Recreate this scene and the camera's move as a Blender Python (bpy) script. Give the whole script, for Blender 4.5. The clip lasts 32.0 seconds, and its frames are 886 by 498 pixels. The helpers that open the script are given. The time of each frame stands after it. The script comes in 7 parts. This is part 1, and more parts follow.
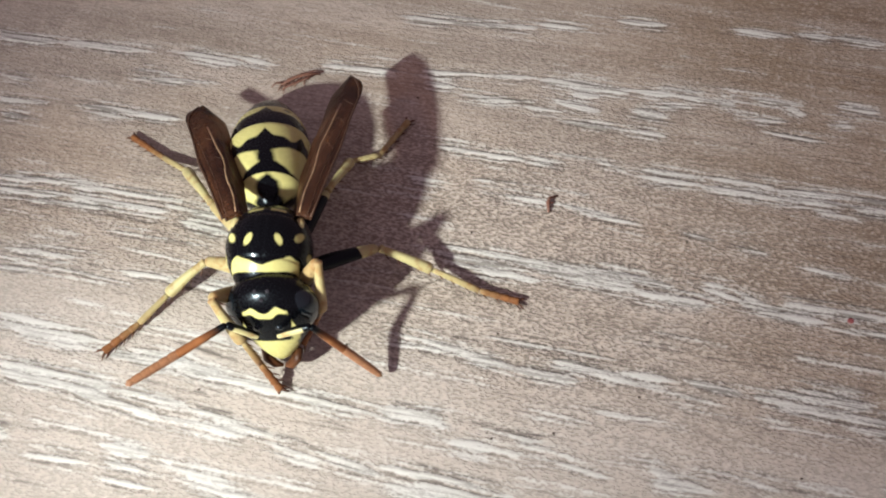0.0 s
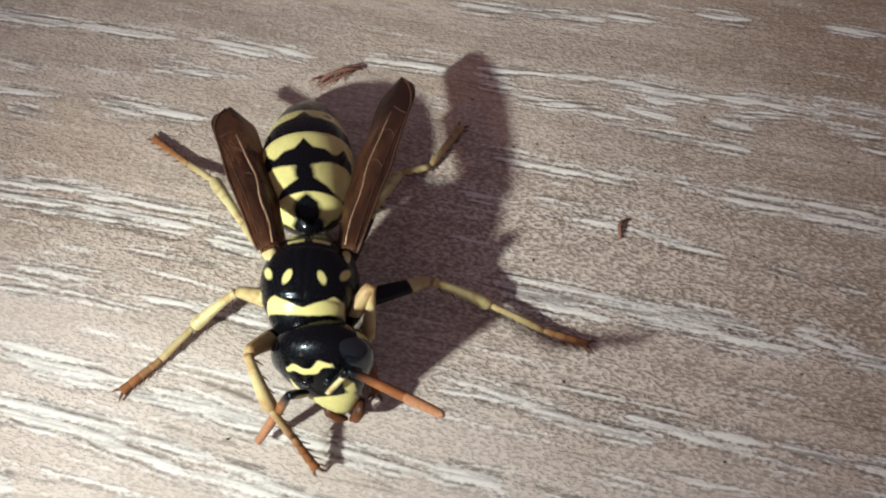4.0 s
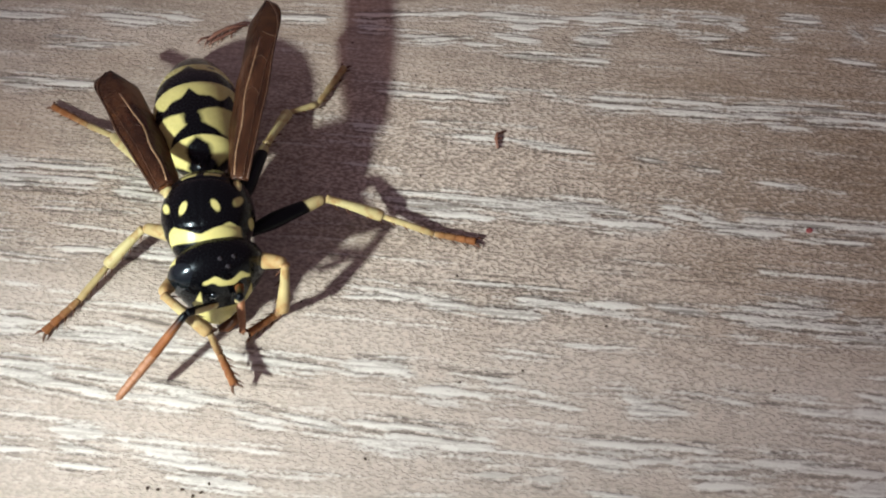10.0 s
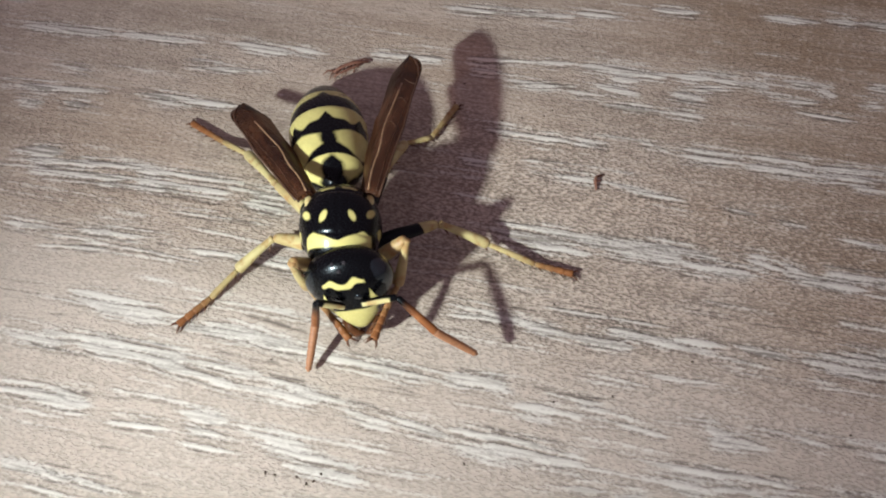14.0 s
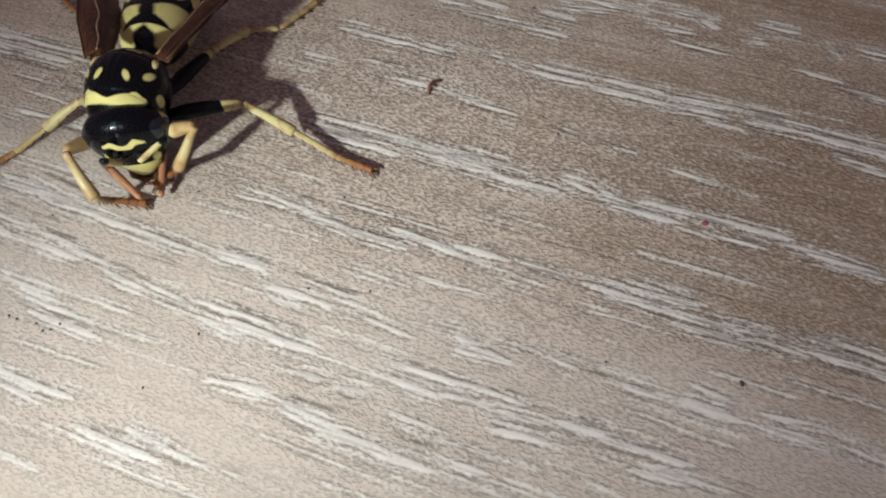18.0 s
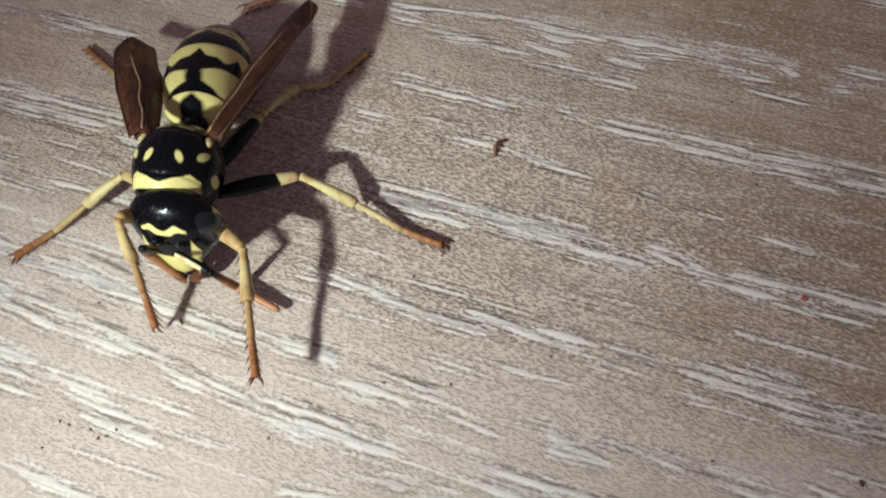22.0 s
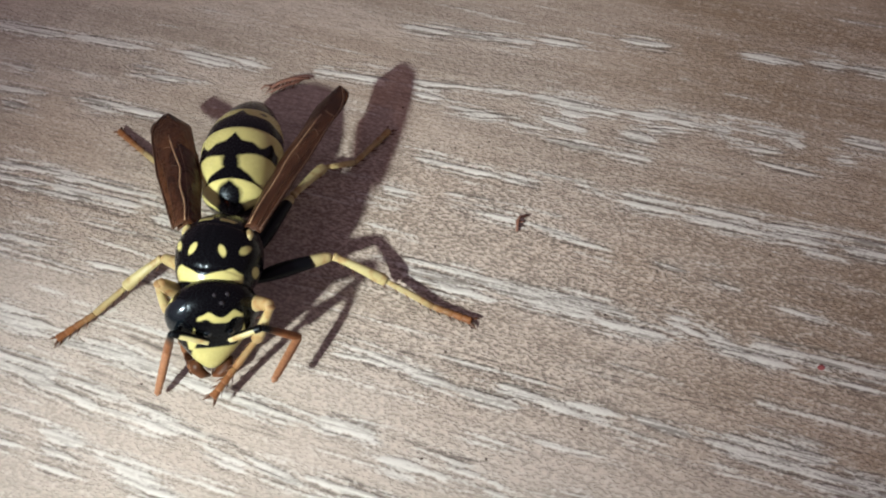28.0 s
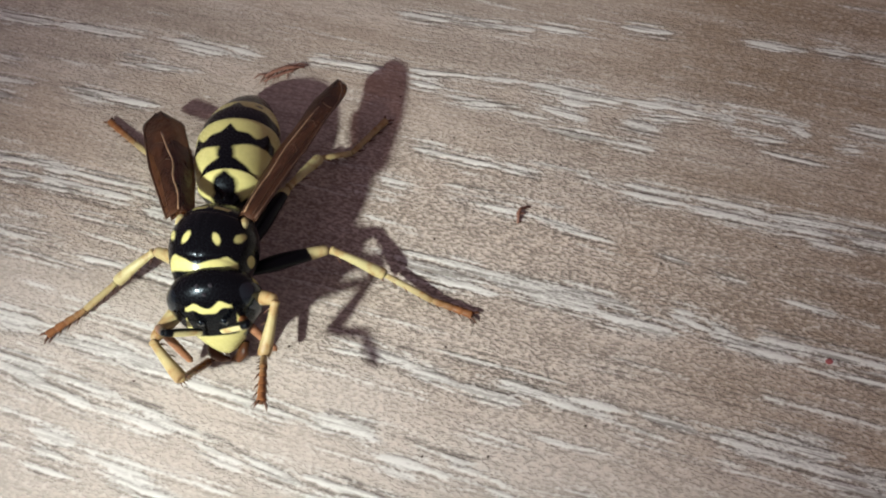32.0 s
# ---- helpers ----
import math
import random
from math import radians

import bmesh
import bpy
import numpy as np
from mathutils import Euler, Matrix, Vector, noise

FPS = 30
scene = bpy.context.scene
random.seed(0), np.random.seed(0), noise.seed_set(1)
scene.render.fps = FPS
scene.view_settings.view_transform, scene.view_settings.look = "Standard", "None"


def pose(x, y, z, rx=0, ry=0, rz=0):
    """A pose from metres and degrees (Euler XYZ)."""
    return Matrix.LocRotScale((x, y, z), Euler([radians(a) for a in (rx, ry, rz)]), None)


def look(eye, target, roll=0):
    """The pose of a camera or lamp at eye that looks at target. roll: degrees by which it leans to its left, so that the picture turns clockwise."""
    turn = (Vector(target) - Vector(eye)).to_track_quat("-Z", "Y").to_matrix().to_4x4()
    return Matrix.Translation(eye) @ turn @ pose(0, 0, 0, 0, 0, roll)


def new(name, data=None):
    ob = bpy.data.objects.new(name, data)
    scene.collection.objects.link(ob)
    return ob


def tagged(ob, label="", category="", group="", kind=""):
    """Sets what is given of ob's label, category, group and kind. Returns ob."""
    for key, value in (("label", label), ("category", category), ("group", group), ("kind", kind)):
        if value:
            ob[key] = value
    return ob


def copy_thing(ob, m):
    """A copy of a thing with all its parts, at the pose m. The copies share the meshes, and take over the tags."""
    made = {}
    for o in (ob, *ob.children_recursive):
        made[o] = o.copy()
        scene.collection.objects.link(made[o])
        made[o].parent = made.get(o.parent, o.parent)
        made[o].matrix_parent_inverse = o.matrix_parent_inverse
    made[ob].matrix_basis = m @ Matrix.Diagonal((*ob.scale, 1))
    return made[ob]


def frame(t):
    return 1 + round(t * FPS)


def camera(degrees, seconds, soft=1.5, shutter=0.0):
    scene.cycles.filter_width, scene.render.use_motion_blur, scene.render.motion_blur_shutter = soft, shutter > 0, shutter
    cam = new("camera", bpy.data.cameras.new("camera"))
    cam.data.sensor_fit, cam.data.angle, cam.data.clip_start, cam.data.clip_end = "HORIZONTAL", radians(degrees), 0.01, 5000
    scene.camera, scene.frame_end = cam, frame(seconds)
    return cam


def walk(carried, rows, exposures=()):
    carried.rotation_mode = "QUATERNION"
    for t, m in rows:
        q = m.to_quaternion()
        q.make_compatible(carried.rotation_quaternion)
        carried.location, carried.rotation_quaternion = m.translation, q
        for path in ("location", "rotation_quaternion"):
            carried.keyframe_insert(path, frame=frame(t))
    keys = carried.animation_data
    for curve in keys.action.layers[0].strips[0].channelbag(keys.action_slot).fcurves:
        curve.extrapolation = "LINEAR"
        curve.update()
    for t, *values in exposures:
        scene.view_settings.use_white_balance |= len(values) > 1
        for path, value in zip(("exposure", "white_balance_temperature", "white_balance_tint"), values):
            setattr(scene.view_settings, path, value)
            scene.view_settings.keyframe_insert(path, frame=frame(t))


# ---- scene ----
MM = 0.001


def mm(x, y, z):
    return Vector((x, y, z)) * MM


# ---- camera: rows of seconds, eye and target in millimetres, roll ----
cam = camera(54.13, 32.0, soft=2.0)
PATH = [
    (0, (6.869, -20.336, 34.240), (7.502, 1.831, 0.950), 1.13),
    (0.5, (7.152, -19.866, 34.247), (7.517, 1.733, 0.582), 0.61),
    (1, (6.768, -19.963, 33.783), (7.243, 1.687, 0.151), 0.84),
    (1.5, (4.787, -17.607, 33.706), (5.513, 3.848, -0.045), 1.38),
    (2, (5.392, -17.941, 32.738), (6.051, 3.265, -1.172), 1.29),
    (2.5, (5.441, -17.843, 32.090), (5.952, 2.919, -2.096), 1.11),
    (3, (6.035, -17.809, 31.318), (6.496, 2.563, -3.103), 1.13),
    (3.5, (5.395, -16.034, 31.486), (5.667, 3.911, -3.185), 1.22),
    (4, (4.916, -15.031, 32.104), (5.047, 5.261, -2.366), 1.51),
    (4.5, (5.748, -15.460, 32.825), (5.626, 5.321, -1.353), 1.24),
    (6.5, (6.742, -17.577, 34.067), (6.249, 4.229, 0.537), 0.80),
    (7, (6.880, -17.407, 33.705), (6.649, 4.120, -0.008), 0.66),
    (7.5, (7.177, -12.171, 32.651), (8.386, 8.238, -1.730), 1.71),
    (8, (5.277, -14.217, 32.155), (7.536, 5.966, -2.306), 1.81),
    (8.5, (5.741, -15.644, 32.105), (8.700, 4.642, -2.242), 2.07),
    (9, (5.863, -15.545, 31.752), (8.924, 4.605, -2.666), 1.98),
    (9.5, (6.950, -17.953, 31.821), (9.794, 2.283, -2.565), 1.25),
    (10, (6.812, -20.424, 32.559), (9.602, 0.271, -1.557), 1.11),
    (10.5, (7.001, -21.313, 32.715), (9.420, -0.304, -1.237), 0.56),
    (11, (7.190, -21.617, 32.452), (9.492, -0.491, -1.436), 0.49),
    (11.5, (7.099, -22.224, 33.774), (9.332, -0.705, 0.130), 0.62),
    (12, (6.190, -22.296, 34.603), (8.090, -0.216, 1.303), 0.71),
    (12.5, (5.762, -22.234, 34.863), (7.388, -0.084, 1.595), 0.93),
    (13, (4.373, -22.368, 34.855), (5.921, -0.224, 1.580), 1.43),
    (13.5, (3.766, -22.347, 34.838), (4.961, -0.040, 1.657), 1.33),
    (15.5, (6.302, -23.173, 34.813), (5.311, -0.537, 1.850), -0.57),
    (16, (11.029, -23.574, 34.469), (8.007, -0.785, 1.735), -2.57),
    (16.5, (18.631, -26.768, 33.243), (14.748, -4.478, 0.257), -2.76),
    (17, (18.785, -25.590, 33.094), (14.376, -3.256, 0.204), -3.27),
    (17.5, (18.750, -25.324, 32.196), (14.348, -3.129, -0.789), -3.35),
    (18, (18.529, -24.633, 31.306), (14.484, -2.953, -2.065), -2.78),
    (18.5, (18.136, -24.387, 31.262), (14.001, -2.944, -2.250), -3.24),
    (19, (17.189, -22.186, 31.981), (12.872, -0.512, -1.360), -3.97),
    (19.5, (17.167, -22.150, 31.716), (12.916, -0.429, -1.602), -3.83),
    (20, (16.555, -21.597, 31.457), (12.313, -0.175, -2.056), -3.97),
    (20.5, (16.088, -20.862, 31.678), (11.880, 0.149, -2.099), -4.27),
    (21, (15.518, -20.642, 31.605), (11.708, 0.572, -2.091), -3.51),
    (21.5, (14.967, -20.601, 31.693), (11.348, 0.697, -1.972), -3.16),
    (22, (14.184, -20.224, 31.349), (10.713, 0.903, -2.439), -3.03),
    (22.5, (13.619, -20.215, 31.371), (10.277, 0.742, -2.536), -2.88),
    (23, (13.503, -20.001, 31.648), (10.196, 0.972, -2.252), -2.80),
    (23.5, (13.088, -19.967, 31.415), (9.663, 1.055, -2.443), -3.16),
    (24, (12.790, -19.832, 31.298), (9.479, 1.107, -2.622), -2.77),
    (24.5, (12.088, -19.934, 31.795), (8.860, 1.106, -2.071), -2.58),
    (25, (12.318, -19.767, 33.220), (8.852, 1.544, -0.453), -3.28),
    (25.5, (12.468, -19.924, 33.574), (9.108, 2.193, 0.415), -3.13),
    (27.5, (12.183, -19.546, 33.341), (9.158, 2.725, 0.252), -2.49),
    (28, (12.455, -19.564, 33.709), (9.349, 2.831, 0.712), -2.89),
    (28.5, (12.617, -19.455, 33.834), (9.360, 2.995, 0.889), -3.38),
    (29, (12.449, -19.504, 33.994), (9.570, 3.211, 1.196), -2.55),
    (29.5, (12.433, -19.417, 33.751), (9.577, 3.273, 0.934), -2.57),
    (30, (12.322, -19.264, 33.604), (9.566, 3.248, 0.655), -2.43),
    (30.5, (12.377, -18.928, 33.442), (9.480, 3.195, 0.243), -2.97),
    (31, (12.288, -18.849, 33.330), (9.470, 3.139, 0.034), -2.71),
    (31.5, (12.208, -18.842, 33.108), (9.473, 3.161, -0.184), -2.49),
    (32, (12.111, -18.977, 33.049), (9.330, 3.049, -0.224), -2.49),
]
walk(cam, [(t, look(mm(*eye), mm(*target), roll)) for t, eye, target, roll in PATH], exposures=[(0, 0.12), (1, 0.03), (2, -0.1), (3, -0.06), (4, -0.2), (7, 0.02), (8, 0.14), (9, -0.06), (10, -0.18), (11, -0.2), (12, 0.0), (13, 0.04), (16, -0.14), (17, -0.18), (18, -0.38), (19, -0.38), (21, -0.36), (24, -0.34), (25, -0.22), (28, -0.12), (32, -0.18)])

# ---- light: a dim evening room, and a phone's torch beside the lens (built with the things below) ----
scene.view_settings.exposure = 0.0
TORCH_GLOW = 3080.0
world = bpy.data.worlds.new("dim_room")
scene.world = world
world.use_nodes = True
world.node_tree.nodes["Background"].inputs[0].default_value = (0.36, 0.25, 0.30, 1.0)
world.node_tree.nodes["Background"].inputs[1].default_value = 0.68


# ---- materials ----
class Nodes:
    """A node material, with short calls for its nodes."""

    def __init__(self, name):
        self.mat = bpy.data.materials.new(name)
        self.mat.use_nodes = True
        self.tree = self.mat.node_tree
        self.out = self.tree.nodes["Material Output"]
        self.bsdf = self.tree.nodes["Principled BSDF"]

    def add(self, kind, **inputs):
        node = self.tree.nodes.new(kind)
        for key, value in inputs.items():
            self.set(node.inputs[key.replace("_", " ")], value)
        return node

    def set(self, socket, value):
        if isinstance(value, bpy.types.NodeSocket):
            self.tree.links.new(value, socket)
        elif isinstance(value, bpy.types.Node):
            self.tree.links.new(value.outputs[0], socket)
        else:
            socket.default_value = value

    def place(self, scale=(1, 1, 1), turn=0.0):
        """Object coordinates in millimetres, turned about z and stretched."""
        at = self.tree.nodes.new("ShaderNodeTexCoord").outputs["Object"]
        node = self.add("ShaderNodeMapping", Vector=at)
        node.vector_type = "TEXTURE"
        node.inputs["Rotation"].default_value = (0, 0, radians(turn))
        node.inputs["Scale"].default_value = [0.001 / s for s in scale]
        return node

    def noise(self, where, scale, detail=4.0, rough=0.55):
        node = self.add("ShaderNodeTexNoise", Vector=where, Scale=scale, Detail=detail, Roughness=rough)
        return node.outputs["Fac"]

    def ramp(self, value, low, high, a=0.0, b=1.0):
        node = self.add("ShaderNodeMapRange", Value=value)
        for key, v in (("From Min", low), ("From Max", high), ("To Min", a), ("To Max", b)):
            node.inputs[key].default_value = v
        return node.outputs[0]

    def calc(self, how, a, b=0.0):
        node = self.tree.nodes.new("ShaderNodeMath")
        node.operation = how
        self.set(node.inputs[0], a), self.set(node.inputs[1], b)
        return node.outputs[0]

    def mix(self, fac, a, b, how="MIX"):
        node = self.tree.nodes.new("ShaderNodeMix")
        node.data_type, node.blend_type = "RGBA", how
        self.set(node.inputs[0], fac)
        for socket, value in ((node.inputs[6], a), (node.inputs[7], b)):
            self.set(socket, (*value, 1.0) if isinstance(value, tuple) and len(value) == 3 else value)
        return node.outputs[2]

    def attr(self, name):
        node = self.tree.nodes.new("ShaderNodeAttribute")
        node.attribute_name = name
        return node.outputs["Fac"]

    def bump(self, height, strength, distance):
        node = self.add("ShaderNodeBump", Height=height, Strength=strength, Distance=distance)
        self.set(self.bsdf.inputs["Normal"], node)

    def finish(self, color, rough, **more):
        self.set(self.bsdf.inputs["Base Color"], (*color, 1.0) if isinstance(color, tuple) else color)
        self.set(self.bsdf.inputs["Roughness"], rough)
        for key, value in more.items():
            self.set(self.bsdf.inputs[key.replace("_", " ")], value)
        return self.mat


GRAIN = -12.6  # the bearing of the grain, in degrees


def tile_material():
    n = Nodes("printed_tile")
    worms = n.noise(n.place((0.6, 1.0, 1.0), GRAIN), 8.4, 2.2, 0.52)
    grains = n.noise(n.place((0.6, 1.0, 1.0), GRAIN), 7.5, 2.0, 0.5)
    flecks = n.noise(n.place((0.28, 1.0, 1.0), GRAIN), 4.2, 3.0, 0.55)
    dashes = n.noise(n.place((0.16, 1.0, 1.0), GRAIN), 5.0, 3.0, 0.6)
    fibres = n.noise(n.place((0.045, 1.0, 1.0), GRAIN), 3.0, 2.5, 0.55)
    veil = n.noise(n.place((0.12, 1.0, 1.0), GRAIN), 0.45, 4.0, 0.6)
    tint = n.noise(n.place((0.6, 1.0, 1.0), GRAIN), 0.11, 2.0)
    patch = n.noise(n.place((0.4, 1.0, 1.0), GRAIN), 0.30, 3.0)
    streak, dark, halo, coarse = n.attr("streak"), n.attr("dark"), n.attr("halo"), n.attr("coarse")
    soft = n.calc("MULTIPLY", n.ramp(patch, 0.36, 0.62, 0.6, 1.0), n.ramp(coarse, 0.0, 1.0, 0.45, 1.0))
    pale, ash = (0.505, 0.478, 0.428), (0.15, 0.128, 0.108)
    base = n.mix(n.ramp(veil, 0.4, 0.64), (0.470, 0.420, 0.356), (0.345, 0.300, 0.246))
    base = n.mix(n.ramp(tint, 0.45, 0.64, 0.0, 0.45), base, (0.38, 0.30, 0.222))
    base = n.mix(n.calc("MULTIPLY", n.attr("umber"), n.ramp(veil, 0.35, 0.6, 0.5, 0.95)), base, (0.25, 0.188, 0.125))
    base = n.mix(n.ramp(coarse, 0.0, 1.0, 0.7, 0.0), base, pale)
    base = n.mix(n.calc("MULTIPLY", halo, 0.4), base, pale)
    base = n.mix(n.calc("MULTIPLY", n.ramp(fibres, 0.53, 0.7, 0.0, 0.22), soft), base, pale)
    # the white streaks, ragged at their edges
    strands = n.calc("ADD", n.calc("MULTIPLY", streak, 1.25), n.ramp(fibres, 0.3, 0.7, -0.12, 0.14))
    strands = n.calc("ADD", strands, n.ramp(flecks, 0.3, 0.7, 0.14, -0.14))
    strands = n.calc("ADD", strands, n.ramp(worms, 0.3, 0.7, 0.2, -0.2))
    white = n.ramp(strands, 0.16, 0.54, 0.0, 0.9)
    base = n.mix(white, base, (0.66, 0.675, 0.635))
    # long fine striae, pale and dark by turns, in and about the streaks
    striae = n.noise(n.place((0.05, 1.0, 1.0), GRAIN + 0.4), 5.5, 2.0, 0.5)
    striae = n.calc("ADD", striae, n.ramp(worms, 0.3, 0.7, -0.06, 0.06))
    near = n.calc("MULTIPLY", n.ramp(halo, 0.08, 0.6), 0.75)
    base = n.mix(n.calc("MULTIPLY", n.ramp(striae, 0.47, 0.40), n.calc("MULTIPLY", near, 0.7)), base, (0.63, 0.645, 0.61))
    base = n.mix(n.calc("MULTIPLY", n.ramp(striae, 0.52, 0.60), n.calc("MULTIPLY", near, n.ramp(coarse, 0.0, 1.0, 0.4, 0.9))), base, (0.13, 0.114, 0.096))
    # short worm-like pits all over, deepest about the middle of the tile, that leave the streaks nearly free
    rough = n.attr("rough")
    open_ground = n.ramp(white, 0.0, 0.8, 1.0, 0.1)
    pits = n.calc("MULTIPLY", n.ramp(worms, 0.50, 0.60), n.calc("MULTIPLY", open_ground, n.ramp(patch, 0.36, 0.62, 0.7, 1.0)))
    base = n.mix(n.calc("MULTIPLY", pits, n.ramp(rough, 0.1, 1.0, 0.12, 0.74)), base, ash)
    # pale specks between the pits; the sparkle of lit grain is painted into them
    painted_sparkle = n.calc("MULTIPLY", n.ramp(worms, 0.46, 0.38), open_ground)
    base = n.mix(n.calc("MULTIPLY", painted_sparkle, n.ramp(rough, 0.1, 1.0, 0.22, 0.68)), base, (0.69, 0.625, 0.545))
    # cracks in rows beside and between the streaks
    seam = n.calc("MULTIPLY", dark, n.ramp(n.calc("ADD", flecks, n.ramp(worms, 0.3, 0.7, -0.16, 0.16)), 0.38, 0.52, 0.25, 1.0))
    base = n.mix(n.calc("MULTIPLY", seam, 0.85), base, (0.11, 0.1, 0.09))
    band = n.calc("MULTIPLY", n.ramp(white, 0.0, 0.6, 1.0, 0.15), n.ramp(coarse, 0.0, 1.0, 0.08, 0.8))
    base = n.mix(n.calc("MULTIPLY", n.ramp(dashes, 0.54, 0.66, 0.0, 0.5), band), base, (0.17, 0.145, 0.12))
    base = n.mix(n.calc("MULTIPLY", n.ramp(dashes, 0.44, 0.32, 0.0, 0.4), band), base, pale)
    base = n.mix(n.calc("MULTIPLY", n.ramp(flecks, 0.57, 0.72, 0.0, 0.3), n.calc("MULTIPLY", open_ground, soft)), base, ash)
    relief = n.calc("ADD", n.calc("ADD", n.calc("MULTIPLY", pits, -0.8), n.calc("MULTIPLY", seam, -0.8)), n.calc("MULTIPLY", grains, -0.5))
    n.bump(n.calc("MULTIPLY", relief, soft), 0.55, 0.0001)
    return n.finish(base, n.ramp(grains, 0.3, 0.7, 0.45, 0.62), Specular_IOR_Level=0.18)


def cuticle_material(name, black=(0.0015, 0.0017, 0.0024), yellow=(0.55, 0.525, 0.205), gloss=0.2, stain=None, coat=0.16):
    """Black cuticle with yellow marks, and rust towards the ends of the limbs."""
    n = Nodes(name)
    where = n.place()
    pits, blotch = n.noise(where, 9.0, 3.0), n.noise(where, 1.7, 4.0)
    mark = n.calc("ADD", n.attr("yellow"), n.ramp(blotch, 0.3, 0.7, -0.025, 0.025))
    pale = n.mix(n.ramp(blotch, 0.3, 0.7), yellow, tuple(c * 0.84 for c in yellow))
    if stain:
        pale = n.mix(n.ramp(n.noise(where, 2.6, 3.0), 0.5, 0.68, 0.0, 0.75), pale, stain)
    color = n.mix(n.ramp(mark, -0.03, 0.03), black, pale)
    rust = n.mix(n.ramp(blotch, 0.3, 0.7), (0.25, 0.102, 0.037), (0.145, 0.052, 0.019))
    color = n.mix(n.attr("rust"), color, rust)
    n.bump(pits, 0.12, 0.00004)
    return n.finish(color, n.ramp(pits, 0.3, 0.7, gloss, gloss + 0.12), Specular_IOR_Level=0.16, Specular_Tint=(0.7, 0.88, 1.0, 1.0), Coat_Weight=coat, Coat_Roughness=0.07)


def plain(name, a, b, rough, scale=6.0, bumpy=0.15, **more):
    n = Nodes(name)
    grain = n.noise(n.place(), scale, 4.0)
    n.bump(grain, bumpy, 0.00004)
    return n.finish(n.mix(n.ramp(grain, 0.3, 0.7), a, b), rough, **more)


def wing_material():
    n = Nodes("wing_membrane")
    where = n.place((1, 0.35, 1))
    haze = n.noise(where, 2.2, 4.0)
    color = n.mix(n.ramp(haze, 0.3, 0.7), (0.135, 0.06, 0.03), (0.042, 0.019, 0.011))
    along = n.add("ShaderNodeSeparateXYZ", Vector=n.place()).outputs["Y"]
    smoky = n.ramp(n.calc("ADD", along, n.ramp(haze, 0.3, 0.7, -0.8, 0.8)), 6.2, 8.6)
    color = n.mix(smoky, color, (0.022, 0.013, 0.009))
    n.bump(n.noise(where, 4.0, 4.0), 0.6, 0.00012)
    n.finish(color, 0.32, Specular_IOR_Level=0.5)
    clear = n.add("ShaderNodeBsdfTransparent", Color=(0.55, 0.36, 0.22, 1.0))
    both = n.add("ShaderNodeMixShader", Fac=0.5)
    n.set(both.inputs[1], n.bsdf), n.set(both.inputs[2], clear)
    n.set(n.out.inputs["Surface"], both)
    return n.mat


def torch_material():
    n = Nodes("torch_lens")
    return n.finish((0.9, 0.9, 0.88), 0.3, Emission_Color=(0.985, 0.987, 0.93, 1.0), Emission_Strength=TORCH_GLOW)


TILE = tile_material()
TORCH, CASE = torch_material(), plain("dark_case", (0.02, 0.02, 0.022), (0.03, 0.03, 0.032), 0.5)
CUTICLE = cuticle_material("wasp_cuticle")
LEG = cuticle_material("leg_cuticle", yellow=(0.52, 0.485, 0.24), gloss=0.3, coat=0.1, stain=(0.33, 0.2, 0.075))
EYE = plain("compound_eye", (0.003, 0.005, 0.007), (0.005, 0.008, 0.011), 0.17, 14.0, 0.03, Specular_Tint=(0.7, 0.88, 1.0, 1.0), Coat_Weight=0.5, Coat_Roughness=0.05)
OCELLUS = plain("ocellus", (0.02, 0.02, 0.025), (0.03, 0.03, 0.035), 0.06)
ORANGE = plain("antenna_rust", (0.34, 0.165, 0.08), (0.23, 0.105, 0.05), 0.45, 9.0)
WING = wing_material()
VEIN = plain("wing_vein", (0.045, 0.021, 0.011), (0.08, 0.038, 0.018), 0.65)
# pale vein, its cream colour also holding the painted gleam along the wing's ridge
GLEAM_VEIN = plain("wing_vein_painted_gleam", (0.4, 0.28, 0.17), (0.2, 0.11, 0.055), 0.28)
CHAFF = plain("dry_husk", (0.21, 0.1, 0.066), (0.12, 0.055, 0.038), 0.65)
REDBIT = plain("red_grain", (0.33, 0.09, 0.09), (0.25, 0.07, 0.07), 0.7)
SOOT = plain("dark_grit", (0.085, 0.06, 0.042), (0.045, 0.034, 0.026), 0.8)
HAIR = plain("claw_and_spine", (0.12, 0.05, 0.022), (0.06, 0.026, 0.014), 0.5)


# ---- mesh helpers, all in millimetres ----
def part(name, bm, material, parent=None, label="", paint=None, rust=None):
    """Links a bmesh as one object; paint and rust give the signed marks at a point."""
    mesh = bpy.data.meshes.new(name)
    spots = [v.co.copy() for v in bm.verts]
    bmesh.ops.recalc_face_normals(bm, faces=bm.faces)
    bmesh.ops.scale(bm, vec=(MM, MM, MM), verts=bm.verts)
    bm.to_mesh(mesh)
    bm.free()
    mesh.polygons.foreach_set("use_smooth", [True] * len(mesh.polygons))
    for key, rule in (("yellow", paint), ("rust", rust)):
        if rule:
            mesh.attributes.new(key, "FLOAT", "POINT").data.foreach_set("value", [rule(*p) for p in spots])
    mesh.materials.append(material)
    ob = new(name, mesh)
    ob.parent = parent
    if label:
        tagged(ob, label)
    return ob


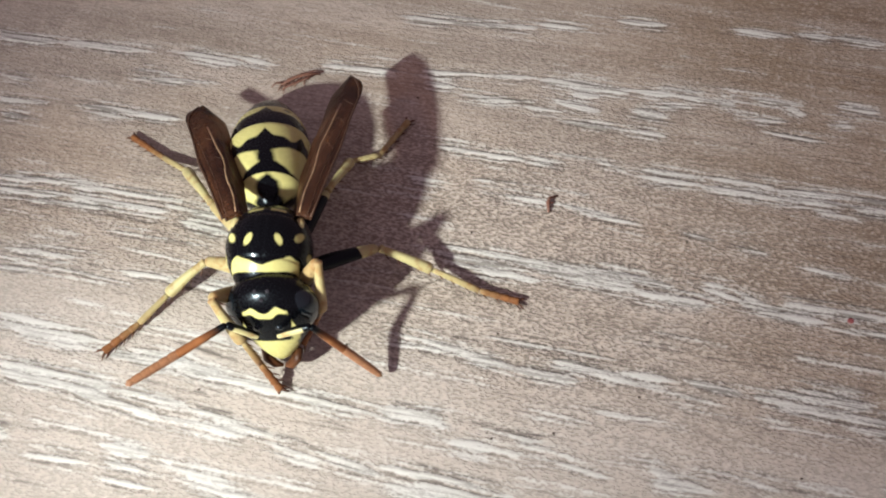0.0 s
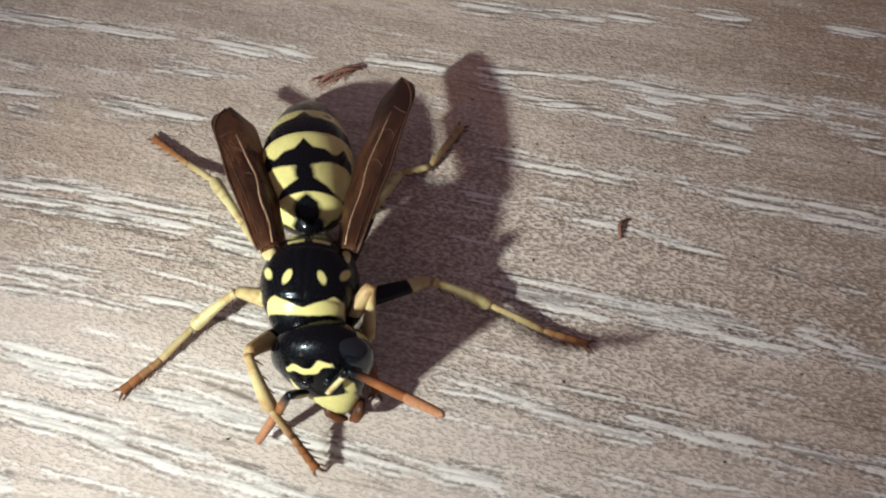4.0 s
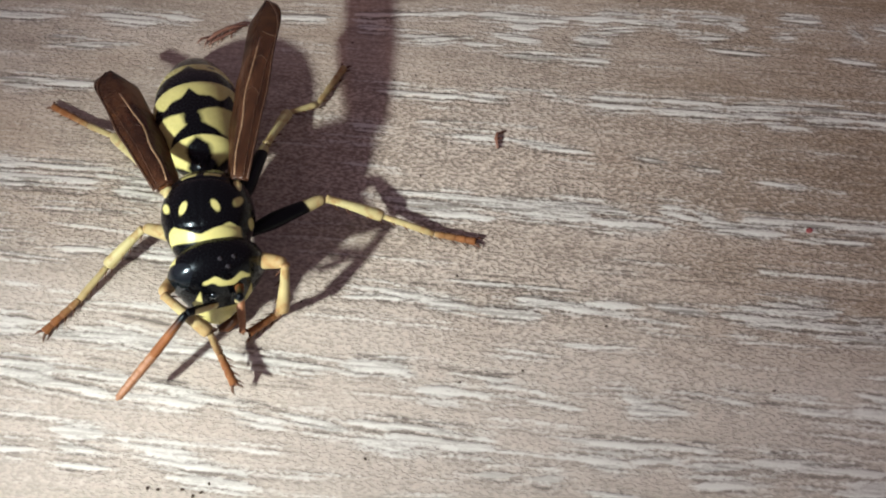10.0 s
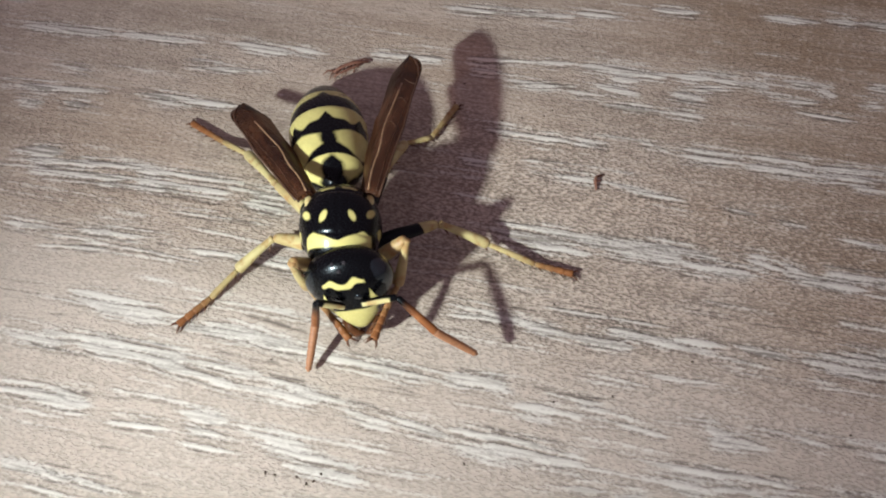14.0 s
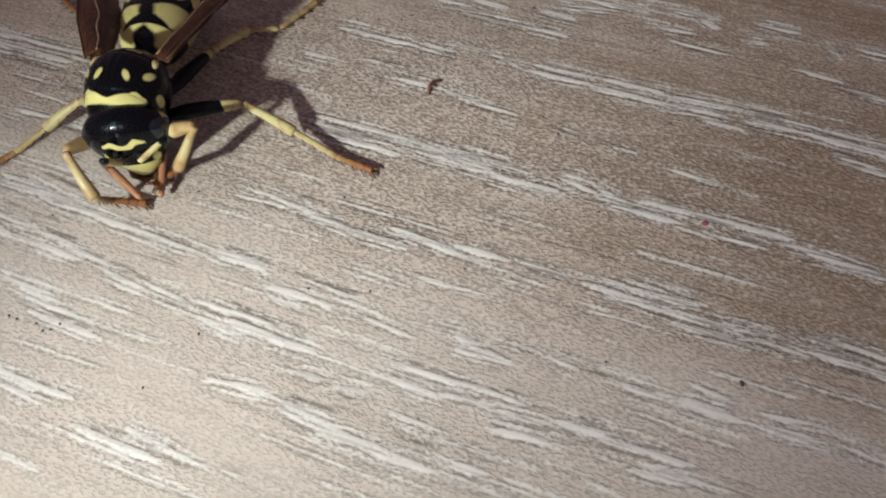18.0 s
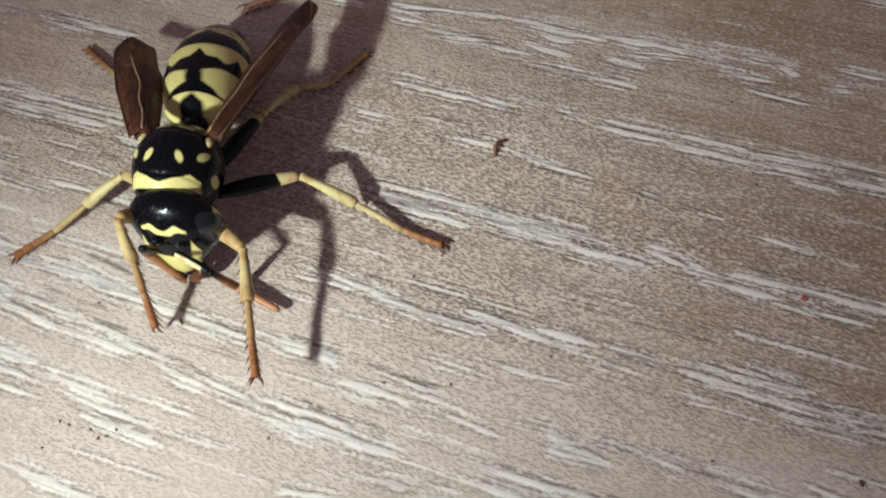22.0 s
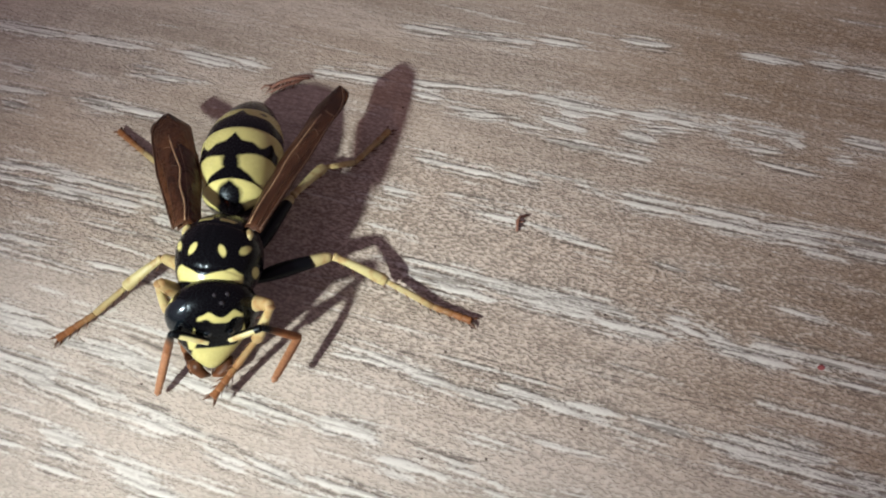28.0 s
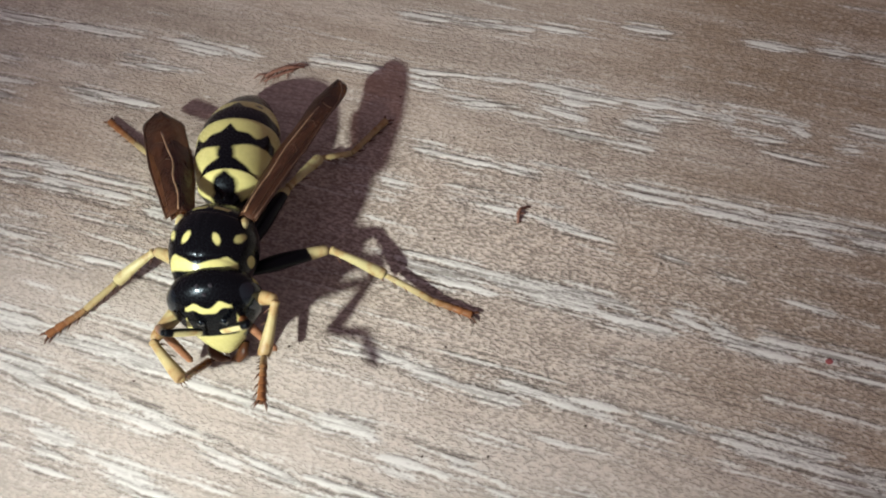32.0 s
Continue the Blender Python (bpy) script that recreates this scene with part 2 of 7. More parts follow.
def skin(bm, rings, close=True):
    """Joins rings of points into one skin with closed ends."""
    made = [[bm.verts.new(p) for p in ring] for ring in rings]
    n = len(made[0])
    for a, b in zip(made, made[1:]):
        for k in range(n):
            bm.faces.new((a[k], a[(k + 1) % n], b[(k + 1) % n], b[k]))
    if close:
        bm.faces.new(made[0]), bm.faces.new(made[-1][::-1])
    return made


def eased(rows, y):
    """The row at y, eased between the rows' first numbers."""
    for a, b in zip(rows, rows[1:]):
        if y <= b[0]:
            k = max(0.0, min(1.0, (y - a[0]) / (b[0] - a[0])))
            return [p + (q - p) * k for p, q in zip(a, b)]
    return list(rows[-1])


def smooth_rows(rows, count):
    """Catmull-Rom through rows of numbers, count steps in all."""
    pts = np.array([rows[0], *rows, rows[-1]], float)
    out = []
    for s in np.linspace(0, len(rows) - 1 - 1e-6, count):
        i, u = int(s), s - int(s)
        p0, p1, p2, p3 = pts[i : i + 4]
        out.append(0.5 * (2 * p1 + (p2 - p0) * u + (2 * p0 - 5 * p1 + 4 * p2 - p3) * u**2 + (3 * p1 - p0 - 3 * p2 + p3) * u**3))
    return [[float(c) for c in row] for row in out]


def barrel(rows, count=40, n=48):
    """A body along y from rows of y, z, half width, height above, depth below."""
    bm = bmesh.new()
    rings = []
    for y, z, w, up, down in smooth_rows(rows, count):
        ring = []
        for k in range(n):
            a = 2 * math.pi * k / n
            c = math.cos(a)
            ring.append((max(w, 0.02) * math.sin(a), y, z + max(up if c > 0 else down, 0.02) * c))
        rings.append(ring)
    skin(bm, rings)
    return bm


def tube(bm, points, radii, n=10, flat=1.0):
    """A tube along points; flat squeezes it sideways."""
    pts = [Vector([float(c) for c in p]) for p in points]
    radii = [float(r) for r in radii]
    side = None
    rings = []
    for i, p in enumerate(pts):
        way = (pts[min(i + 1, len(pts) - 1)] - pts[max(i - 1, 0)]).normalized()
        if side is None:
            side = way.orthogonal().normalized()
        side = (side - way * side.dot(way)).normalized()
        other = way.cross(side)
        rings.append([p + radii[i] * (side * math.cos(2 * math.pi * k / n) + other * flat * math.sin(2 * math.pi * k / n)) for k in range(n)])
    skin(bm, rings)


def ball(bm, at, size, u=20, v=12, turn=None):
    made = bmesh.ops.create_uvsphere(bm, u_segments=u, v_segments=v, radius=1.0)["verts"]
    m = Matrix.Translation(at) @ (turn or Matrix()) @ Matrix.Diagonal((*size, 1))
    bmesh.ops.transform(bm, matrix=m, verts=made)


def limb(length, rows, n=12, bend=0.0, steps=30):
    """A limb along +y from rows of share and radius, bowed a little upwards."""
    bm = bmesh.new()
    fine = smooth_rows(rows, 160)
    shares = [0.5 - 0.5 * math.cos(math.pi * k / steps) for k in range(steps + 1)]
    tube(bm, [(0, s * length, bend * math.sin(math.pi * s)) for s in shares], [eased(fine, s)[1] for s in shares], n)
    return bm


def aim(a, b, up=(0, 0, 1)):
    """The pose at a whose +y looks at b, from points in millimetres."""
    a, b = Vector(a), Vector(b)
    y = (b - a).normalized()
    x = y.cross(Vector(up))
    x = x.normalized() if x.length > 1e-4 else Vector((1, 0, 0))
    turn = Matrix((x, y, x.cross(y))).transposed().to_4x4()
    return Matrix.Translation(a * MM) @ turn


# ---- the tiled ground: one sheet, fine where the camera passes ----
def ground():
    def line(lo, hi, step, far):
        inner = np.arange(lo, hi + step / 2, step)
        outer = np.geomspace(step * 2, far, 26)
        return np.concatenate([lo - outer[::-1], inner, hi + outer])

    xs, ys = line(-21.0, 43.0, 0.14, 900.0), line(-20.0, 31.0, 0.052, 900.0)
    x, y = np.meshgrid(xs, ys)
    c, s = math.cos(radians(GRAIN)), math.sin(radians(GRAIN))
    rng = np.random.default_rng(5)

    def waves(u, v, fu, fv, count):
        """Soft noise from sines of random direction, about -1 to 1."""
        total = np.zeros_like(u)
        for _ in range(count):
            a, b, p = rng.normal(0, fu), rng.normal(0, fv), rng.uniform(0, 6.28)
            total += np.sin(a * u + b * v + p)
        return total / math.sqrt(count) * 0.8

    u, v = x * c + y * s, -x * s + y * c
    v = v + 0.25 * waves(u, v, 0.12, 0.1, 8) + 0.05 * waves(u, v, 1.2, 0.6, 8)
    ragged = waves(u, v, 1.8, 1.0, 26)
    broken = waves(u, v, 2.2, 1.6, 22)
    strands = waves(u, v, 0.7, 5.0, 24)
    white, dark, halo = np.zeros_like(x), np.zeros_like(x), np.zeros_like(x)

    def streak(x0, y0, x1, y1, width, strength=1.0, seams=True):
        """A pale streak of the print, with ragged ends, and grey seams along and within it."""
        seams = RIMS if seams else ()
        nonlocal white, dark, halo
        way = math.hypot(x1 - x0, y1 - y0)
        a = ((x - x0) * (x1 - x0) + (y - y0) * (y1 - y0)) / way
        b = (-(x - x0) * (y1 - y0) + (y - y0) * (x1 - x0)) / way
        near = (a > -1.2) & (a < way + 1.2) & (np.abs(b) < width + 1.2)
        if not near.any():
            return
        if seams and width > 0.2:
            nx, ny = -(y1 - y0) / way, (x1 - x0) / way
            for side in (-1, 1):
                off, c0, c1 = side * (0.6 * width + rng.uniform(0.12, 0.3)), rng.uniform(-0.25, 0.5), rng.uniform(0.6, 1.25)
                streak(x0 + (x1 - x0) * c0 + nx * off, y0 + (y1 - y0) * c0 + ny * off, x0 + (x1 - x0) * c1 + nx * off, y0 + (y1 - y0) * c1 + ny * off, rng.uniform(0.07, 0.13), 0.5)
        aa, rag, brk, run = a[near], ragged[near], broken[near], strands[near]
        bb = b[near] + 0.035 * rag
        ends = np.clip(np.minimum(aa + 0.8, way + 0.8 - aa) / 1.6 + 0.3 * rag + 0.15 * brk, 0, 1)
        half = width * 0.72 * (0.8 + 0.22 * rag) * (0.35 + 0.65 * ends)
        core = np.clip(1.6 - 1.15 * np.abs(bb) / np.maximum(half, 0.06), 0, 1) * ends * np.clip(0.9 + 0.25 * brk, 0, 1) * strength
        if seams:
            grey = np.zeros_like(bb)
            for at, keep in seams:
                off = bb - np.sign(at) * half - at - 0.05 * brk
                grey = np.maximum(grey, np.exp(-((off / 0.055) ** 2)) * np.clip(keep + 0.2 + 0.3 * run, 0, 1))
            grey *= ends * strength
            dark[near] = np.maximum(dark[near], grey)
        if seams and width > 0.3:
            split = bb - width * rng.uniform(-0.2, 0.2) - 0.04 * rag
            dark[near] = np.maximum(dark[near], 1.3 * np.exp(-((split / 0.045) ** 2)) * ends * np.clip(0.1 + 0.8 * run, 0, 1))
        white[near] = np.maximum(white[near], core)
        halo[near] = np.maximum(halo[near], np.exp(-((bb / (0.6 * width + 0.25)) ** 2)) * ends * strength)

    def line_of_dashes(x0, y0, long, tilt, strength, half=0.045):
        """A thin grey line of grains along the grain of the print."""
        c1, s1 = math.cos(tilt), math.sin(tilt)
        a, b = (x - x0) * c1 + (y - y0) * s1, -(x - x0) * s1 + (y - y0) * c1
        near = (a > 0) & (a < long) & (np.abs(b) < 0.4)
        bb = b[near] + 0.05 * broken[near]
        ends = np.clip(np.minimum(a[near], long - a[near]) / 0.8, 0, 1)
        dark[near] = np.maximum(dark[near], np.exp(-((bb / half) ** 2)) * ends * strength * np.clip(0.85 + 0.5 * ragged[near], 0, 1))

    def seam(x0, y0, x1, y1):
        """A dark crack of the print, from one place to another, that follows the edge of a streak."""
        line_of_dashes(x0, y0, math.hypot(x1 - x0, y1 - y0), math.atan2(y1 - y0, x1 - x0), 1.0, 0.09)

    RIMS = ((-0.06, 0.75), (0.06, 0.6))
    streak(7.4, 18.7, 9.7, 18.3, 0.25)
    streak(5.7, 18.6, 9.0, 18.0, 0.30)
    streak(18.2, 18.2, 20.4, 17.9, 0.30)
    streak(13.4, 18.0, 15.1, 17.7, 0.25)
    streak(9.0, 18.0, 12.7, 17.7, 0.30)
    streak(24.6, 17.5, 27.2, 17.0, 0.31)
    streak(-19.4, 17.3, -13.2, 16.4, 0.44)
    streak(28.2, 17.1, 30.2, 16.8, 0.31)
    streak(29.9, 16.9, 32.1, 16.5, 0.31)
    streak(-13.3, 16.5, -9.0, 15.8, 0.38)
    streak(-6.9, 15.7, -3.5, 14.8, 0.42)
    streak(-3.5, 15.3, -1.5, 14.7, 0.28)
    streak(1.0, 14.7, 4.9, 14.2, 0.27)
    streak(-9.1, 14.4, -7.5, 14.1, 0.27)
    streak(6.8, 14.2, 10.0, 13.9, 0.23)
    streak(-16.3, 14.0, -14.3, 13.4, 0.23)
    streak(11.0, 13.8, 12.6, 13.7, 0.36)
    streak(-8.7, 13.7, -5.2, 13.4, 0.27)
    streak(12.9, 13.6, 15.7, 13.0, 0.36)
    streak(7.1, 13.3, 9.3, 12.8, 0.27)
    streak(14.8, 13.1, 17.6, 12.6, 0.36)
    streak(19.9, 12.9, 21.8, 12.6, 0.36)
    streak(17.6, 12.8, 20.1, 12.4, 0.36)
    streak(14.7, 12.5, 15.9, 12.3, 0.27)
    streak(-18.7, 12.5, -14.3, 12.0, 0.35)
    streak(8.6, 12.5, 10.2, 12.2, 0.35)
    streak(20.1, 12.4, 22.3, 11.9, 0.31)
    streak(24.3, 12.2, 26.7, 11.7, 0.27)
    streak(13.4, 12.1, 15.2, 11.5, 0.48)
    streak(9.2, 12.1, 12.4, 11.9, 0.22)
    streak(-11.5, 11.7, -9.0, 11.4, 0.26)
    streak(28.9, 11.6, 30.4, 11.3, 0.32)
    streak(18.7, 11.6, 20.9, 11.5, 0.22)
    streak(26.0, 11.6, 26.8, 11.0, 0.36)
    streak(11.9, 11.6, 13.9, 11.2, 0.26)
    streak(29.0, 11.5, 30.7, 11.2, 0.26)
    streak(-18.4, 11.4, -17.0, 11.2, 0.26)
    streak(17.8, 11.3, 19.5, 10.9, 0.57)
    streak(-16.0, 11.3, -14.1, 10.8, 0.25)
    streak(-10.8, 11.2, -9.3, 10.9, 0.21)
    streak(-8.7, 11.2, -6.5, 10.8, 0.25)
    streak(23.7, 10.7, 25.4, 10.5, 0.22)
    streak(14.1, 10.5, 16.8, 10.0, 0.21)
    streak(33.8, 10.3, 35.3, 9.9, 0.25)
    streak(28.2, 10.2, 29.4, 10.1, 0.26)
    streak(32.3, 10.2, 32.8, 9.4, 0.54)
    streak(18.0, 9.8, 18.9, 9.6, 0.21)
    streak(24.9, 9.7, 26.9, 9.2, 0.17)
    streak(6.9, 8.9, 11.9, 7.9, 0.24)
    streak(30.8, 8.4, 32.4, 7.9, 0.20)
    streak(12.2, 8.1, 13.4, 7.8, 0.28)
    streak(15.4, 7.8, 16.5, 7.4, 0.24)
    streak(11.9, 7.8, 13.4, 7.6, 0.20)
    streak(-17.5, 7.8, -15.2, 7.6, 0.63)
    streak(16.2, 7.4, 16.8, 7.1, 0.20)
    streak(17.7, 7.3, 20.5, 6.7, 0.28)
    streak(33.1, 7.3, 34.9, 6.7, 0.23)
    streak(-17.4, 7.2, -10.1, 6.5, 0.31)
    streak(17.6, 6.8, 20.6, 6.2, 0.31)
    streak(6.2, 6.8, 7.6, 6.5, 0.23)
    streak(21.1, 6.7, 24.2, 6.1, 0.28)
    streak(9.7, 6.6, 11.7, 6.3, 0.19)
    streak(-11.3, 6.5, -5.7, 5.4, 0.30)
    streak(-16.6, 6.4, -10.6, 5.7, 0.34)
    streak(20.6, 6.1, 24.3, 5.4, 0.39)
    streak(24.2, 5.9, 28.4, 5.3, 0.35)
    streak(9.9, 5.8, 12.5, 5.3, 0.22)
    streak(27.3, 5.6, 31.6, 4.6, 0.22)
    streak(-10.5, 5.6, -5.6, 4.7, 0.33)
    streak(-12.8, 5.5, -8.5, 4.9, 0.18)
    streak(24.6, 5.4, 28.3, 4.8, 0.35)
    streak(-6.2, 5.2, -3.1, 4.3, 0.33)
    streak(13.6, 5.0, 15.3, 4.5, 0.18)
    streak(27.3, 4.9, 30.5, 4.3, 0.37)
    streak(25.9, 4.7, 27.8, 4.1, 0.31)
    streak(15.0, 4.4, 16.9, 3.9, 0.18)
    streak(30.2, 4.4, 34.5, 3.4, 0.32)
    streak(32.3, 4.4, 34.5, 3.9, 0.25)
    streak(-5.6, 4.3, -2.8, 3.4, 0.28)
    streak(18.6, 3.5, 20.5, 2.9, 0.14)
    streak(32.2, 3.1, 33.2, 2.7, 0.25)
    streak(-16.4, 3.1, -13.9, 2.6, 0.24)
    streak(21.0, 2.7, 22.6, 2.2, 0.14)
    streak(-13.6, 2.7, -9.4, 2.0, 0.21)
    streak(7.9, 2.6, 11.2, 1.9, 0.24)
    streak(32.9, 2.5, 34.1, 2.2, 0.17)
    streak(-14.6, 2.4, -12.4, 2.0, 0.20)
    streak(7.9, 2.1, 10.3, 1.5, 0.27)
    streak(11.2, 1.8, 13.9, 1.1, 0.34)
    streak(-14.5, 1.7, -11.2, 1.4, 0.17)
    streak(8.4, 1.6, 11.1, 0.9, 0.27)
    streak(13.7, 1.4, 17.9, 0.4, 0.40)
    streak(24.6, 1.3, 26.5, 0.8, 0.14)
    streak(-7.4, 1.3, -4.7, 0.8, 0.20)
    streak(12.5, 1.3, 16.0, 0.6, 0.47)
    streak(13.3, 1.0, 16.5, 0.2, 0.43)
    streak(16.1, 1.0, 18.2, 0.3, 0.27)
    streak(-5.5, 0.9, -2.0, 0.1, 0.23)
    streak(19.1, 0.6, 20.7, 0.2, 0.27)
    streak(19.1, 0.4, 21.3, -0.5, 0.27)
    streak(16.2, 0.1, 19.6, -0.7, 0.49)
    streak(21.2, -0.1, 22.4, -0.8, 0.27)
    streak(23.7, -0.7, 26.3, -1.2, 0.23)
    streak(21.5, -0.8, 24.3, -1.5, 0.23)
    streak(24.9, -0.9, 27.3, -1.4, 0.25)
    streak(-12.1, -1.0, -9.6, -1.6, 0.25)
    streak(27.3, -1.4, 29.8, -1.9, 0.31)
    streak(28.3, -1.5, 29.8, -1.9, 0.22)
    streak(-11.7, -1.6, -7.5, -2.4, 0.33)
    streak(5.8, -1.7, 7.3, -2.2, 0.18)
    streak(25.3, -2.0, 26.0, -2.2, 0.19)
    streak(26.1, -2.0, 28.3, -2.5, 0.18)
    streak(29.3, -2.1, 33.6, -3.5, 0.30)
    streak(5.5, -2.1, 8.6, -3.0, 0.21)
    streak(-10.1, -2.2, -7.7, -2.8, 0.24)
    streak(5.5, -2.6, 7.5, -2.9, 0.18)
    streak(7.3, -2.6, 10.6, -3.8, 0.27)
    streak(-5.9, -2.8, -3.8, -3.3, 0.21)
    streak(-7.1, -3.0, -3.3, -3.7, 0.32)
    streak(-12.9, -3.1, -9.8, -3.8, 0.26)
    streak(8.0, -3.1, 10.8, -3.9, 0.18)
    streak(-14.9, -3.2, -12.3, -3.7, 0.21)
    streak(-4.8, -3.2, -1.7, -4.3, 0.46)
    streak(12.2, -3.4, 13.4, -3.6, 0.21)
    streak(-10.6, -3.6, -7.2, -4.4, 0.23)
    streak(-11.8, -3.7, -7.4, -4.8, 0.31)
    streak(-3.8, -3.7, 0.3, -4.8, 0.28)
    streak(13.2, -3.7, 15.4, -4.4, 0.29)
    streak(10.6, -3.8, 12.8, -4.3, 0.26)
    streak(15.7, -4.1, 17.7, -4.5, 0.26)
    streak(-1.7, -4.2, 2.8, -5.5, 0.28)
    streak(17.5, -4.3, 20.4, -5.1, 0.20)
    streak(-8.7, -4.5, -4.6, -5.9, 0.30)
    streak(-6.9, -4.6, -3.4, -5.4, 0.22)
    streak(23.3, -5.0, 24.9, -5.6, 0.32)
    streak(22.0, -5.0, 23.9, -5.5, 0.26)
    streak(1.3, -5.0, 5.1, -6.1, 0.22)
    streak(20.4, -5.1, 22.6, -5.6, 0.23)
    streak(-3.9, -5.4, -1.1, -6.2, 0.19)
    streak(23.9, -5.4, 25.5, -5.6, 0.22)
    streak(22.1, -5.6, 24.5, -6.1, 0.32)
    streak(4.8, -5.7, 7.3, -6.1, 0.44)
    streak(-14.2, -5.9, -12.7, -6.1, 0.22)
    streak(-4.6, -5.9, -0.6, -6.8, 0.29)
    streak(-12.0, -6.0, -11.0, -6.4, 0.16)
    streak(24.4, -6.1, 26.7, -6.6, 0.25)
    streak(-2.1, -6.1, 0.9, -7.0, 0.19)
    streak(21.1, -6.2, 21.6, -6.3, 0.17)
    streak(7.0, -6.2, 7.7, -6.6, 0.22)
    streak(-13.0, -6.2, -10.2, -6.9, 0.32)
    streak(29.0, -6.4, 31.2, -6.9, 0.16)
    streak(26.7, -6.4, 29.2, -6.9, 0.24)
    streak(9.0, -6.5, 10.0, -6.8, 0.16)
    streak(30.5, -6.6, 33.1, -7.3, 0.21)
    streak(24.8, -6.7, 27.1, -7.1, 0.21)
    streak(27.1, -6.8, 29.8, -7.5, 0.21)
    streak(-0.6, -6.8, 1.9, -7.7, 0.23)
    streak(10.2, -6.8, 11.6, -7.2, 0.13)
    streak(-6.8, -7.1, -4.4, -7.7, 0.34)
    streak(7.7, -7.1, 10.1, -7.6, 0.34)
    streak(30.0, -7.2, 33.0, -8.1, 0.39)
    streak(11.1, -7.3, 12.5, -7.8, 0.32)
    streak(2.3, -7.5, 5.0, -8.5, 0.18)
    streak(-9.6, -7.5, -6.7, -8.0, 0.28)
    streak(0.9, -7.7, 1.9, -8.0, 0.18)
    streak(-6.5, -7.8, -3.8, -8.5, 0.20)
    streak(11.5, -7.9, 13.2, -8.4, 0.16)
    streak(15.2, -7.9, 16.2, -8.1, 0.21)
    streak(4.7, -8.1, 6.6, -8.5, 0.23)
    streak(-3.9, -8.1, -0.7, -9.0, 0.37)
    streak(3.3, -8.1, 5.0, -8.6, 0.23)
    streak(15.7, -8.2, 16.8, -8.8, 0.31)
    streak(18.1, -8.4, 19.7, -8.8, 0.18)
    streak(-6.6, -8.5, -3.8, -9.1, 0.17)
    streak(6.9, -8.5, 9.9, -9.4, 0.22)
    streak(19.2, -8.7, 20.6, -9.2, 0.21)
    streak(-2.6, -8.8, 0.9, -9.8, 0.24)
    streak(4.7, -8.8, 6.6, -9.3, 0.27)
    streak(16.2, -8.9, 18.1, -9.3, 0.38)
    streak(21.6, -9.0, 22.3, -9.2, 0.16)
    streak(6.8, -9.0, 10.1, -9.8, 0.30)
    streak(-13.4, -9.2, -11.0, -9.9, 0.20)
    streak(25.5, -9.4, 26.6, -9.8, 0.20)
    streak(-1.9, -9.6, 1.4, -10.4, 0.26)
    streak(22.6, -9.7, 24.2, -10.1, 0.27)
    streak(-11.0, -9.8, -8.6, -10.6, 0.14)
    streak(13.6, -9.9, 16.4, -10.5, 0.22)
    streak(24.8, -10.0, 26.8, -10.5, 0.36)
    streak(-12.5, -10.2, -11.3, -10.5, 0.14)
    streak(28.1, -10.2, 29.1, -10.3, 0.17)
    streak(16.4, -10.4, 19.1, -11.0, 0.20)
    streak(13.3, -10.5, 15.5, -11.1, 0.29)
    streak(27.8, -10.7, 29.7, -11.0, 0.26)
    streak(9.7, -10.8, 11.6, -11.1, 0.21)
    streak(16.5, -11.0, 17.6, -11.4, 0.19)
    streak(15.5, -11.0, 17.3, -11.1, 0.24)
    streak(30.8, -11.1, 32.5, -11.6, 0.21)
    streak(11.3, -11.2, 13.2, -11.4, 0.27)
    streak(17.8, -11.4, 20.5, -11.8, 0.24)
    streak(19.7, -11.5, 22.8, -11.9, 0.27)
    streak(20.2, -11.5, 21.6, -12.0, 0.33)
    streak(6.6, -11.6, 8.6, -11.8, 0.28)
    streak(13.1, -11.8, 15.9, -12.5, 0.17)
    streak(21.4, -11.9, 23.8, -12.4, 0.18)
    streak(9.1, -12.0, 11.6, -12.8, 0.24)
    streak(-3.1, -12.1, -0.5, -12.8, 0.35)
    streak(22.7, -12.1, 25.2, -12.6, 0.23)
    streak(17.9, -12.2, 20.5, -12.5, 0.30)
    streak(9.2, -12.3, 10.8, -12.9, 0.22)
    streak(21.4, -12.6, 22.7, -12.9, 0.22)
    streak(-0.8, -12.7, 0.8, -13.0, 0.21)
    streak(-2.0, -12.8, -0.5, -13.3, 0.21)
    streak(22.7, -13.0, 24.8, -13.3, 0.22)
    streak(24.2, -13.0, 26.5, -13.4, 0.20)
    streak(11.5, -13.1, 14.1, -13.6, 0.35)
    streak(12.7, -13.4, 15.7, -14.1, 0.29)
    streak(15.8, -13.5, 17.9, -14.0, 0.29)
    streak(21.5, -13.7, 22.3, -14.0, 0.22)
    streak(3.9, -14.0, 5.9, -14.6, 0.21)
    streak(1.8, -14.2, 5.4, -15.1, 0.26)
    streak(5.2, -14.5, 7.0, -15.0, 0.19)
    streak(8.2, -15.2, 9.2, -15.6, 0.20)
    seam(-17.6, 8.1, -15.8, 7.9)
    seam(-15.1, 7.2, -10.7, 6.6)
    seam(-17.3, 6.8, -13.8, 6.5)
    seam(17.1, 6.5, 20.6, 6.1)
    seam(20.7, 6.3, 24.4, 5.7)
    seam(-14.9, 6.0, -8.5, 5.1)
    seam(24.3, 5.5, 26.9, 5.0)
    seam(-10.4, 4.9, -3.3, 3.6)
    seam(-14.8, 3.1, -11.4, 2.6)
    seam(-10.8, 2.3, -8.0, 1.5)
    seam(9.3, 2.1, 13.4, 1.2)
    seam(8.4, 1.7, 10.6, 1.1)
    seam(13.4, 1.7, 18.0, 0.6)
    seam(16.3, 0.5, 19.2, -0.1)
    seam(17.9, 0.3, 20.5, -0.3)
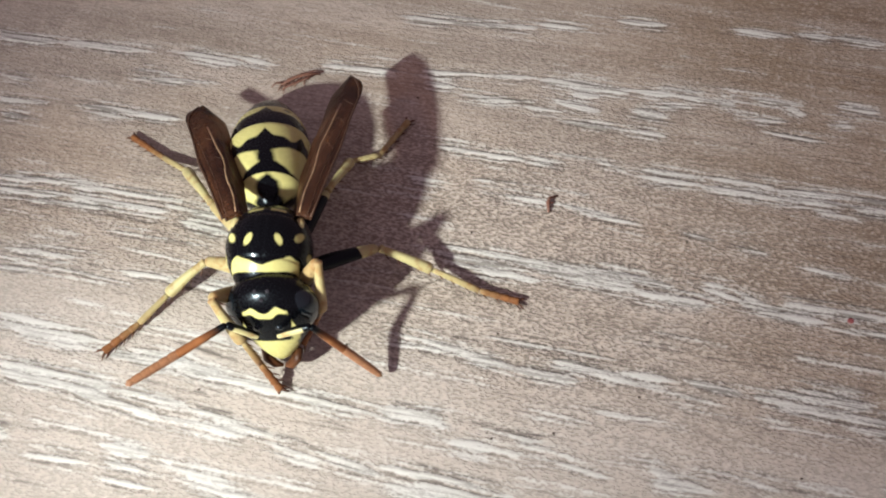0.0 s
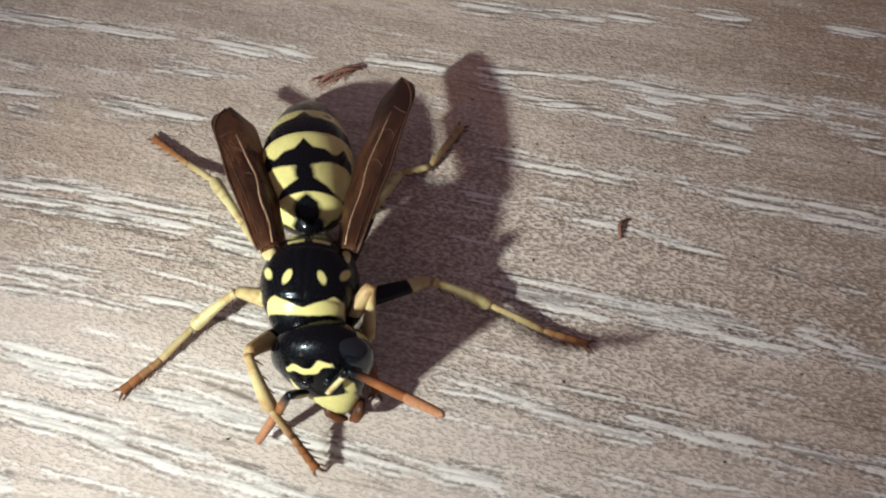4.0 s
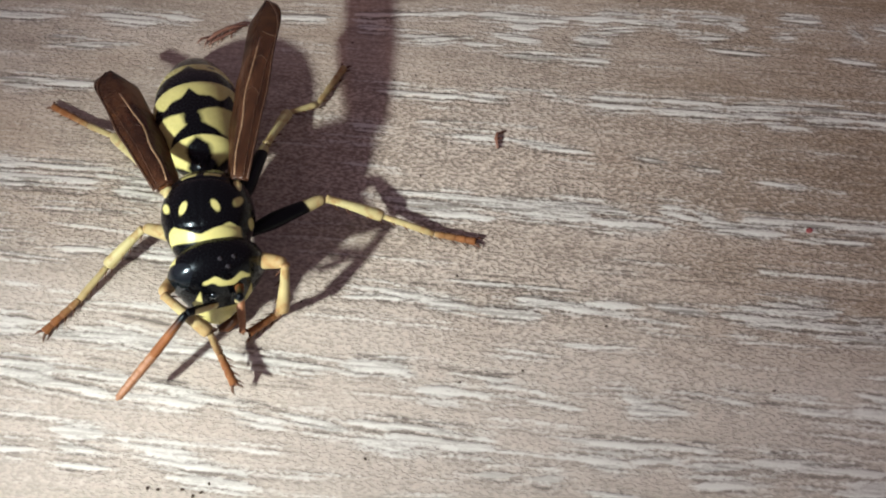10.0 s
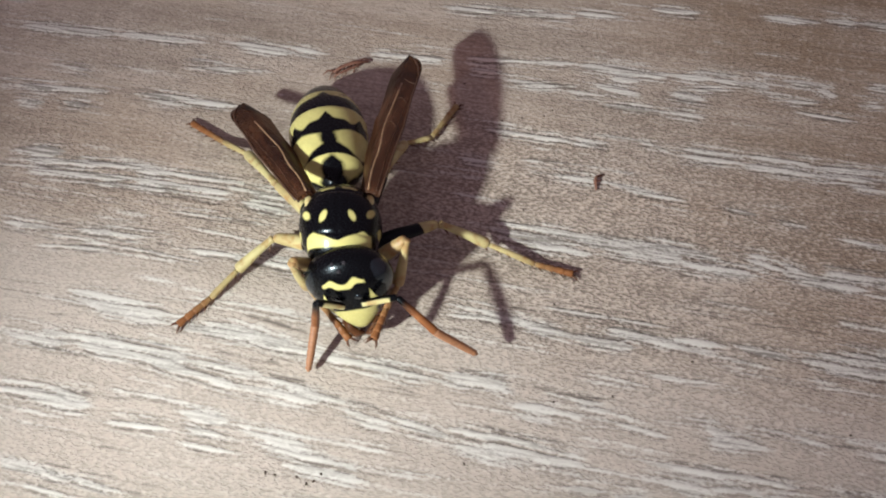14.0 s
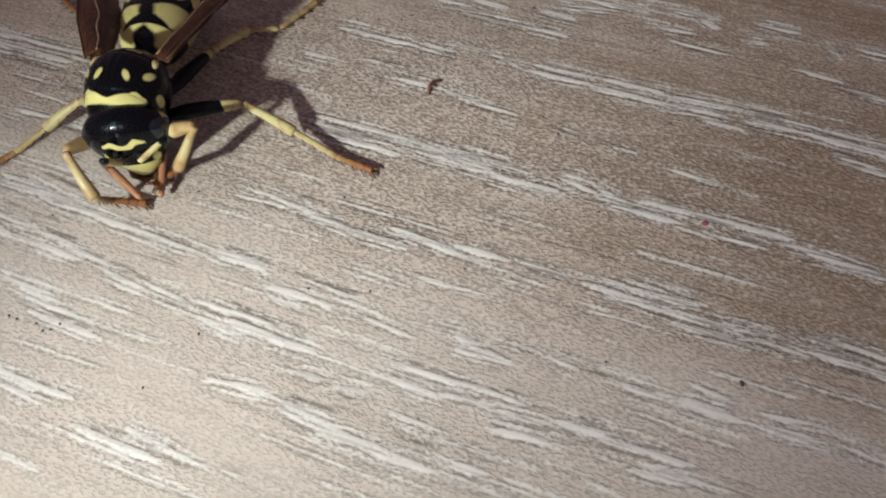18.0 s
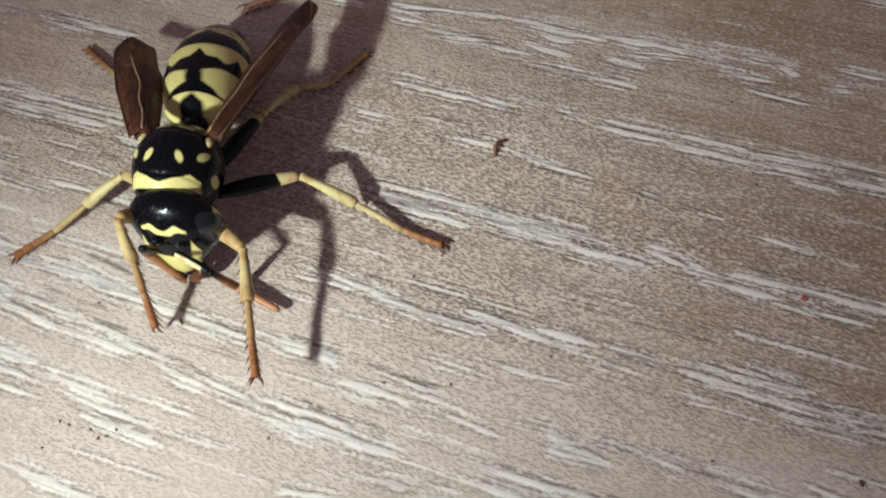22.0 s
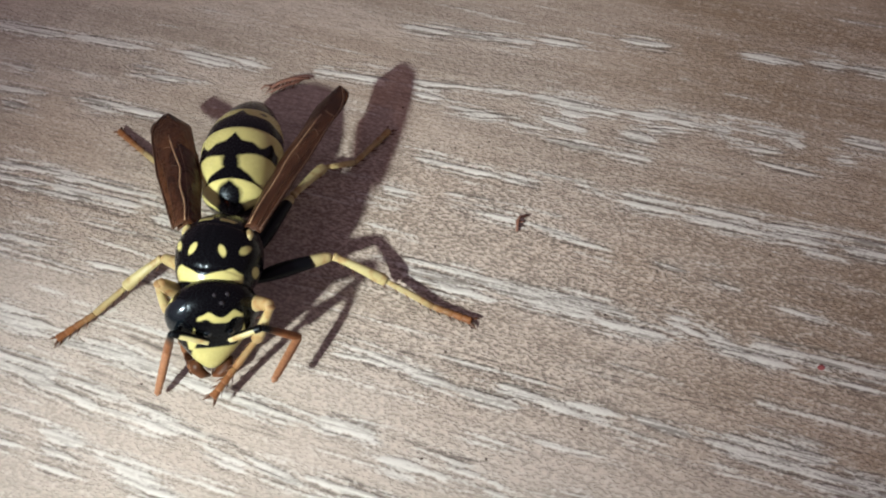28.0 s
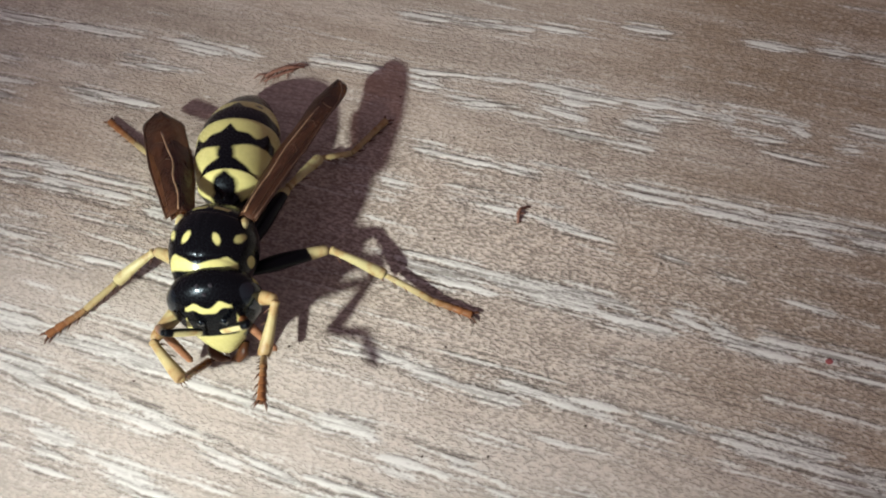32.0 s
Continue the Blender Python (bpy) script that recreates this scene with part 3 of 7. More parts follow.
    seam(20.2, -0.7, 24.4, -1.2)
    seam(7.1, -1.9, 9.6, -2.6)
    seam(-4.9, -2.1, -1.2, -3.4)
    seam(9.7, -2.4, 13.2, -3.1)
    seam(-11.2, -3.0, -7.2, -4.0)
    seam(7.5, -3.2, 10.0, -3.8)
    seam(-14.8, -3.4, -10.9, -4.4)
    seam(10.6, -3.5, 12.6, -4.1)
    seam(-5.3, -3.5, -2.2, -4.2)
    seam(-6.3, -3.9, -2.2, -5.0)
    seam(-7.5, -4.1, -4.1, -5.2)
    seam(0.3, -4.3, 4.8, -5.6)
    seam(18.2, -4.6, 20.6, -5.2)
    seam(21.2, -4.9, 24.1, -5.7)
    seam(-5.1, -4.9, -0.6, -6.0)
    seam(4.8, -5.1, 7.8, -5.9)
    seam(-11.9, -5.8, -9.3, -6.5)
    seam(5.3, -6.1, 7.3, -6.5)
    seam(7.8, -6.1, 12.2, -7.0)
    seam(-1.1, -6.2, 2.8, -7.5)
    seam(24.8, -6.3, 29.4, -6.8)
    seam(-6.9, -6.7, -4.4, -7.5)
    seam(26.2, -6.8, 29.8, -7.2)
    seam(30.1, -6.9, 32.4, -7.5)
    seam(-6.3, -7.4, -3.6, -8.0)
    seam(5.9, -7.9, 9.9, -9.0)
    seam(19.8, -8.4, 22.1, -9.0)
    seam(5.2, -8.5, 6.6, -8.8)
    seam(8.0, -8.9, 10.1, -9.4)
    seam(-1.2, -9.0, 0.9, -9.7)
    seam(20.4, -9.0, 22.7, -9.5)
    seam(-13.4, -9.3, -9.8, -10.1)
    seam(13.7, -9.7, 19.2, -10.7)
    seam(15.6, -10.8, 17.9, -11.2)
    seam(18.4, -10.9, 22.9, -11.5)
    seam(17.3, -11.3, 19.6, -11.9)
    seam(18.2, -11.4, 21.6, -12.0)
    seam(9.1, -11.7, 12.0, -12.3)
    seam(21.6, -11.8, 24.8, -12.2)
    seam(13.9, -12.8, 16.0, -13.2)
    seam(16.7, -13.4, 17.6, -13.7)
    seam(2.2, -14.0, 5.2, -14.5)
    for _ in range(700):
        p, q, long = rng.uniform(-40, 60), rng.uniform(-32, 46), rng.uniform(0.8, 5.0)
        tilt = radians(GRAIN + rng.normal(0, 1.5))
        streak(p, q, p + long * math.cos(tilt), q + long * math.sin(tilt), rng.uniform(0.07, 0.22), rng.uniform(0.12, 0.45), False)
    for _ in range(110):
        p, q, long = rng.uniform(-22, 30), rng.uniform(-19, 6), rng.uniform(2.0, 8.0)
        if q < 3 - 0.3 * p + rng.normal(0, 2.5):
            tilt = radians(GRAIN + rng.normal(0, 1.5))
            streak(p, q, p + long * math.cos(tilt), q + long * math.sin(tilt), rng.uniform(0.07, 0.16), rng.uniform(0.3, 0.6))
    for _ in range(420):
        p, q, long = rng.uniform(-24, 42), rng.uniform(-21, 30), rng.uniform(1.5, 9.0)
        thick = 0.85 if q < 2 - 0.25 * p else 0.4
        line_of_dashes(p, q, long, radians(GRAIN + rng.normal(0, 1.2)), rng.uniform(0.3, 1.0) * thick)
    dark *= 1 - 0.4 * np.clip(white * 1.2, 0, 1)
    z = -0.03 + 0.02 * white - 0.035 * dark + 0.01 * ragged
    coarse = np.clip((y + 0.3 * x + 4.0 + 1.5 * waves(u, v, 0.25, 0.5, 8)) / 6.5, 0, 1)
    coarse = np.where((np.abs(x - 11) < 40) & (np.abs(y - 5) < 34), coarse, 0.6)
    rough = 0.2 + 0.8 * np.exp(-(((u - 10.5) / 15) ** 2) - ((v - 4.8) / 6.5) ** 2) + 0.12 * waves(u, v, 0.25, 0.5, 8)
    rough = np.where((np.abs(x - 11) < 40) & (np.abs(y - 5) < 34), np.clip(rough, 0, 1), 0.3)
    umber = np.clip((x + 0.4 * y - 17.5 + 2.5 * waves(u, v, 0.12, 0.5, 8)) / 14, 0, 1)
    dense = (x > -21) & (x < 43) & (y > -20) & (y < 31)
    z = np.where(dense, z, -0.03)
    verts = np.stack([x, y, z], -1).reshape(-1, 3) * MM
    ny, nx = x.shape
    k = (np.arange(ny - 1)[:, None] * nx + np.arange(nx - 1)).ravel()
    faces = np.stack([k, k + 1, k + nx + 1, k + nx], -1)
    mesh = bpy.data.meshes.new("ground")
    mesh.vertices.add(len(verts)), mesh.loops.add(faces.size), mesh.polygons.add(len(faces))
    mesh.vertices.foreach_set("co", verts.ravel())
    mesh.loops.foreach_set("vertex_index", faces.ravel().astype(np.int32))
    mesh.polygons.foreach_set("loop_start", np.arange(0, faces.size, 4, dtype=np.int32))
    mesh.polygons.foreach_set("use_smooth", np.ones(len(faces), bool))
    mesh.update(calc_edges=True)
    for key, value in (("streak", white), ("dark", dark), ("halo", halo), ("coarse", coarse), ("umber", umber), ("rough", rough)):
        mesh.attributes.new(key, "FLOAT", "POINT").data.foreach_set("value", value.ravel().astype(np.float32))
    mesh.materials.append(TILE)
    return tagged(new("ground", mesh), "beige wood-look tile floor with pale streaks and fine grain", "floor", kind="structure")


# ---- the wasp ----
wasp = tagged(new("wasp"), "black and yellow paper wasp grooming itself on the tile floor", "wasp")


def dot2(x, y, cx, cy, rx, ry, tilt=0.0):
    """Signed distance, roughly, inside an ellipse: positive within."""
    c, s = math.cos(radians(tilt)), math.sin(radians(tilt))
    u, w = (x - cx) * c + (y - cy) * s, -(x - cx) * s + (y - cy) * c
    return (1 - math.hypot(u / rx, w / ry)) * min(rx, ry)


def thorax_marks(x, y, z):
    ax = abs(x)
    if z < -0.55:
        return -0.3
    collar = min(y + 1.68 - 0.16 * ax * ax, -1.46 + 0.46 * min(1.0, ax / 1.05) ** 1.3 - y, (1.38 - ax) * 0.8, (z + 0.05) * 0.6) if z > -0.3 else -0.2
    spots = dot2(ax, y, 0.62, -0.45, 0.14, 0.25, 26) if z > 0.9 else -0.2
    oblique = dot2(ax, y, 1.4, -0.08, 0.12, 0.3, -28) if z > 0.3 else -0.2
    rear = 0.09 - abs(y - 1.12 + 0.1 * ax) if 0.15 < ax < 0.8 and z > 0.3 else -0.2
    flank = (1 - math.sqrt(((y + 0.55) / 0.2) ** 2 + ((z - 0.1) / 0.34) ** 2)) * 0.2 if ax > 1.1 else -0.2
    return max(collar, spots, oblique, rear, flank)


def build_thorax():
    rows = [(-2.2, -0.1, 0.25, 0.25, 0.3), (-2.05, -0.1, 0.72, 0.6, 0.7), (-1.75, -0.05, 1.06, 0.98, 1.2), (-1.2, 0.0, 1.36, 1.36, 1.6), (-0.5, 0.0, 1.62, 1.62, 1.85),
            (0.2, 0.0, 1.7, 1.72, 1.9), (0.9, 0.0, 1.55, 1.6, 1.75), (1.5, -0.05, 1.25, 1.22, 1.4), (1.95, -0.15, 0.85, 0.8, 0.95), (2.3, -0.3, 0.4, 0.4, 0.5), (2.4, -0.3, 0.1, 0.1, 0.1)]
    bm = barrel([(y, z, 1.08 * w, 1.03 * up, 1.03 * down) for y, z, w, up, down in rows], 130, 120)
    for v in bm.verts:
        if v.co.z > 0.4:
            ax, y = abs(v.co.x), v.co.y
            groove = math.exp(-((ax / 0.06) ** 2)) * (-1.15 < y < 0.6) + 0.8 * math.exp(-(((ax - 0.38 - 0.16 * y) / 0.07) ** 2)) * (-0.9 < y < 0.7)
            groove += 1.1 * math.exp(-(((y - 0.82) / 0.09) ** 2)) + 1.3 * math.exp(-(((y + 1.22 - 0.14 * ax) / 0.07) ** 2))
            v.co.z -= 0.045 * groove
    thorax = part("thorax", bm, CUTICLE, wasp, "glossy black thorax with yellow collar and two spots", thorax_marks)
    for side in (-1, 1):
        bm = bmesh.new()
        ball(bm, (side * 1.32, 0.7, 1.02), (0.2, 0.33, 0.16), 18, 12)
        part("tegula", bm, LEG, thorax, "pale yellow wing scale", lambda x, y, z: 0.2)
    return thorax


ABDOMEN_ROWS = [(-0.4, 0.3, 0.14, 0.14, 0.14), (0.0, 0.05, 0.18, 0.18, 0.18), (0.3, 0.0, 0.34, 0.34, 0.34), (0.6, 0.0, 0.8, 0.72, 0.75), (1.0, 0.0, 1.28, 1.12, 1.12), (1.6, -0.02, 1.58, 1.38, 1.38), (2.5, -0.05, 1.8, 1.53, 1.5),
                (3.7, -0.08, 1.88, 1.57, 1.55), (4.6, -0.15, 1.8, 1.5, 1.45), (5.4, -0.3, 1.55, 1.32, 1.25), (6.2, -0.5, 1.25, 1.1, 0.95), (6.9, -0.7, 0.9, 0.8, 0.6), (7.5, -0.9, 0.5, 0.42, 0.32), (7.9, -1.05, 0.1, 0.1, 0.1)]
ABDOMEN_ROWS = [(1.17 * y, z, 1.04 * w, 1.04 * up, 1.04 * down) for y, z, w, up, down in ABDOMEN_ROWS]


def tergite(y0, y1, marks, name="segment"):
    """One ring of the abdomen, that slips a little over the next."""
    n, steps = 72, 26
    bm = bmesh.new()
    fine = smooth_rows(ABDOMEN_ROWS, 160)
    rings = []
    lip = [(0.0, 0.94), (0.08, 0.97), (0.9, 1.0), (0.985, 1.004), (1.0, 0.985)]
    for k in range(steps + 1):
        s = k / steps
        y = y0 + (y1 - y0) * s
        yy, z, w, up, down = eased(fine, y)
        g = eased(lip, s)[1]
        rings.append([(w * g * math.sin(2 * math.pi * i / n), y, z + (up if math.cos(2 * math.pi * i / n) > 0 else down) * g * math.cos(2 * math.pi * i / n)) for i in range(n)])
    skin(bm, rings, close=False)

    def rule(x, y, z):
        _, zc, w, up, down = eased(fine, y)
        angle = math.atan2(x / max(w, 0.05), (z - zc) / max(up, 0.05)) / 1.5708
        return marks(angle, (y - y0) / (y1 - y0)) * 0.8

    return bm, rule


def marks_one(u, v):
    a, y = abs(u), 0.35 + 1.05 * v
    core = eased([(0.35, 0.5), (0.75, 0.42), (0.95, 0.3), (1.12, 0.17), (1.27, 0.06), (1.4, 0.0)], y)[1]
    return min((a - core) * 0.9, 1.39 - y, 0.97 - a, y - 0.7 + 0.12 * a) * 0.6


def marks_two(u, v):
    a, y = abs(u), 1.25 + 3.3 * v
    low = 2.02 - 1.15 * max(0.0, min(0.46, a - 0.12)) + 1.2 * max(0.0, a - 0.8)
    blob = min(2.58 + 0.75 * min(a, 0.5) - y, y - low, (a - 0.15) * 1.4)
    edge = 3.56 + 0.5 * max(0.0, 1 - a / 0.13) ** 1.2 + 0.1 * max(0.0, 1 - a / 0.35)
    edge += 0.4 * math.exp(-(((a - 0.62) / 0.07) ** 2)) - 0.2 * math.exp(-(((a - 0.42) / 0.1) ** 2))
    side = min((a - 0.86) * 1.2, y - 2.5)
    return max(blob, y - edge, side) * 0.6


def marks_three(u, v):
    a = abs(u)
    front = 0.7 - 0.36 * a + 0.14 * max(0.0, 1 - a / 0.12) + 0.03 * math.cos(a * 13)
    freckle = math.hypot(u - 0.4, (v - 0.78) * 0.9) - 0.06
    return min(v - front, 0.97 - v, freckle, 1.15 - a)


def marks_rear(u, v):
    return min(v - 0.9, 0.3 - abs(u)) * 0.5 - 0.02


def build_abdomen():
    bm = barrel([(r[0], r[1], r[2] * 0.93, r[3] * 0.93, r[4] * 0.93) for r in ABDOMEN_ROWS], 60, 40)
    abdomen = part("abdomen", bm, CUTICLE, wasp, "tapering abdomen banded black and yellow", lambda x, y, z: -0.3, lambda x, y, z: max(0.0, min(0.05, (y - 6.8) * 0.05)))
    for y0, y1, marks in ((0.35, 1.4, marks_one), (1.25, 4.55, marks_two), (4.4, 6.5, marks_three), (6.35, 7.65, marks_rear), (7.5, 8.6, marks_rear)):
        made, rule = tergite(y0, y1, marks)
        part("segment", made, CUTICLE, abdomen, "", rule, (lambda x, y, z: max(0.0, min(0.05, (y - 6.4) * 0.05))) if y0 > 5 else None)
    return abdomen


def head_marks(x, y, z):
    ax = abs(x)
    if y > 0.05:
        stripe = 0.13 - abs(y - 0.3) if ax > 1.0 and z < 0.9 else -0.3
        return stripe
    crest = 1.0 + 0.15 * math.exp(-(((ax - 0.5) / 0.22) ** 2)) - 0.1 * max(0.0, ax - 0.7)
    brow = min(0.085 + 0.075 * math.exp(-(((ax - 0.36) / 0.2) ** 2)) - 0.06 * max(0.0, ax - 0.6) - abs(z - crest), 0.86 - ax)
    inner = 0.17 - abs(ax - 0.95) - 0.25 * abs(z + 0.1) if z > -0.6 else -0.2
    face = min(0.88 - 0.12 * (z + 0.4) ** 2 - ax * (1.0 + 0.28 * max(0.0, -1.1 - z)), -0.36 - z + 0.16 * math.cos(ax * 2.2), z + 1.86 - 0.25 * ax * ax)
    cheek = 0.1 - abs(ax - 1.25 - 0.2 * (z + 1.2)) if z < -0.75 else -0.2
    return max(brow, inner, face * 0.7, cheek)


HEAD_ROWS = [(-2.0, 0.1, 0.9, 0.05), (-1.85, 0.5, 1.3, 0.2), (-1.5, 0.86, 1.5, 0.38), (-1.0, 1.22, 1.52, 0.6), (-0.4, 1.56, 1.4, 0.84), (0.1, 1.72, 1.26, 0.98),
             (0.6, 1.7, 1.1, 1.02), (1.05, 1.5, 0.9, 0.95), (1.45, 1.12, 0.64, 0.74), (1.72, 0.6, 0.34, 0.42), (1.82, 0.08, 0.05, 0.05)]  # height, half width, front, back


def head_point(z, a, grow=0.0):
    """A point of the head's skin at a height and a bearing from the face."""
    _, w, front, back = eased(HEAD_FINE, z)
    c = math.cos(a)
    return ((w + grow) * math.sin(a), -((front if c > 0 else back) + grow) * c, z)


HEAD_FINE = smooth_rows([(z, 1.02 * w, front, back) for z, w, front, back in HEAD_ROWS], 120)


def build_head():
    """The head looks along -y; its middle is the origin."""
    bm = bmesh.new()
    n, steps = 88, 70
    skin(bm, [[head_point(-2.0 + 3.82 * (0.5 - 0.5 * math.cos(math.pi * k / steps)), 2 * math.pi * i / n) for i in range(n)] for k in range(steps + 1)])
    head = part("head", bm, CUTICLE, wasp, "black head with a yellow face and brow", head_marks)
    for side in (-1, 1):
        bm = bmesh.new()
        rings = []
        for k in range(25):
            z = -0.75 + 2.12 * k / 24
            h = (z - 0.31) / 1.08
            edge = math.sqrt(max(0.0, 1 - h * h))
            inner = 1.32 - 0.5 * edge - 0.12 * h + 0.16 * math.exp(-((h + 0.05) / 0.3) ** 2)
            outer = 1.45 + 0.42 * edge
            row = []
            for m in range(17):
                q = m / 16
                row.append(head_point(z, side * (inner + (outer - inner) * q), 0.085 * math.sin(math.pi * q) ** 0.7 * edge - 0.02))
            rings.append(row + [head_point(z, side * (inner + (outer - inner) * m / 16), -0.12) for m in range(16, -1, -1)])
        skin(bm, rings)
        part("eye", bm, EYE, head, "large dark bean-shaped eye")
        bm = bmesh.new()
        tube(bm, [(side * 0.66, -1.05, -1.5), (side * 0.6, -1.36, -1.74), (side * 0.34, -1.5, -1.98), (side * 0.05, -1.5, -2.12)], [0.26, 0.29, 0.25, 0.1], 12, 0.7)
        part("mandible", bm, LEG, head, "short brown jaw", lambda x, y, z: -0.2, lambda x, y, z: max(0.3, min(0.7, 0.45 - (z + 1.8))))
        for k, reach in enumerate((0.85, 0.6)):
            bm = bmesh.new()
            tube(bm, [(side * (0.3 - 0.1 * k), -0.95, -1.75), (side * (0.36 - 0.1 * k), -1.05, -2.0 - 0.3 * reach), (side * (0.3 - 0.1 * k), -1.1, -2.0 - reach)], [0.06, 0.05, 0.03], 7)
            part("palp", bm, HAIR, head)
        bm = bmesh.new()
        ball(bm, (side * 0.42, -1.06, 0.36), (0.2, 0.12, 0.2), 14, 9)
        part("antenna_socket", bm, EYE, head)
    for x, y, z in ((0.0, -0.52, 1.56), (-0.24, -0.24, 1.7), (0.24, -0.24, 1.7)):
        bm = bmesh.new()
        ball(bm, (x, y, z), (0.1, 0.1, 0.09), 12, 8)
        part("ocellus", bm, OCELLUS, head)
    for ob in (head, *head.children):
        ob.data.transform(Matrix.Scale(1.07, 4))
    return head


def build_antenna(side):
    scape = part("scape", limb(1.5, [(0, 0.13), (0.1, 0.15), (0.6, 0.17), (0.95, 0.15), (1, 0.06)], 12), LEG, wasp, "black and yellow antenna stalk", lambda x, y, z: min(side * x + 0.04, 1.2 - y))
    lower = part("flagellum", limb(2.19, [(0, 0.08), (0.05, 0.14), (0.25, 0.15), (0.5, 0.17), (0.97, 0.185), (1, 0.15)], 12), LEG, wasp, "dark to rust-orange antenna whip",
                 lambda x, y, z: -0.3, lambda x, y, z: max(0.0, min(1.0, (y - 0.3) / 0.8)))
    bm = bmesh.new()
    steps = 40
    tube(bm, [(0, 2.2 * k / steps, 0) for k in range(steps + 1)], [(0.185 - 0.05 * (k / steps) ** 3 - (0.022 if k % 7 == 0 else 0.0)) * (1 if k < steps - 1 else 0.5) for k in range(steps + 1)], 12)
    upper = part("antenna_tip", bm, ORANGE, wasp, "rust-orange jointed antenna end")
    return scape, lower, upper


def tarsus_piece(length, r0, r1, joints):
    bm = bmesh.new()
    rows = []
    for k in range(joints):
        a, b = k / joints, (k + 1) / joints
        r = r0 + (r1 - r0) * a
        rows += [(a, r * 0.8), (a + 0.15 * (b - a), r * 0.88), (a + 0.8 * (b - a), r * 1.06), (b - 0.01, r * 0.96)]
    tube(bm, [(0, s * length, 0) for s, _ in rows], [r for _, r in rows], 9)
    return bm


def bristles(owner, length, radius, count, seed):
    """Short stiff hairs along both edges of a piece of the leg."""
    rnd = random.Random(seed)
    bm = bmesh.new()
    for k in range(count):
        for side in (-1, 1):
            y, reach = (k + rnd.uniform(0.55, 0.95)) / count * length, rnd.uniform(0.12, 0.24)
            tube(bm, [(side * radius * 0.5, y - 0.06, -radius * 0.3), (side * (radius * 0.95), y + 0.06, -radius * 0.5), (side * (radius + reach * 0.55), y + 0.26, -radius * 0.8)], [0.055, 0.036, 0.008], 5)
    tagged(part("bristles", bm, HAIR, owner), "fine brown bristles", kind="stuff")


def build_leg(femur, tibia, tarsus, first, thick=1.0, black=0.7, rusty=0.35, amber=0.0):
    """The four moving pieces of a leg; black is the dark share of the thigh."""
    a = part("femur", limb(femur, [(0, 0.18 * thick), (0.08, 0.22 * thick), (0.35, 0.3 * thick), (0.7, 0.25 * thick), (0.9, 0.205 * thick), (0.96, 0.17 * thick), (0.99, 0.1 * thick), (1, 0.03 * thick)], 14, 0.06), LEG, wasp,
             "black thigh with a yellow knee", lambda x, y, z: y - femur * black - 0.25 * x, lambda x, y, z: (0.35 + 0.3 * amber) * max(0.0, min(1.0, (y - femur * black) / 0.5)))
    bm = limb(tibia, [(0, 0.04 * thick), (0.012, 0.12 * thick), (0.04, 0.165 * thick), (0.12, 0.14 * thick), (0.4, 0.165 * thick), (0.8, 0.215 * thick), (0.93, 0.225 * thick), (0.985, 0.2 * thick), (1, 0.13 * thick)], 12, 0.05)
    b = part("tibia", bm, LEG, wasp, "yellow shin with fine spines", lambda x, y, z: 0.2, lambda x, y, z: min(0.9, 0.02 + 0.35 * amber + 0.5 * max(0.0, 1 - y / 0.3) + (rusty + 0.5 * amber) * max(0.0, (y / tibia) - 0.6)))
    bristles(b, tibia, 0.17 * thick, 4, 3)
    for side in (-1, 1):
        bm = bmesh.new()
        tube(bm, [(side * 0.1, tibia * 0.95, -0.1), (side * 0.16, tibia * 1.08, -0.3)], [0.045, 0.008], 6)
        part("spur", bm, HAIR, b)
    c = part("tarsus", tarsus_piece(first, 0.125 * thick, 0.115 * thick, 1), LEG, wasp, "yellowish-orange upper foot", lambda x, y, z: 0.2, lambda x, y, z: min(0.95, 0.1 + 0.45 * amber + 0.8 * rusty * y / first))
    bristles(c, first, 0.12 * thick, 4, 1)
    reach = tarsus - first
    d = part("foot", tarsus_piece(reach, 0.125 * thick, 0.155 * thick, 4), LEG, wasp, "rust-brown jointed foot with two claws", lambda x, y, z: 0.2, lambda x, y, z: min(0.97, 0.2 + 1.0 * rusty + 0.5 * rusty * y))
    bristles(d, reach, 0.17 * thick, 4, 2)
    for side in (-1, 1):
        bm = bmesh.new()
        tube(bm, [(side * 0.06, reach - 0.1, 0), (side * 0.2, reach + 0.14, 0.03), (side * 0.27, reach + 0.3, -0.1)], [0.07, 0.055, 0.014], 6)
        part("claw", bm, HAIR, d)
    return a, b, c, d


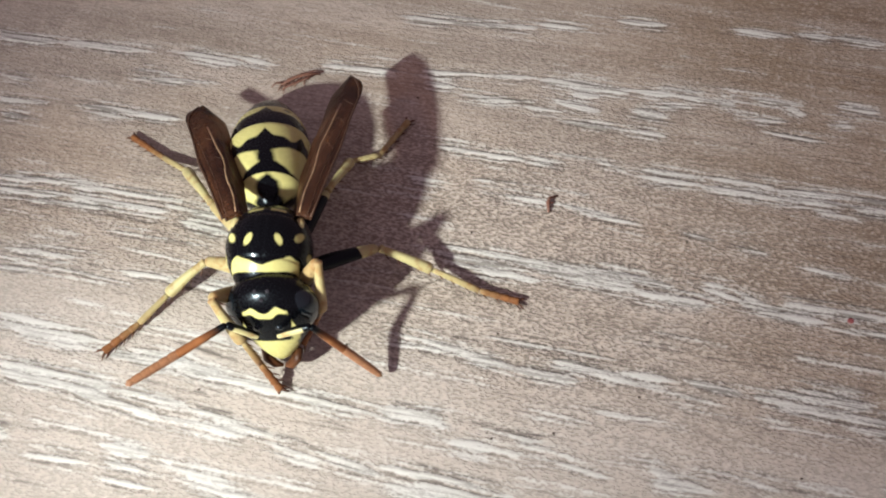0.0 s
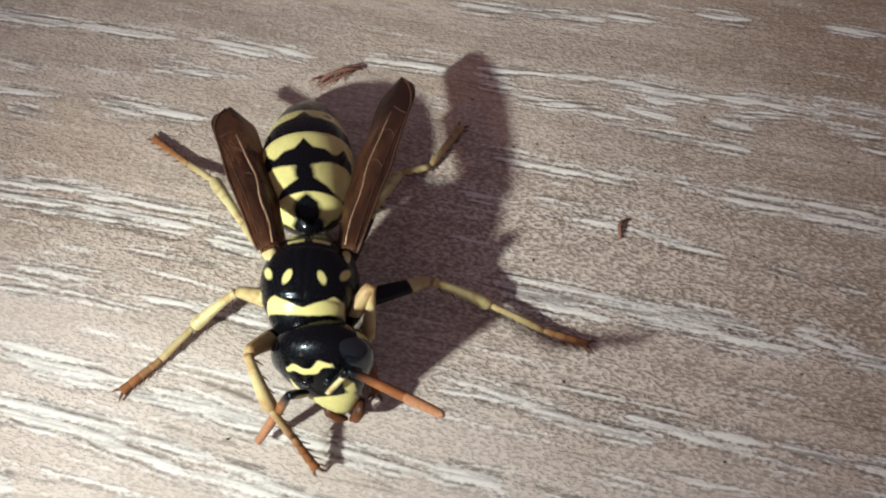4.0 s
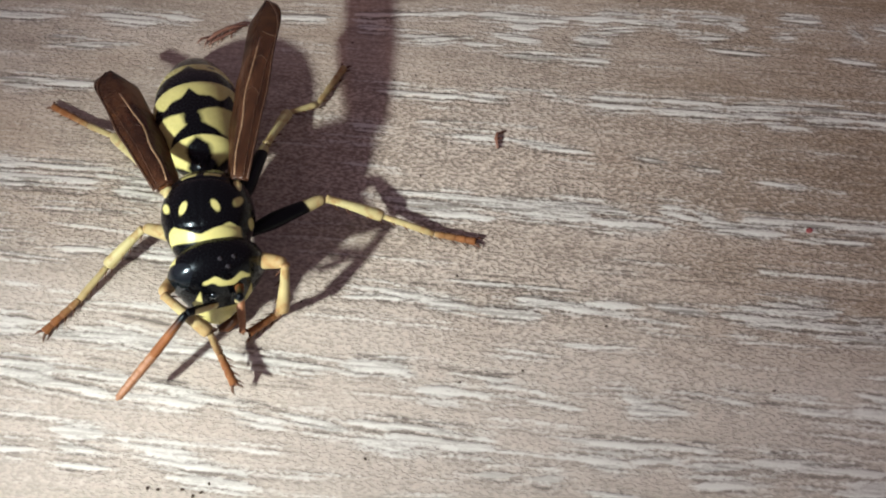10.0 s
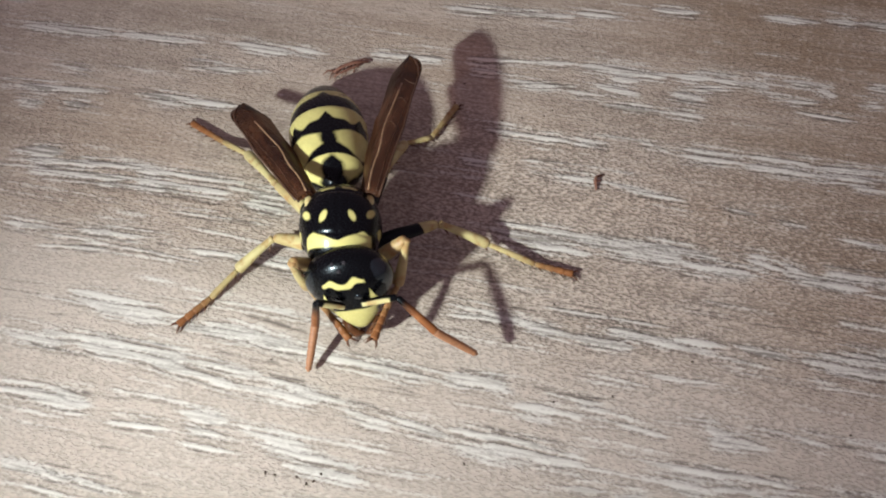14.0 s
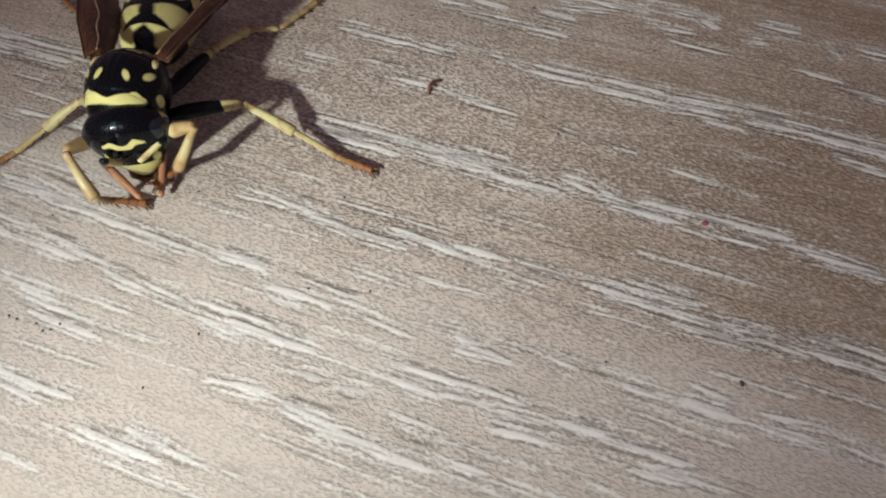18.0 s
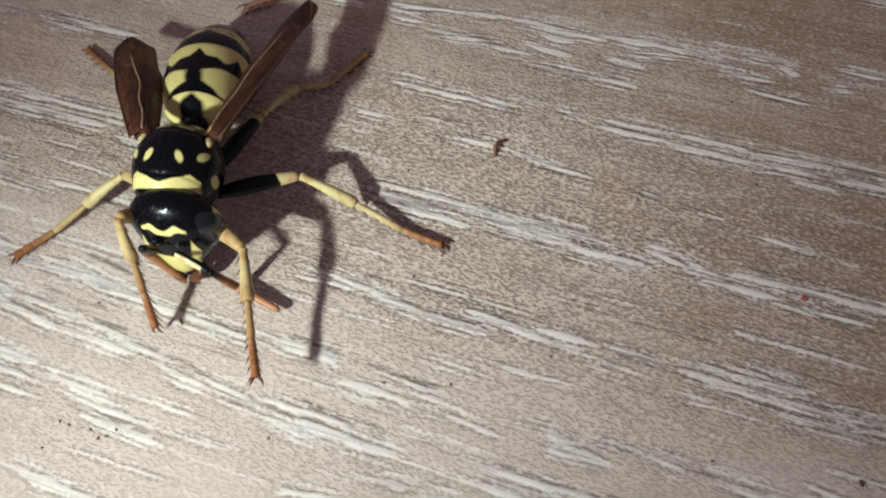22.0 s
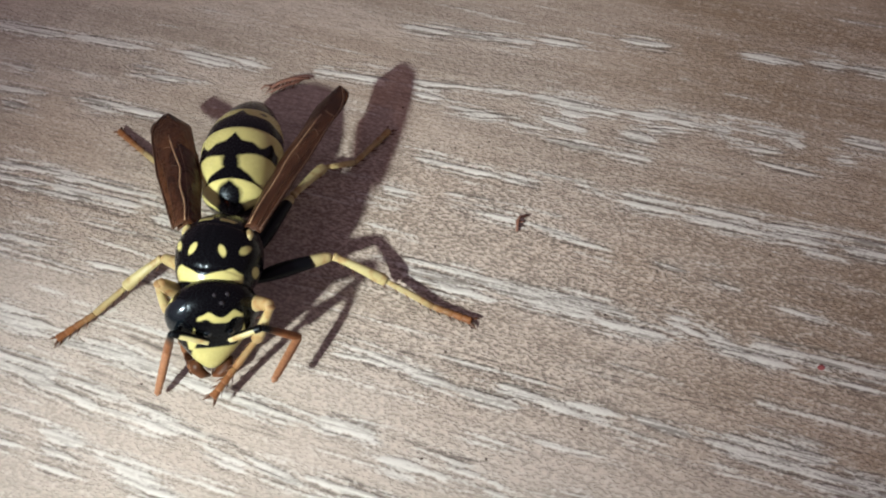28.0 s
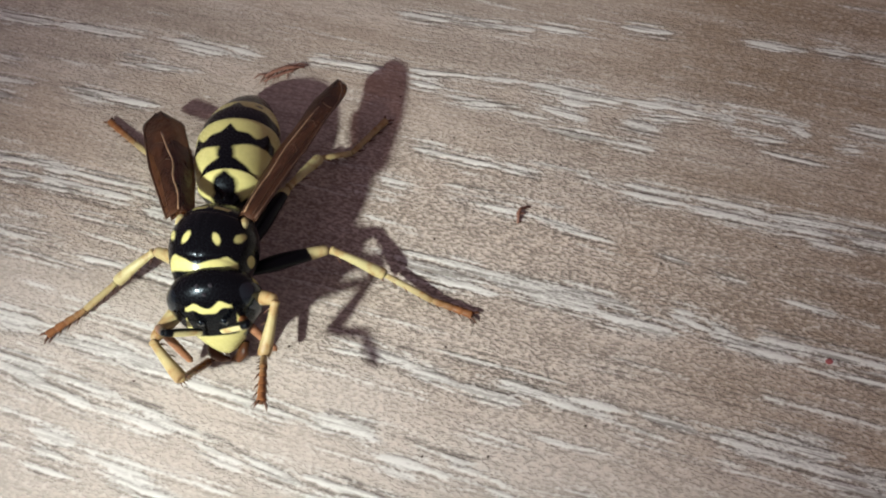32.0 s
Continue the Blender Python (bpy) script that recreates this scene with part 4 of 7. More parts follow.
def build_wing(length, width, side, hind=False):
    """A folded wing blade along +y, its front edge towards +x times side."""
    def half(s):
        return width * (0.6 + 0.4 * min(1.0, s / 0.45)) * math.sqrt(max(0.0, 1 - max(0.0, (s - 0.86) / 0.14) ** 2.4))

    def at(s, k, lift=0.0):
        w = half(s)
        x = side * (0.48 * w - (0.5 + 0.5 * k) * w + 0.06 * width)
        z = 0.16 * width * math.cos(k * 1.7) + 0.10 * math.sin(s * 3.1) + 0.05 * k * math.sin(s * 17) * s
        return (x, s * length, z + lift)

    bm = bmesh.new()
    ns, nk = 44, 12
    rings = []
    for i in range(ns + 1):
        s = 0.005 + 0.994 * (1 - (1 - i / ns) ** 1.7)
        rings.append([at(s, -1 + 2 * j / nk, 0.018) for j in range(nk + 1)] + [at(s, 1 - 2 * j / nk, -0.018) for j in range(nk + 1)])
    skin(bm, rings)
    wing = part("hind_wing" if hind else "wing", bm, WING, wasp, "smoky brown see-through wing folded lengthwise")
    runs = [[(0.01, -0.96), (0.3, -0.97), (0.6, -0.97), (0.85, -0.93), (0.985, -0.5)], [(0.02, -0.7), (0.3, -0.62), (0.55, -0.72), (0.72, -0.9)], [(0.02, -0.1), (0.14, 0.06), (0.28, -0.06), (0.42, 0.08), (0.56, -0.06), (0.75, -0.2)],
            [(0.02, 0.15), (0.25, 0.3), (0.45, 0.3), (0.66, 0.2)], [(0.42, -0.68), (0.46, -0.3), (0.45, -0.03)], [(0.6, -0.8), (0.64, -0.4), (0.6, 0.0)], [(0.6, 0.0), (0.66, 0.3), (0.62, 0.7)], [(0.76, -0.9), (0.77, -0.55), (0.79, -0.25)]]
    for run in runs[: 3 if hind else 8]:
        bm = bmesh.new()
        sm = smooth_rows(run, 12)
        tube(bm, [at(s, k, 0.02) for s, k in sm], [0.05 if run is runs[0] else 0.042 if run is runs[2] else 0.017] * 12, 6)
        # the middle vein takes the pale colour with the ridge's highlight painted in
        part("vein", bm, GLEAM_VEIN if run is runs[2] and not hind else VEIN, wing)
    return wing


thorax, abdomen, head = build_thorax(), build_abdomen(), build_head()
antennas = {side: build_antenna(side) for side in (-1, 1)}
fore_legs = {side: build_leg(2.7, 2.3, 3.0, 1.5, 1.24, 0.5, 0.6, 0.7) for side in (-1, 1)}
wings = {side: build_wing(10.7 if side > 0 else 9.8, 1.66 if side > 0 else 1.95, side) for side in (-1, 1)}
hind_wings = {side: build_wing(7.0, 1.45, side, True) for side in (-1, 1)}


# ---- legs that stand: hip in the thorax, then knee, ankle, middle of the foot and toe ----
STANDING = {
    "middle_right": ((1.05, 0.00, -1.50), (4.58, 1.34, 1.80), (6.95, 0.94, 0.62), (9.18, 0.0, 0.24), (10.95, -0.55, 0.16)),
    "middle_left": ((-0.95, 0.00, -1.50), (-3.06, 0.70, 1.75), (-4.80, -0.36, 0.72), (-5.99, -1.65, 0.32), (-7.35, -2.95, 0.16)),
    "hind_right": ((0.80, 1.20, -1.50), (2.05, 4.67, 1.60), (2.97, 7.25, 0.70), (4.38, 8.00, 0.30), (5.80, 10.40, 0.16)),
    "hind_left": ((-0.90, 1.20, -1.50), (-3.23, 3.87, 1.75), (-5.05, 6.66, 0.72), (-6.49, 7.85, 0.32), (-8.35, 9.35, 0.16)),
}
HOME = Vector((0.25, -0.12, 3.55))


def gap(a, b):
    return (Vector(a) - Vector(b)).length


standing_legs = {}
for name, (hip, knee, ankle, mid, toe) in STANDING.items():
    pieces = build_leg(gap(HOME + Vector(hip), knee), gap(knee, ankle), gap(ankle, mid) + gap(mid, toe), gap(ankle, mid), 1.22, 0.86 if name == "hind_right" else 0.74 if "right" in name else 0.4, 0.15 if name == "hind_right" else 0.5)
    for piece, (a, b) in zip(pieces[1:], ((knee, ankle), (ankle, mid), (mid, toe))):
        piece.matrix_basis = aim(a, b)
    standing_legs[name] = pieces


# ---- bits that lie on the tile ----
def scraps():
    def lying(name, bm, material, label, category, x, y, turn, group=""):
        ob = part(name, bm, material, None, label)
        ob.matrix_basis = pose(x * MM, y * MM, 0, 0, 0, turn)
        return tagged(ob, label, category, group)

    bm = bmesh.new()
    tube(bm, [(-1.1, -0.55, 0.1), (-0.6, -0.15, 0.22), (0.1, 0.2, 0.25), (1.0, 0.42, 0.12)], [0.05, 0.1, 0.11, 0.06], 10, 0.7)
    husk = lying("husk_scrap", bm, CHAFF, "reddish-brown dry husk scrap with bristles on the tile", "debris", -0.05, 13.5, 0)
    for points, radii in (([(-1.0, -0.75, 0.08), (-0.5, -0.45, 0.16), (0.2, -0.1, 0.2), (0.7, 0.3, 0.14)], [0.03, 0.06, 0.07, 0.04]),
                          ([(-0.9, -0.3, 0.12), (-1.3, -0.35, 0.2), (-1.55, -0.62, 0.1)], [0.07, 0.05, 0.02]),
                          ([(0.2, 0.25, 0.2), (0.7, 0.6, 0.16), (1.15, 0.62, 0.06)], [0.05, 0.04, 0.02])):
        bm = bmesh.new()
        tube(bm, points, radii, 8, 0.8)
        part("strand", bm, CHAFF, husk)
    for k in range(9):
        x0, y0, swing = -0.95 + 0.2 * k, -0.4 + 0.1 * k, 0.12 * math.sin(k * 2.3)
        bm = bmesh.new()
        tube(bm, [(x0, y0, 0.14), (x0 - 0.16 + swing, y0 - 0.3, 0.12), (x0 - 0.24 + swing, y0 - 0.62 + 0.1 * math.cos(k * 3.1), 0.03)], [0.05, 0.035, 0.012], 5)
        part("bristle", bm, CHAFF, husk)
    bm = bmesh.new()
    tube(bm, [(-0.05, -0.55, 0.06), (-0.05, 0.0, 0.14), (0.05, 0.28, 0.12), (0.5, 0.45, 0.06)], [0.06, 0.11, 0.1, 0.05], 8, 0.7)
    tube(bm, [(0.0, 0.0, 0.1), (0.3, 0.05, 0.06)], [0.07, 0.03], 7)
    lying("husk_crumb", bm, CHAFF, "small brown hooked husk crumb on the tile", "debris", 12.75, 5.1, 0)
    bm = bmesh.new()
    ball(bm, (0, 0, 0.02), (0.17, 0.14, 0.04), 14, 8)
    for v in bm.verts:
        v.co *= 1 + 0.25 * noise.noise(v.co * 5)
    lying("red_crumb", bm, REDBIT, "tiny red crumb on the tile", "debris", 25.9, -1.55, 20)
    bm = bmesh.new()
    ball(bm, (0, 0, 0.02), (0.09, 0.15, 0.045), 12, 8)
    for v in bm.verts:
        v.co *= 1 + 0.3 * noise.noise(v.co * 6)
    lying("brown_crumb", bm, SOOT, "tiny dark brown crumb on the tile", "debris", 27.15, -9.05, 10)
    base = None
    for x, y in ((25.7, 15.8), (18.4, 3.8), (21.7, 13.6), (9.3, 9.6), (8.2, 9.4), (16.8, 0.3), (12.0, -6.8), (9.9, -2.1), (-3.0, -4.7), (-0.8, -10.3), (-2.4, -10.0), (-3.1, -11.0), (5.4, -9.7),
                 (19.2, 2.8), (9.4, -7.0), (10.5, 9.7), (21.3, -1.5), (29.7, 2.5), (-2.8, -9.9), (-1.5, -10.1), (-0.5, -10.0), (-1.1, -10.4), (11.0, 10.1), (3.2, -2.6), (19.4, -1.6), (14.6, 8.2), (17.3, 11.4), (23.6, 8.9), (27.9, 11.8), (6.3, 12.2), (13.2, 15.1), (20.2, 17.3), (24.4, 4.1), (8.9, 3.4), (15.8, -5.2), (21.9, -8.8), (3.9, -12.3)):
        turn = random.uniform(0, 360)
        if base is None:
            bm = bmesh.new()
            ball(bm, (0, 0, 0.02), (0.075, 0.05, 0.03), 9, 6)
            base = tagged(part("grit", bm, SOOT, None), "dark grain of grit on the tile", "grit", "grit on the tile")
            base.matrix_basis = pose(x * MM, y * MM, 0, 0, 0, turn)
        else:
            copy_thing(base, pose(x * MM, y * MM, 0, 0, 0, turn))


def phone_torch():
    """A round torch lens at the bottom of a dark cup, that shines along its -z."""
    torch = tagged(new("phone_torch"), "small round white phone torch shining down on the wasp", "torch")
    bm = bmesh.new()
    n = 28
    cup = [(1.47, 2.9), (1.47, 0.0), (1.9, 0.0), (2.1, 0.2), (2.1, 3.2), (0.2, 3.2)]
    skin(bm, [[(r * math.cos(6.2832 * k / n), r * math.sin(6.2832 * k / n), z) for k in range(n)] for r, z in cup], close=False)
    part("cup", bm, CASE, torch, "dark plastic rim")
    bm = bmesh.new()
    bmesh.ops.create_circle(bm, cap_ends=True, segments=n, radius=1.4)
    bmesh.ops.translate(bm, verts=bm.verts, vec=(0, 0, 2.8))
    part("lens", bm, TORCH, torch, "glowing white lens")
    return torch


scraps()
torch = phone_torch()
ground()


# ---- how the wasp moves: all places in millimetres ----
BODY_ROWS = [  # seconds, thorax middle, thorax turns, head middle, head turns
    (0, 0.12, -0.01, 3.59, -0.4, 1.0, -0.0, 0.44, -2.28, 2.82, 2.3, -7.3, -2.5),
    (0.5, 0.11, 0.03, 3.61, -0.7, 0.8, -0.3, 0.29, -2.11, 2.84, 4.3, 6.0, 9.9),
    (1, 0.13, 0.10, 3.63, -1.1, 0.7, -0.5, 0.09, -2.19, 2.86, 9.4, 18.5, 23.4),
    (1.5, 0.16, 0.05, 3.62, -1.2, 0.6, -0.5, -0.24, -2.15, 2.92, 6.0, 19.5, 23.8),
    (2, 0.13, 0.07, 3.61, -1.3, 0.5, -0.5, 0.02, -2.26, 2.98, 2.7, 20.7, 24.3),
    (2.5, 0.13, 0.09, 3.64, -0.8, 0.4, -0.3, -0.09, -1.90, 2.87, 5.0, 15.7, 30.0),
    (3, 0.11, 0.11, 3.66, -0.3, 0.4, -0.1, 0.73, -2.26, 2.76, 6.8, 10.6, 35.4),
    (3.5, 0.12, 0.05, 3.62, -0.4, 0.7, 0.1, 1.00, -1.94, 2.82, 1.6, -5.1, 16.0),
    (4, 0.12, 0.00, 3.59, -0.4, 1.1, 0.2, 0.87, -2.47, 2.88, 1.8, -21.6, -3.3),
    (4.5, 0.10, 0.01, 3.60, -0.5, 0.8, 0.2, 1.46, -1.85, 2.91, -0.0, -14.5, 0.7),
    (6.5, 0.12, 0.11, 3.63, -0.8, -0.1, 0.3, -0.38, -2.09, 2.99, -2.1, 18.5, 16.7),
    (7, 0.12, 0.12, 3.64, -0.9, -0.4, 0.3, 0.16, -2.42, 3.01, -1.3, 25.7, 20.4),
    (8, 0.12, 0.04, 3.59, -0.3, -0.0, 0.0, 0.76, -2.26, 2.82, 11.3, -15.9, -6.7),
    (8.5, 0.08, 0.03, 3.59, -0.2, -0.7, 0.5, 1.38, -1.92, 2.81, 8.0, -16.5, -8.8),
    (9, 0.06, -0.02, 3.58, -0.1, -1.4, 1.0, 0.62, -2.41, 2.80, 4.7, -17.3, -11.0),
    (9.5, 0.02, -0.16, 3.51, 0.6, -0.8, 0.8, 0.49, -2.33, 2.75, 5.7, 1.4, 3.1),
    (10, 0.02, -0.31, 3.45, 1.2, -0.3, 0.6, 0.20, -2.36, 2.70, 11.4, 19.3, 18.4),
    (10.5, 0.06, -0.27, 3.47, 1.0, -0.2, 0.3, 0.03, -2.95, 2.78, 6.6, 23.3, 24.5),
    (11, 0.09, -0.23, 3.49, 0.8, -0.2, 0.1, 0.25, -2.60, 2.87, 2.2, 27.7, 30.4),
    (11.5, 0.15, -0.23, 3.48, 1.0, 0.1, 0.9, 0.74, -2.69, 2.82, 1.4, 22.5, 31.5),
    (12, 0.22, -0.23, 3.48, 1.3, 0.3, 1.7, 0.69, -2.47, 2.77, 0.6, 17.4, 32.7),
    (12.5, 0.16, -0.16, 3.51, 0.9, 0.5, 1.2, 1.19, -1.96, 2.79, -0.0, -0.7, 14.1),
    (13, 0.13, -0.10, 3.55, 0.5, 0.6, 0.7, 0.87, -2.29, 2.82, 5.3, -17.9, -5.2),
    (15.5, 0.37, -0.10, 3.56, 0.9, 0.4, 1.9, 0.64, -2.26, 2.90, 4.3, 5.7, 20.6),
    (16, 0.31, -0.10, 3.56, 1.0, 0.4, 2.2, 0.89, -2.01, 2.92, 5.3, 10.1, 25.5),
    (16.5, 0.17, -0.04, 3.58, 0.3, -0.1, 2.2, 0.96, -1.43, 3.02, 2.0, 6.6, 10.7),
    (17, 0.19, -0.10, 3.61, -0.4, -0.6, 2.2, 0.16, -2.31, 3.12, -0.2, 2.3, -3.8),
    (17.5, 0.19, -0.13, 3.59, -0.0, -0.7, 1.9, -0.24, -1.66, 2.95, 13.7, 1.0, 5.9),
    (18, 0.18, -0.16, 3.58, 0.3, -0.8, 1.6, 0.60, -1.74, 2.79, 27.3, -2.5, 15.1),
    (18.5, 0.17, -0.10, 3.59, 0.3, -0.6, 0.5, 0.24, -1.39, 2.91, 15.3, -6.3, 10.4),
    (19, 0.18, -0.10, 3.59, 0.2, -0.4, -0.5, 0.60, -2.12, 3.02, 3.6, -11.1, 6.7),
    (19.5, 0.15, -0.11, 3.60, 0.4, -0.6, -0.4, -0.40, -2.23, 3.04, 6.8, -2.8, 5.7),
    (20, 0.13, -0.13, 3.61, 0.6, -0.8, -0.3, -0.06, -2.23, 3.07, 9.9, 5.4, 5.3),
    (20.5, 0.13, -0.16, 3.59, 0.3, -0.5, -0.5, -0.41, -2.35, 3.16, 3.8, 16.9, 16.2),
    (21, 0.14, -0.17, 3.58, -0.0, -0.2, -0.7, -0.07, -2.35, 3.25, -0.3, 29.3, 26.7),
    (21.5, 0.15, -0.18, 3.56, -0.2, -0.2, 0.0, 0.49, -2.16, 3.05, 3.5, 13.3, 11.7),
    (22, 0.16, -0.19, 3.55, -0.5, -0.1, 0.7, 0.57, -2.14, 2.84, 11.1, -1.3, -3.9),
    (22.5, 0.16, -0.17, 3.56, -0.7, -0.3, 0.4, 0.69, -1.59, 2.88, 8.9, -2.5, -4.7),
    (23, 0.14, -0.15, 3.57, -0.9, -0.5, -0.0, 0.03, -2.40, 2.92, 6.6, -3.6, -5.5),
    (23.5, 0.16, -0.18, 3.55, -0.6, 0.0, 0.1, -0.76, -1.67, 3.01, 8.9, 8.5, 10.5),
    (24, 0.18, -0.20, 3.54, -0.4, 0.6, 0.3, -0.21, -2.14, 3.11, 14.6, 19.5, 27.8),
    (24.5, 0.26, -0.24, 3.52, 0.8, 0.8, 0.6, -0.47, -2.45, 2.81, 9.5, 8.9, 21.4),
    (25, 0.32, -0.28, 3.49, 2.0, 1.0, 0.9, 0.75, -2.62, 2.50, 5.6, -2.2, 16.0),
    (25.5, 0.30, -0.29, 3.49, 2.1, 0.9, 0.7, 0.68, -1.86, 2.55, 4.8, 1.9, 17.7),
    (27.5, 0.24, -0.32, 3.47, 2.1, 0.6, -0.1, 0.88, -1.88, 2.74, 2.9, 18.7, 24.5),
    (28, 0.23, -0.34, 3.46, 2.1, 0.6, -0.3, 0.30, -2.58, 2.79, 2.7, 22.8, 26.1),
    (28.5, 0.22, -0.27, 3.47, 0.8, 0.2, -0.6, 0.81, -2.46, 2.89, -4.3, 6.5, 11.7),
    (29, 0.24, -0.20, 3.49, -0.4, -0.1, -0.9, 0.65, -2.38, 2.99, -7.2, -10.9, -0.7),
    (29.5, 0.26, -0.18, 3.50, -0.6, -0.4, -0.9, -0.19, -2.59, 3.06, -3.4, 12.8, 11.5),
    (30, 0.27, -0.15, 3.51, -0.7, -0.6, -0.9, -0.12, -2.39, 3.14, 7.1, 35.0, 28.0),
    (30.5, 0.27, -0.15, 3.51, -0.9, -0.7, -0.6, -0.63, -2.09, 3.02, 3.4, 16.3, 19.9),
    (31, 0.27, -0.14, 3.51, -1.0, -0.7, -0.3, 0.50, -2.29, 2.91, 2.4, -2.6, 13.4),
    (31.5, 0.25, -0.17, 3.51, -0.6, -0.9, -0.2, 0.20, -2.21, 2.88, 3.1, -2.8, 10.5),
    (32, 0.24, -0.19, 3.51, -0.1, -1.0, -0.1, 0.72, -2.17, 2.85, 3.9, -3.0, 7.7),
]
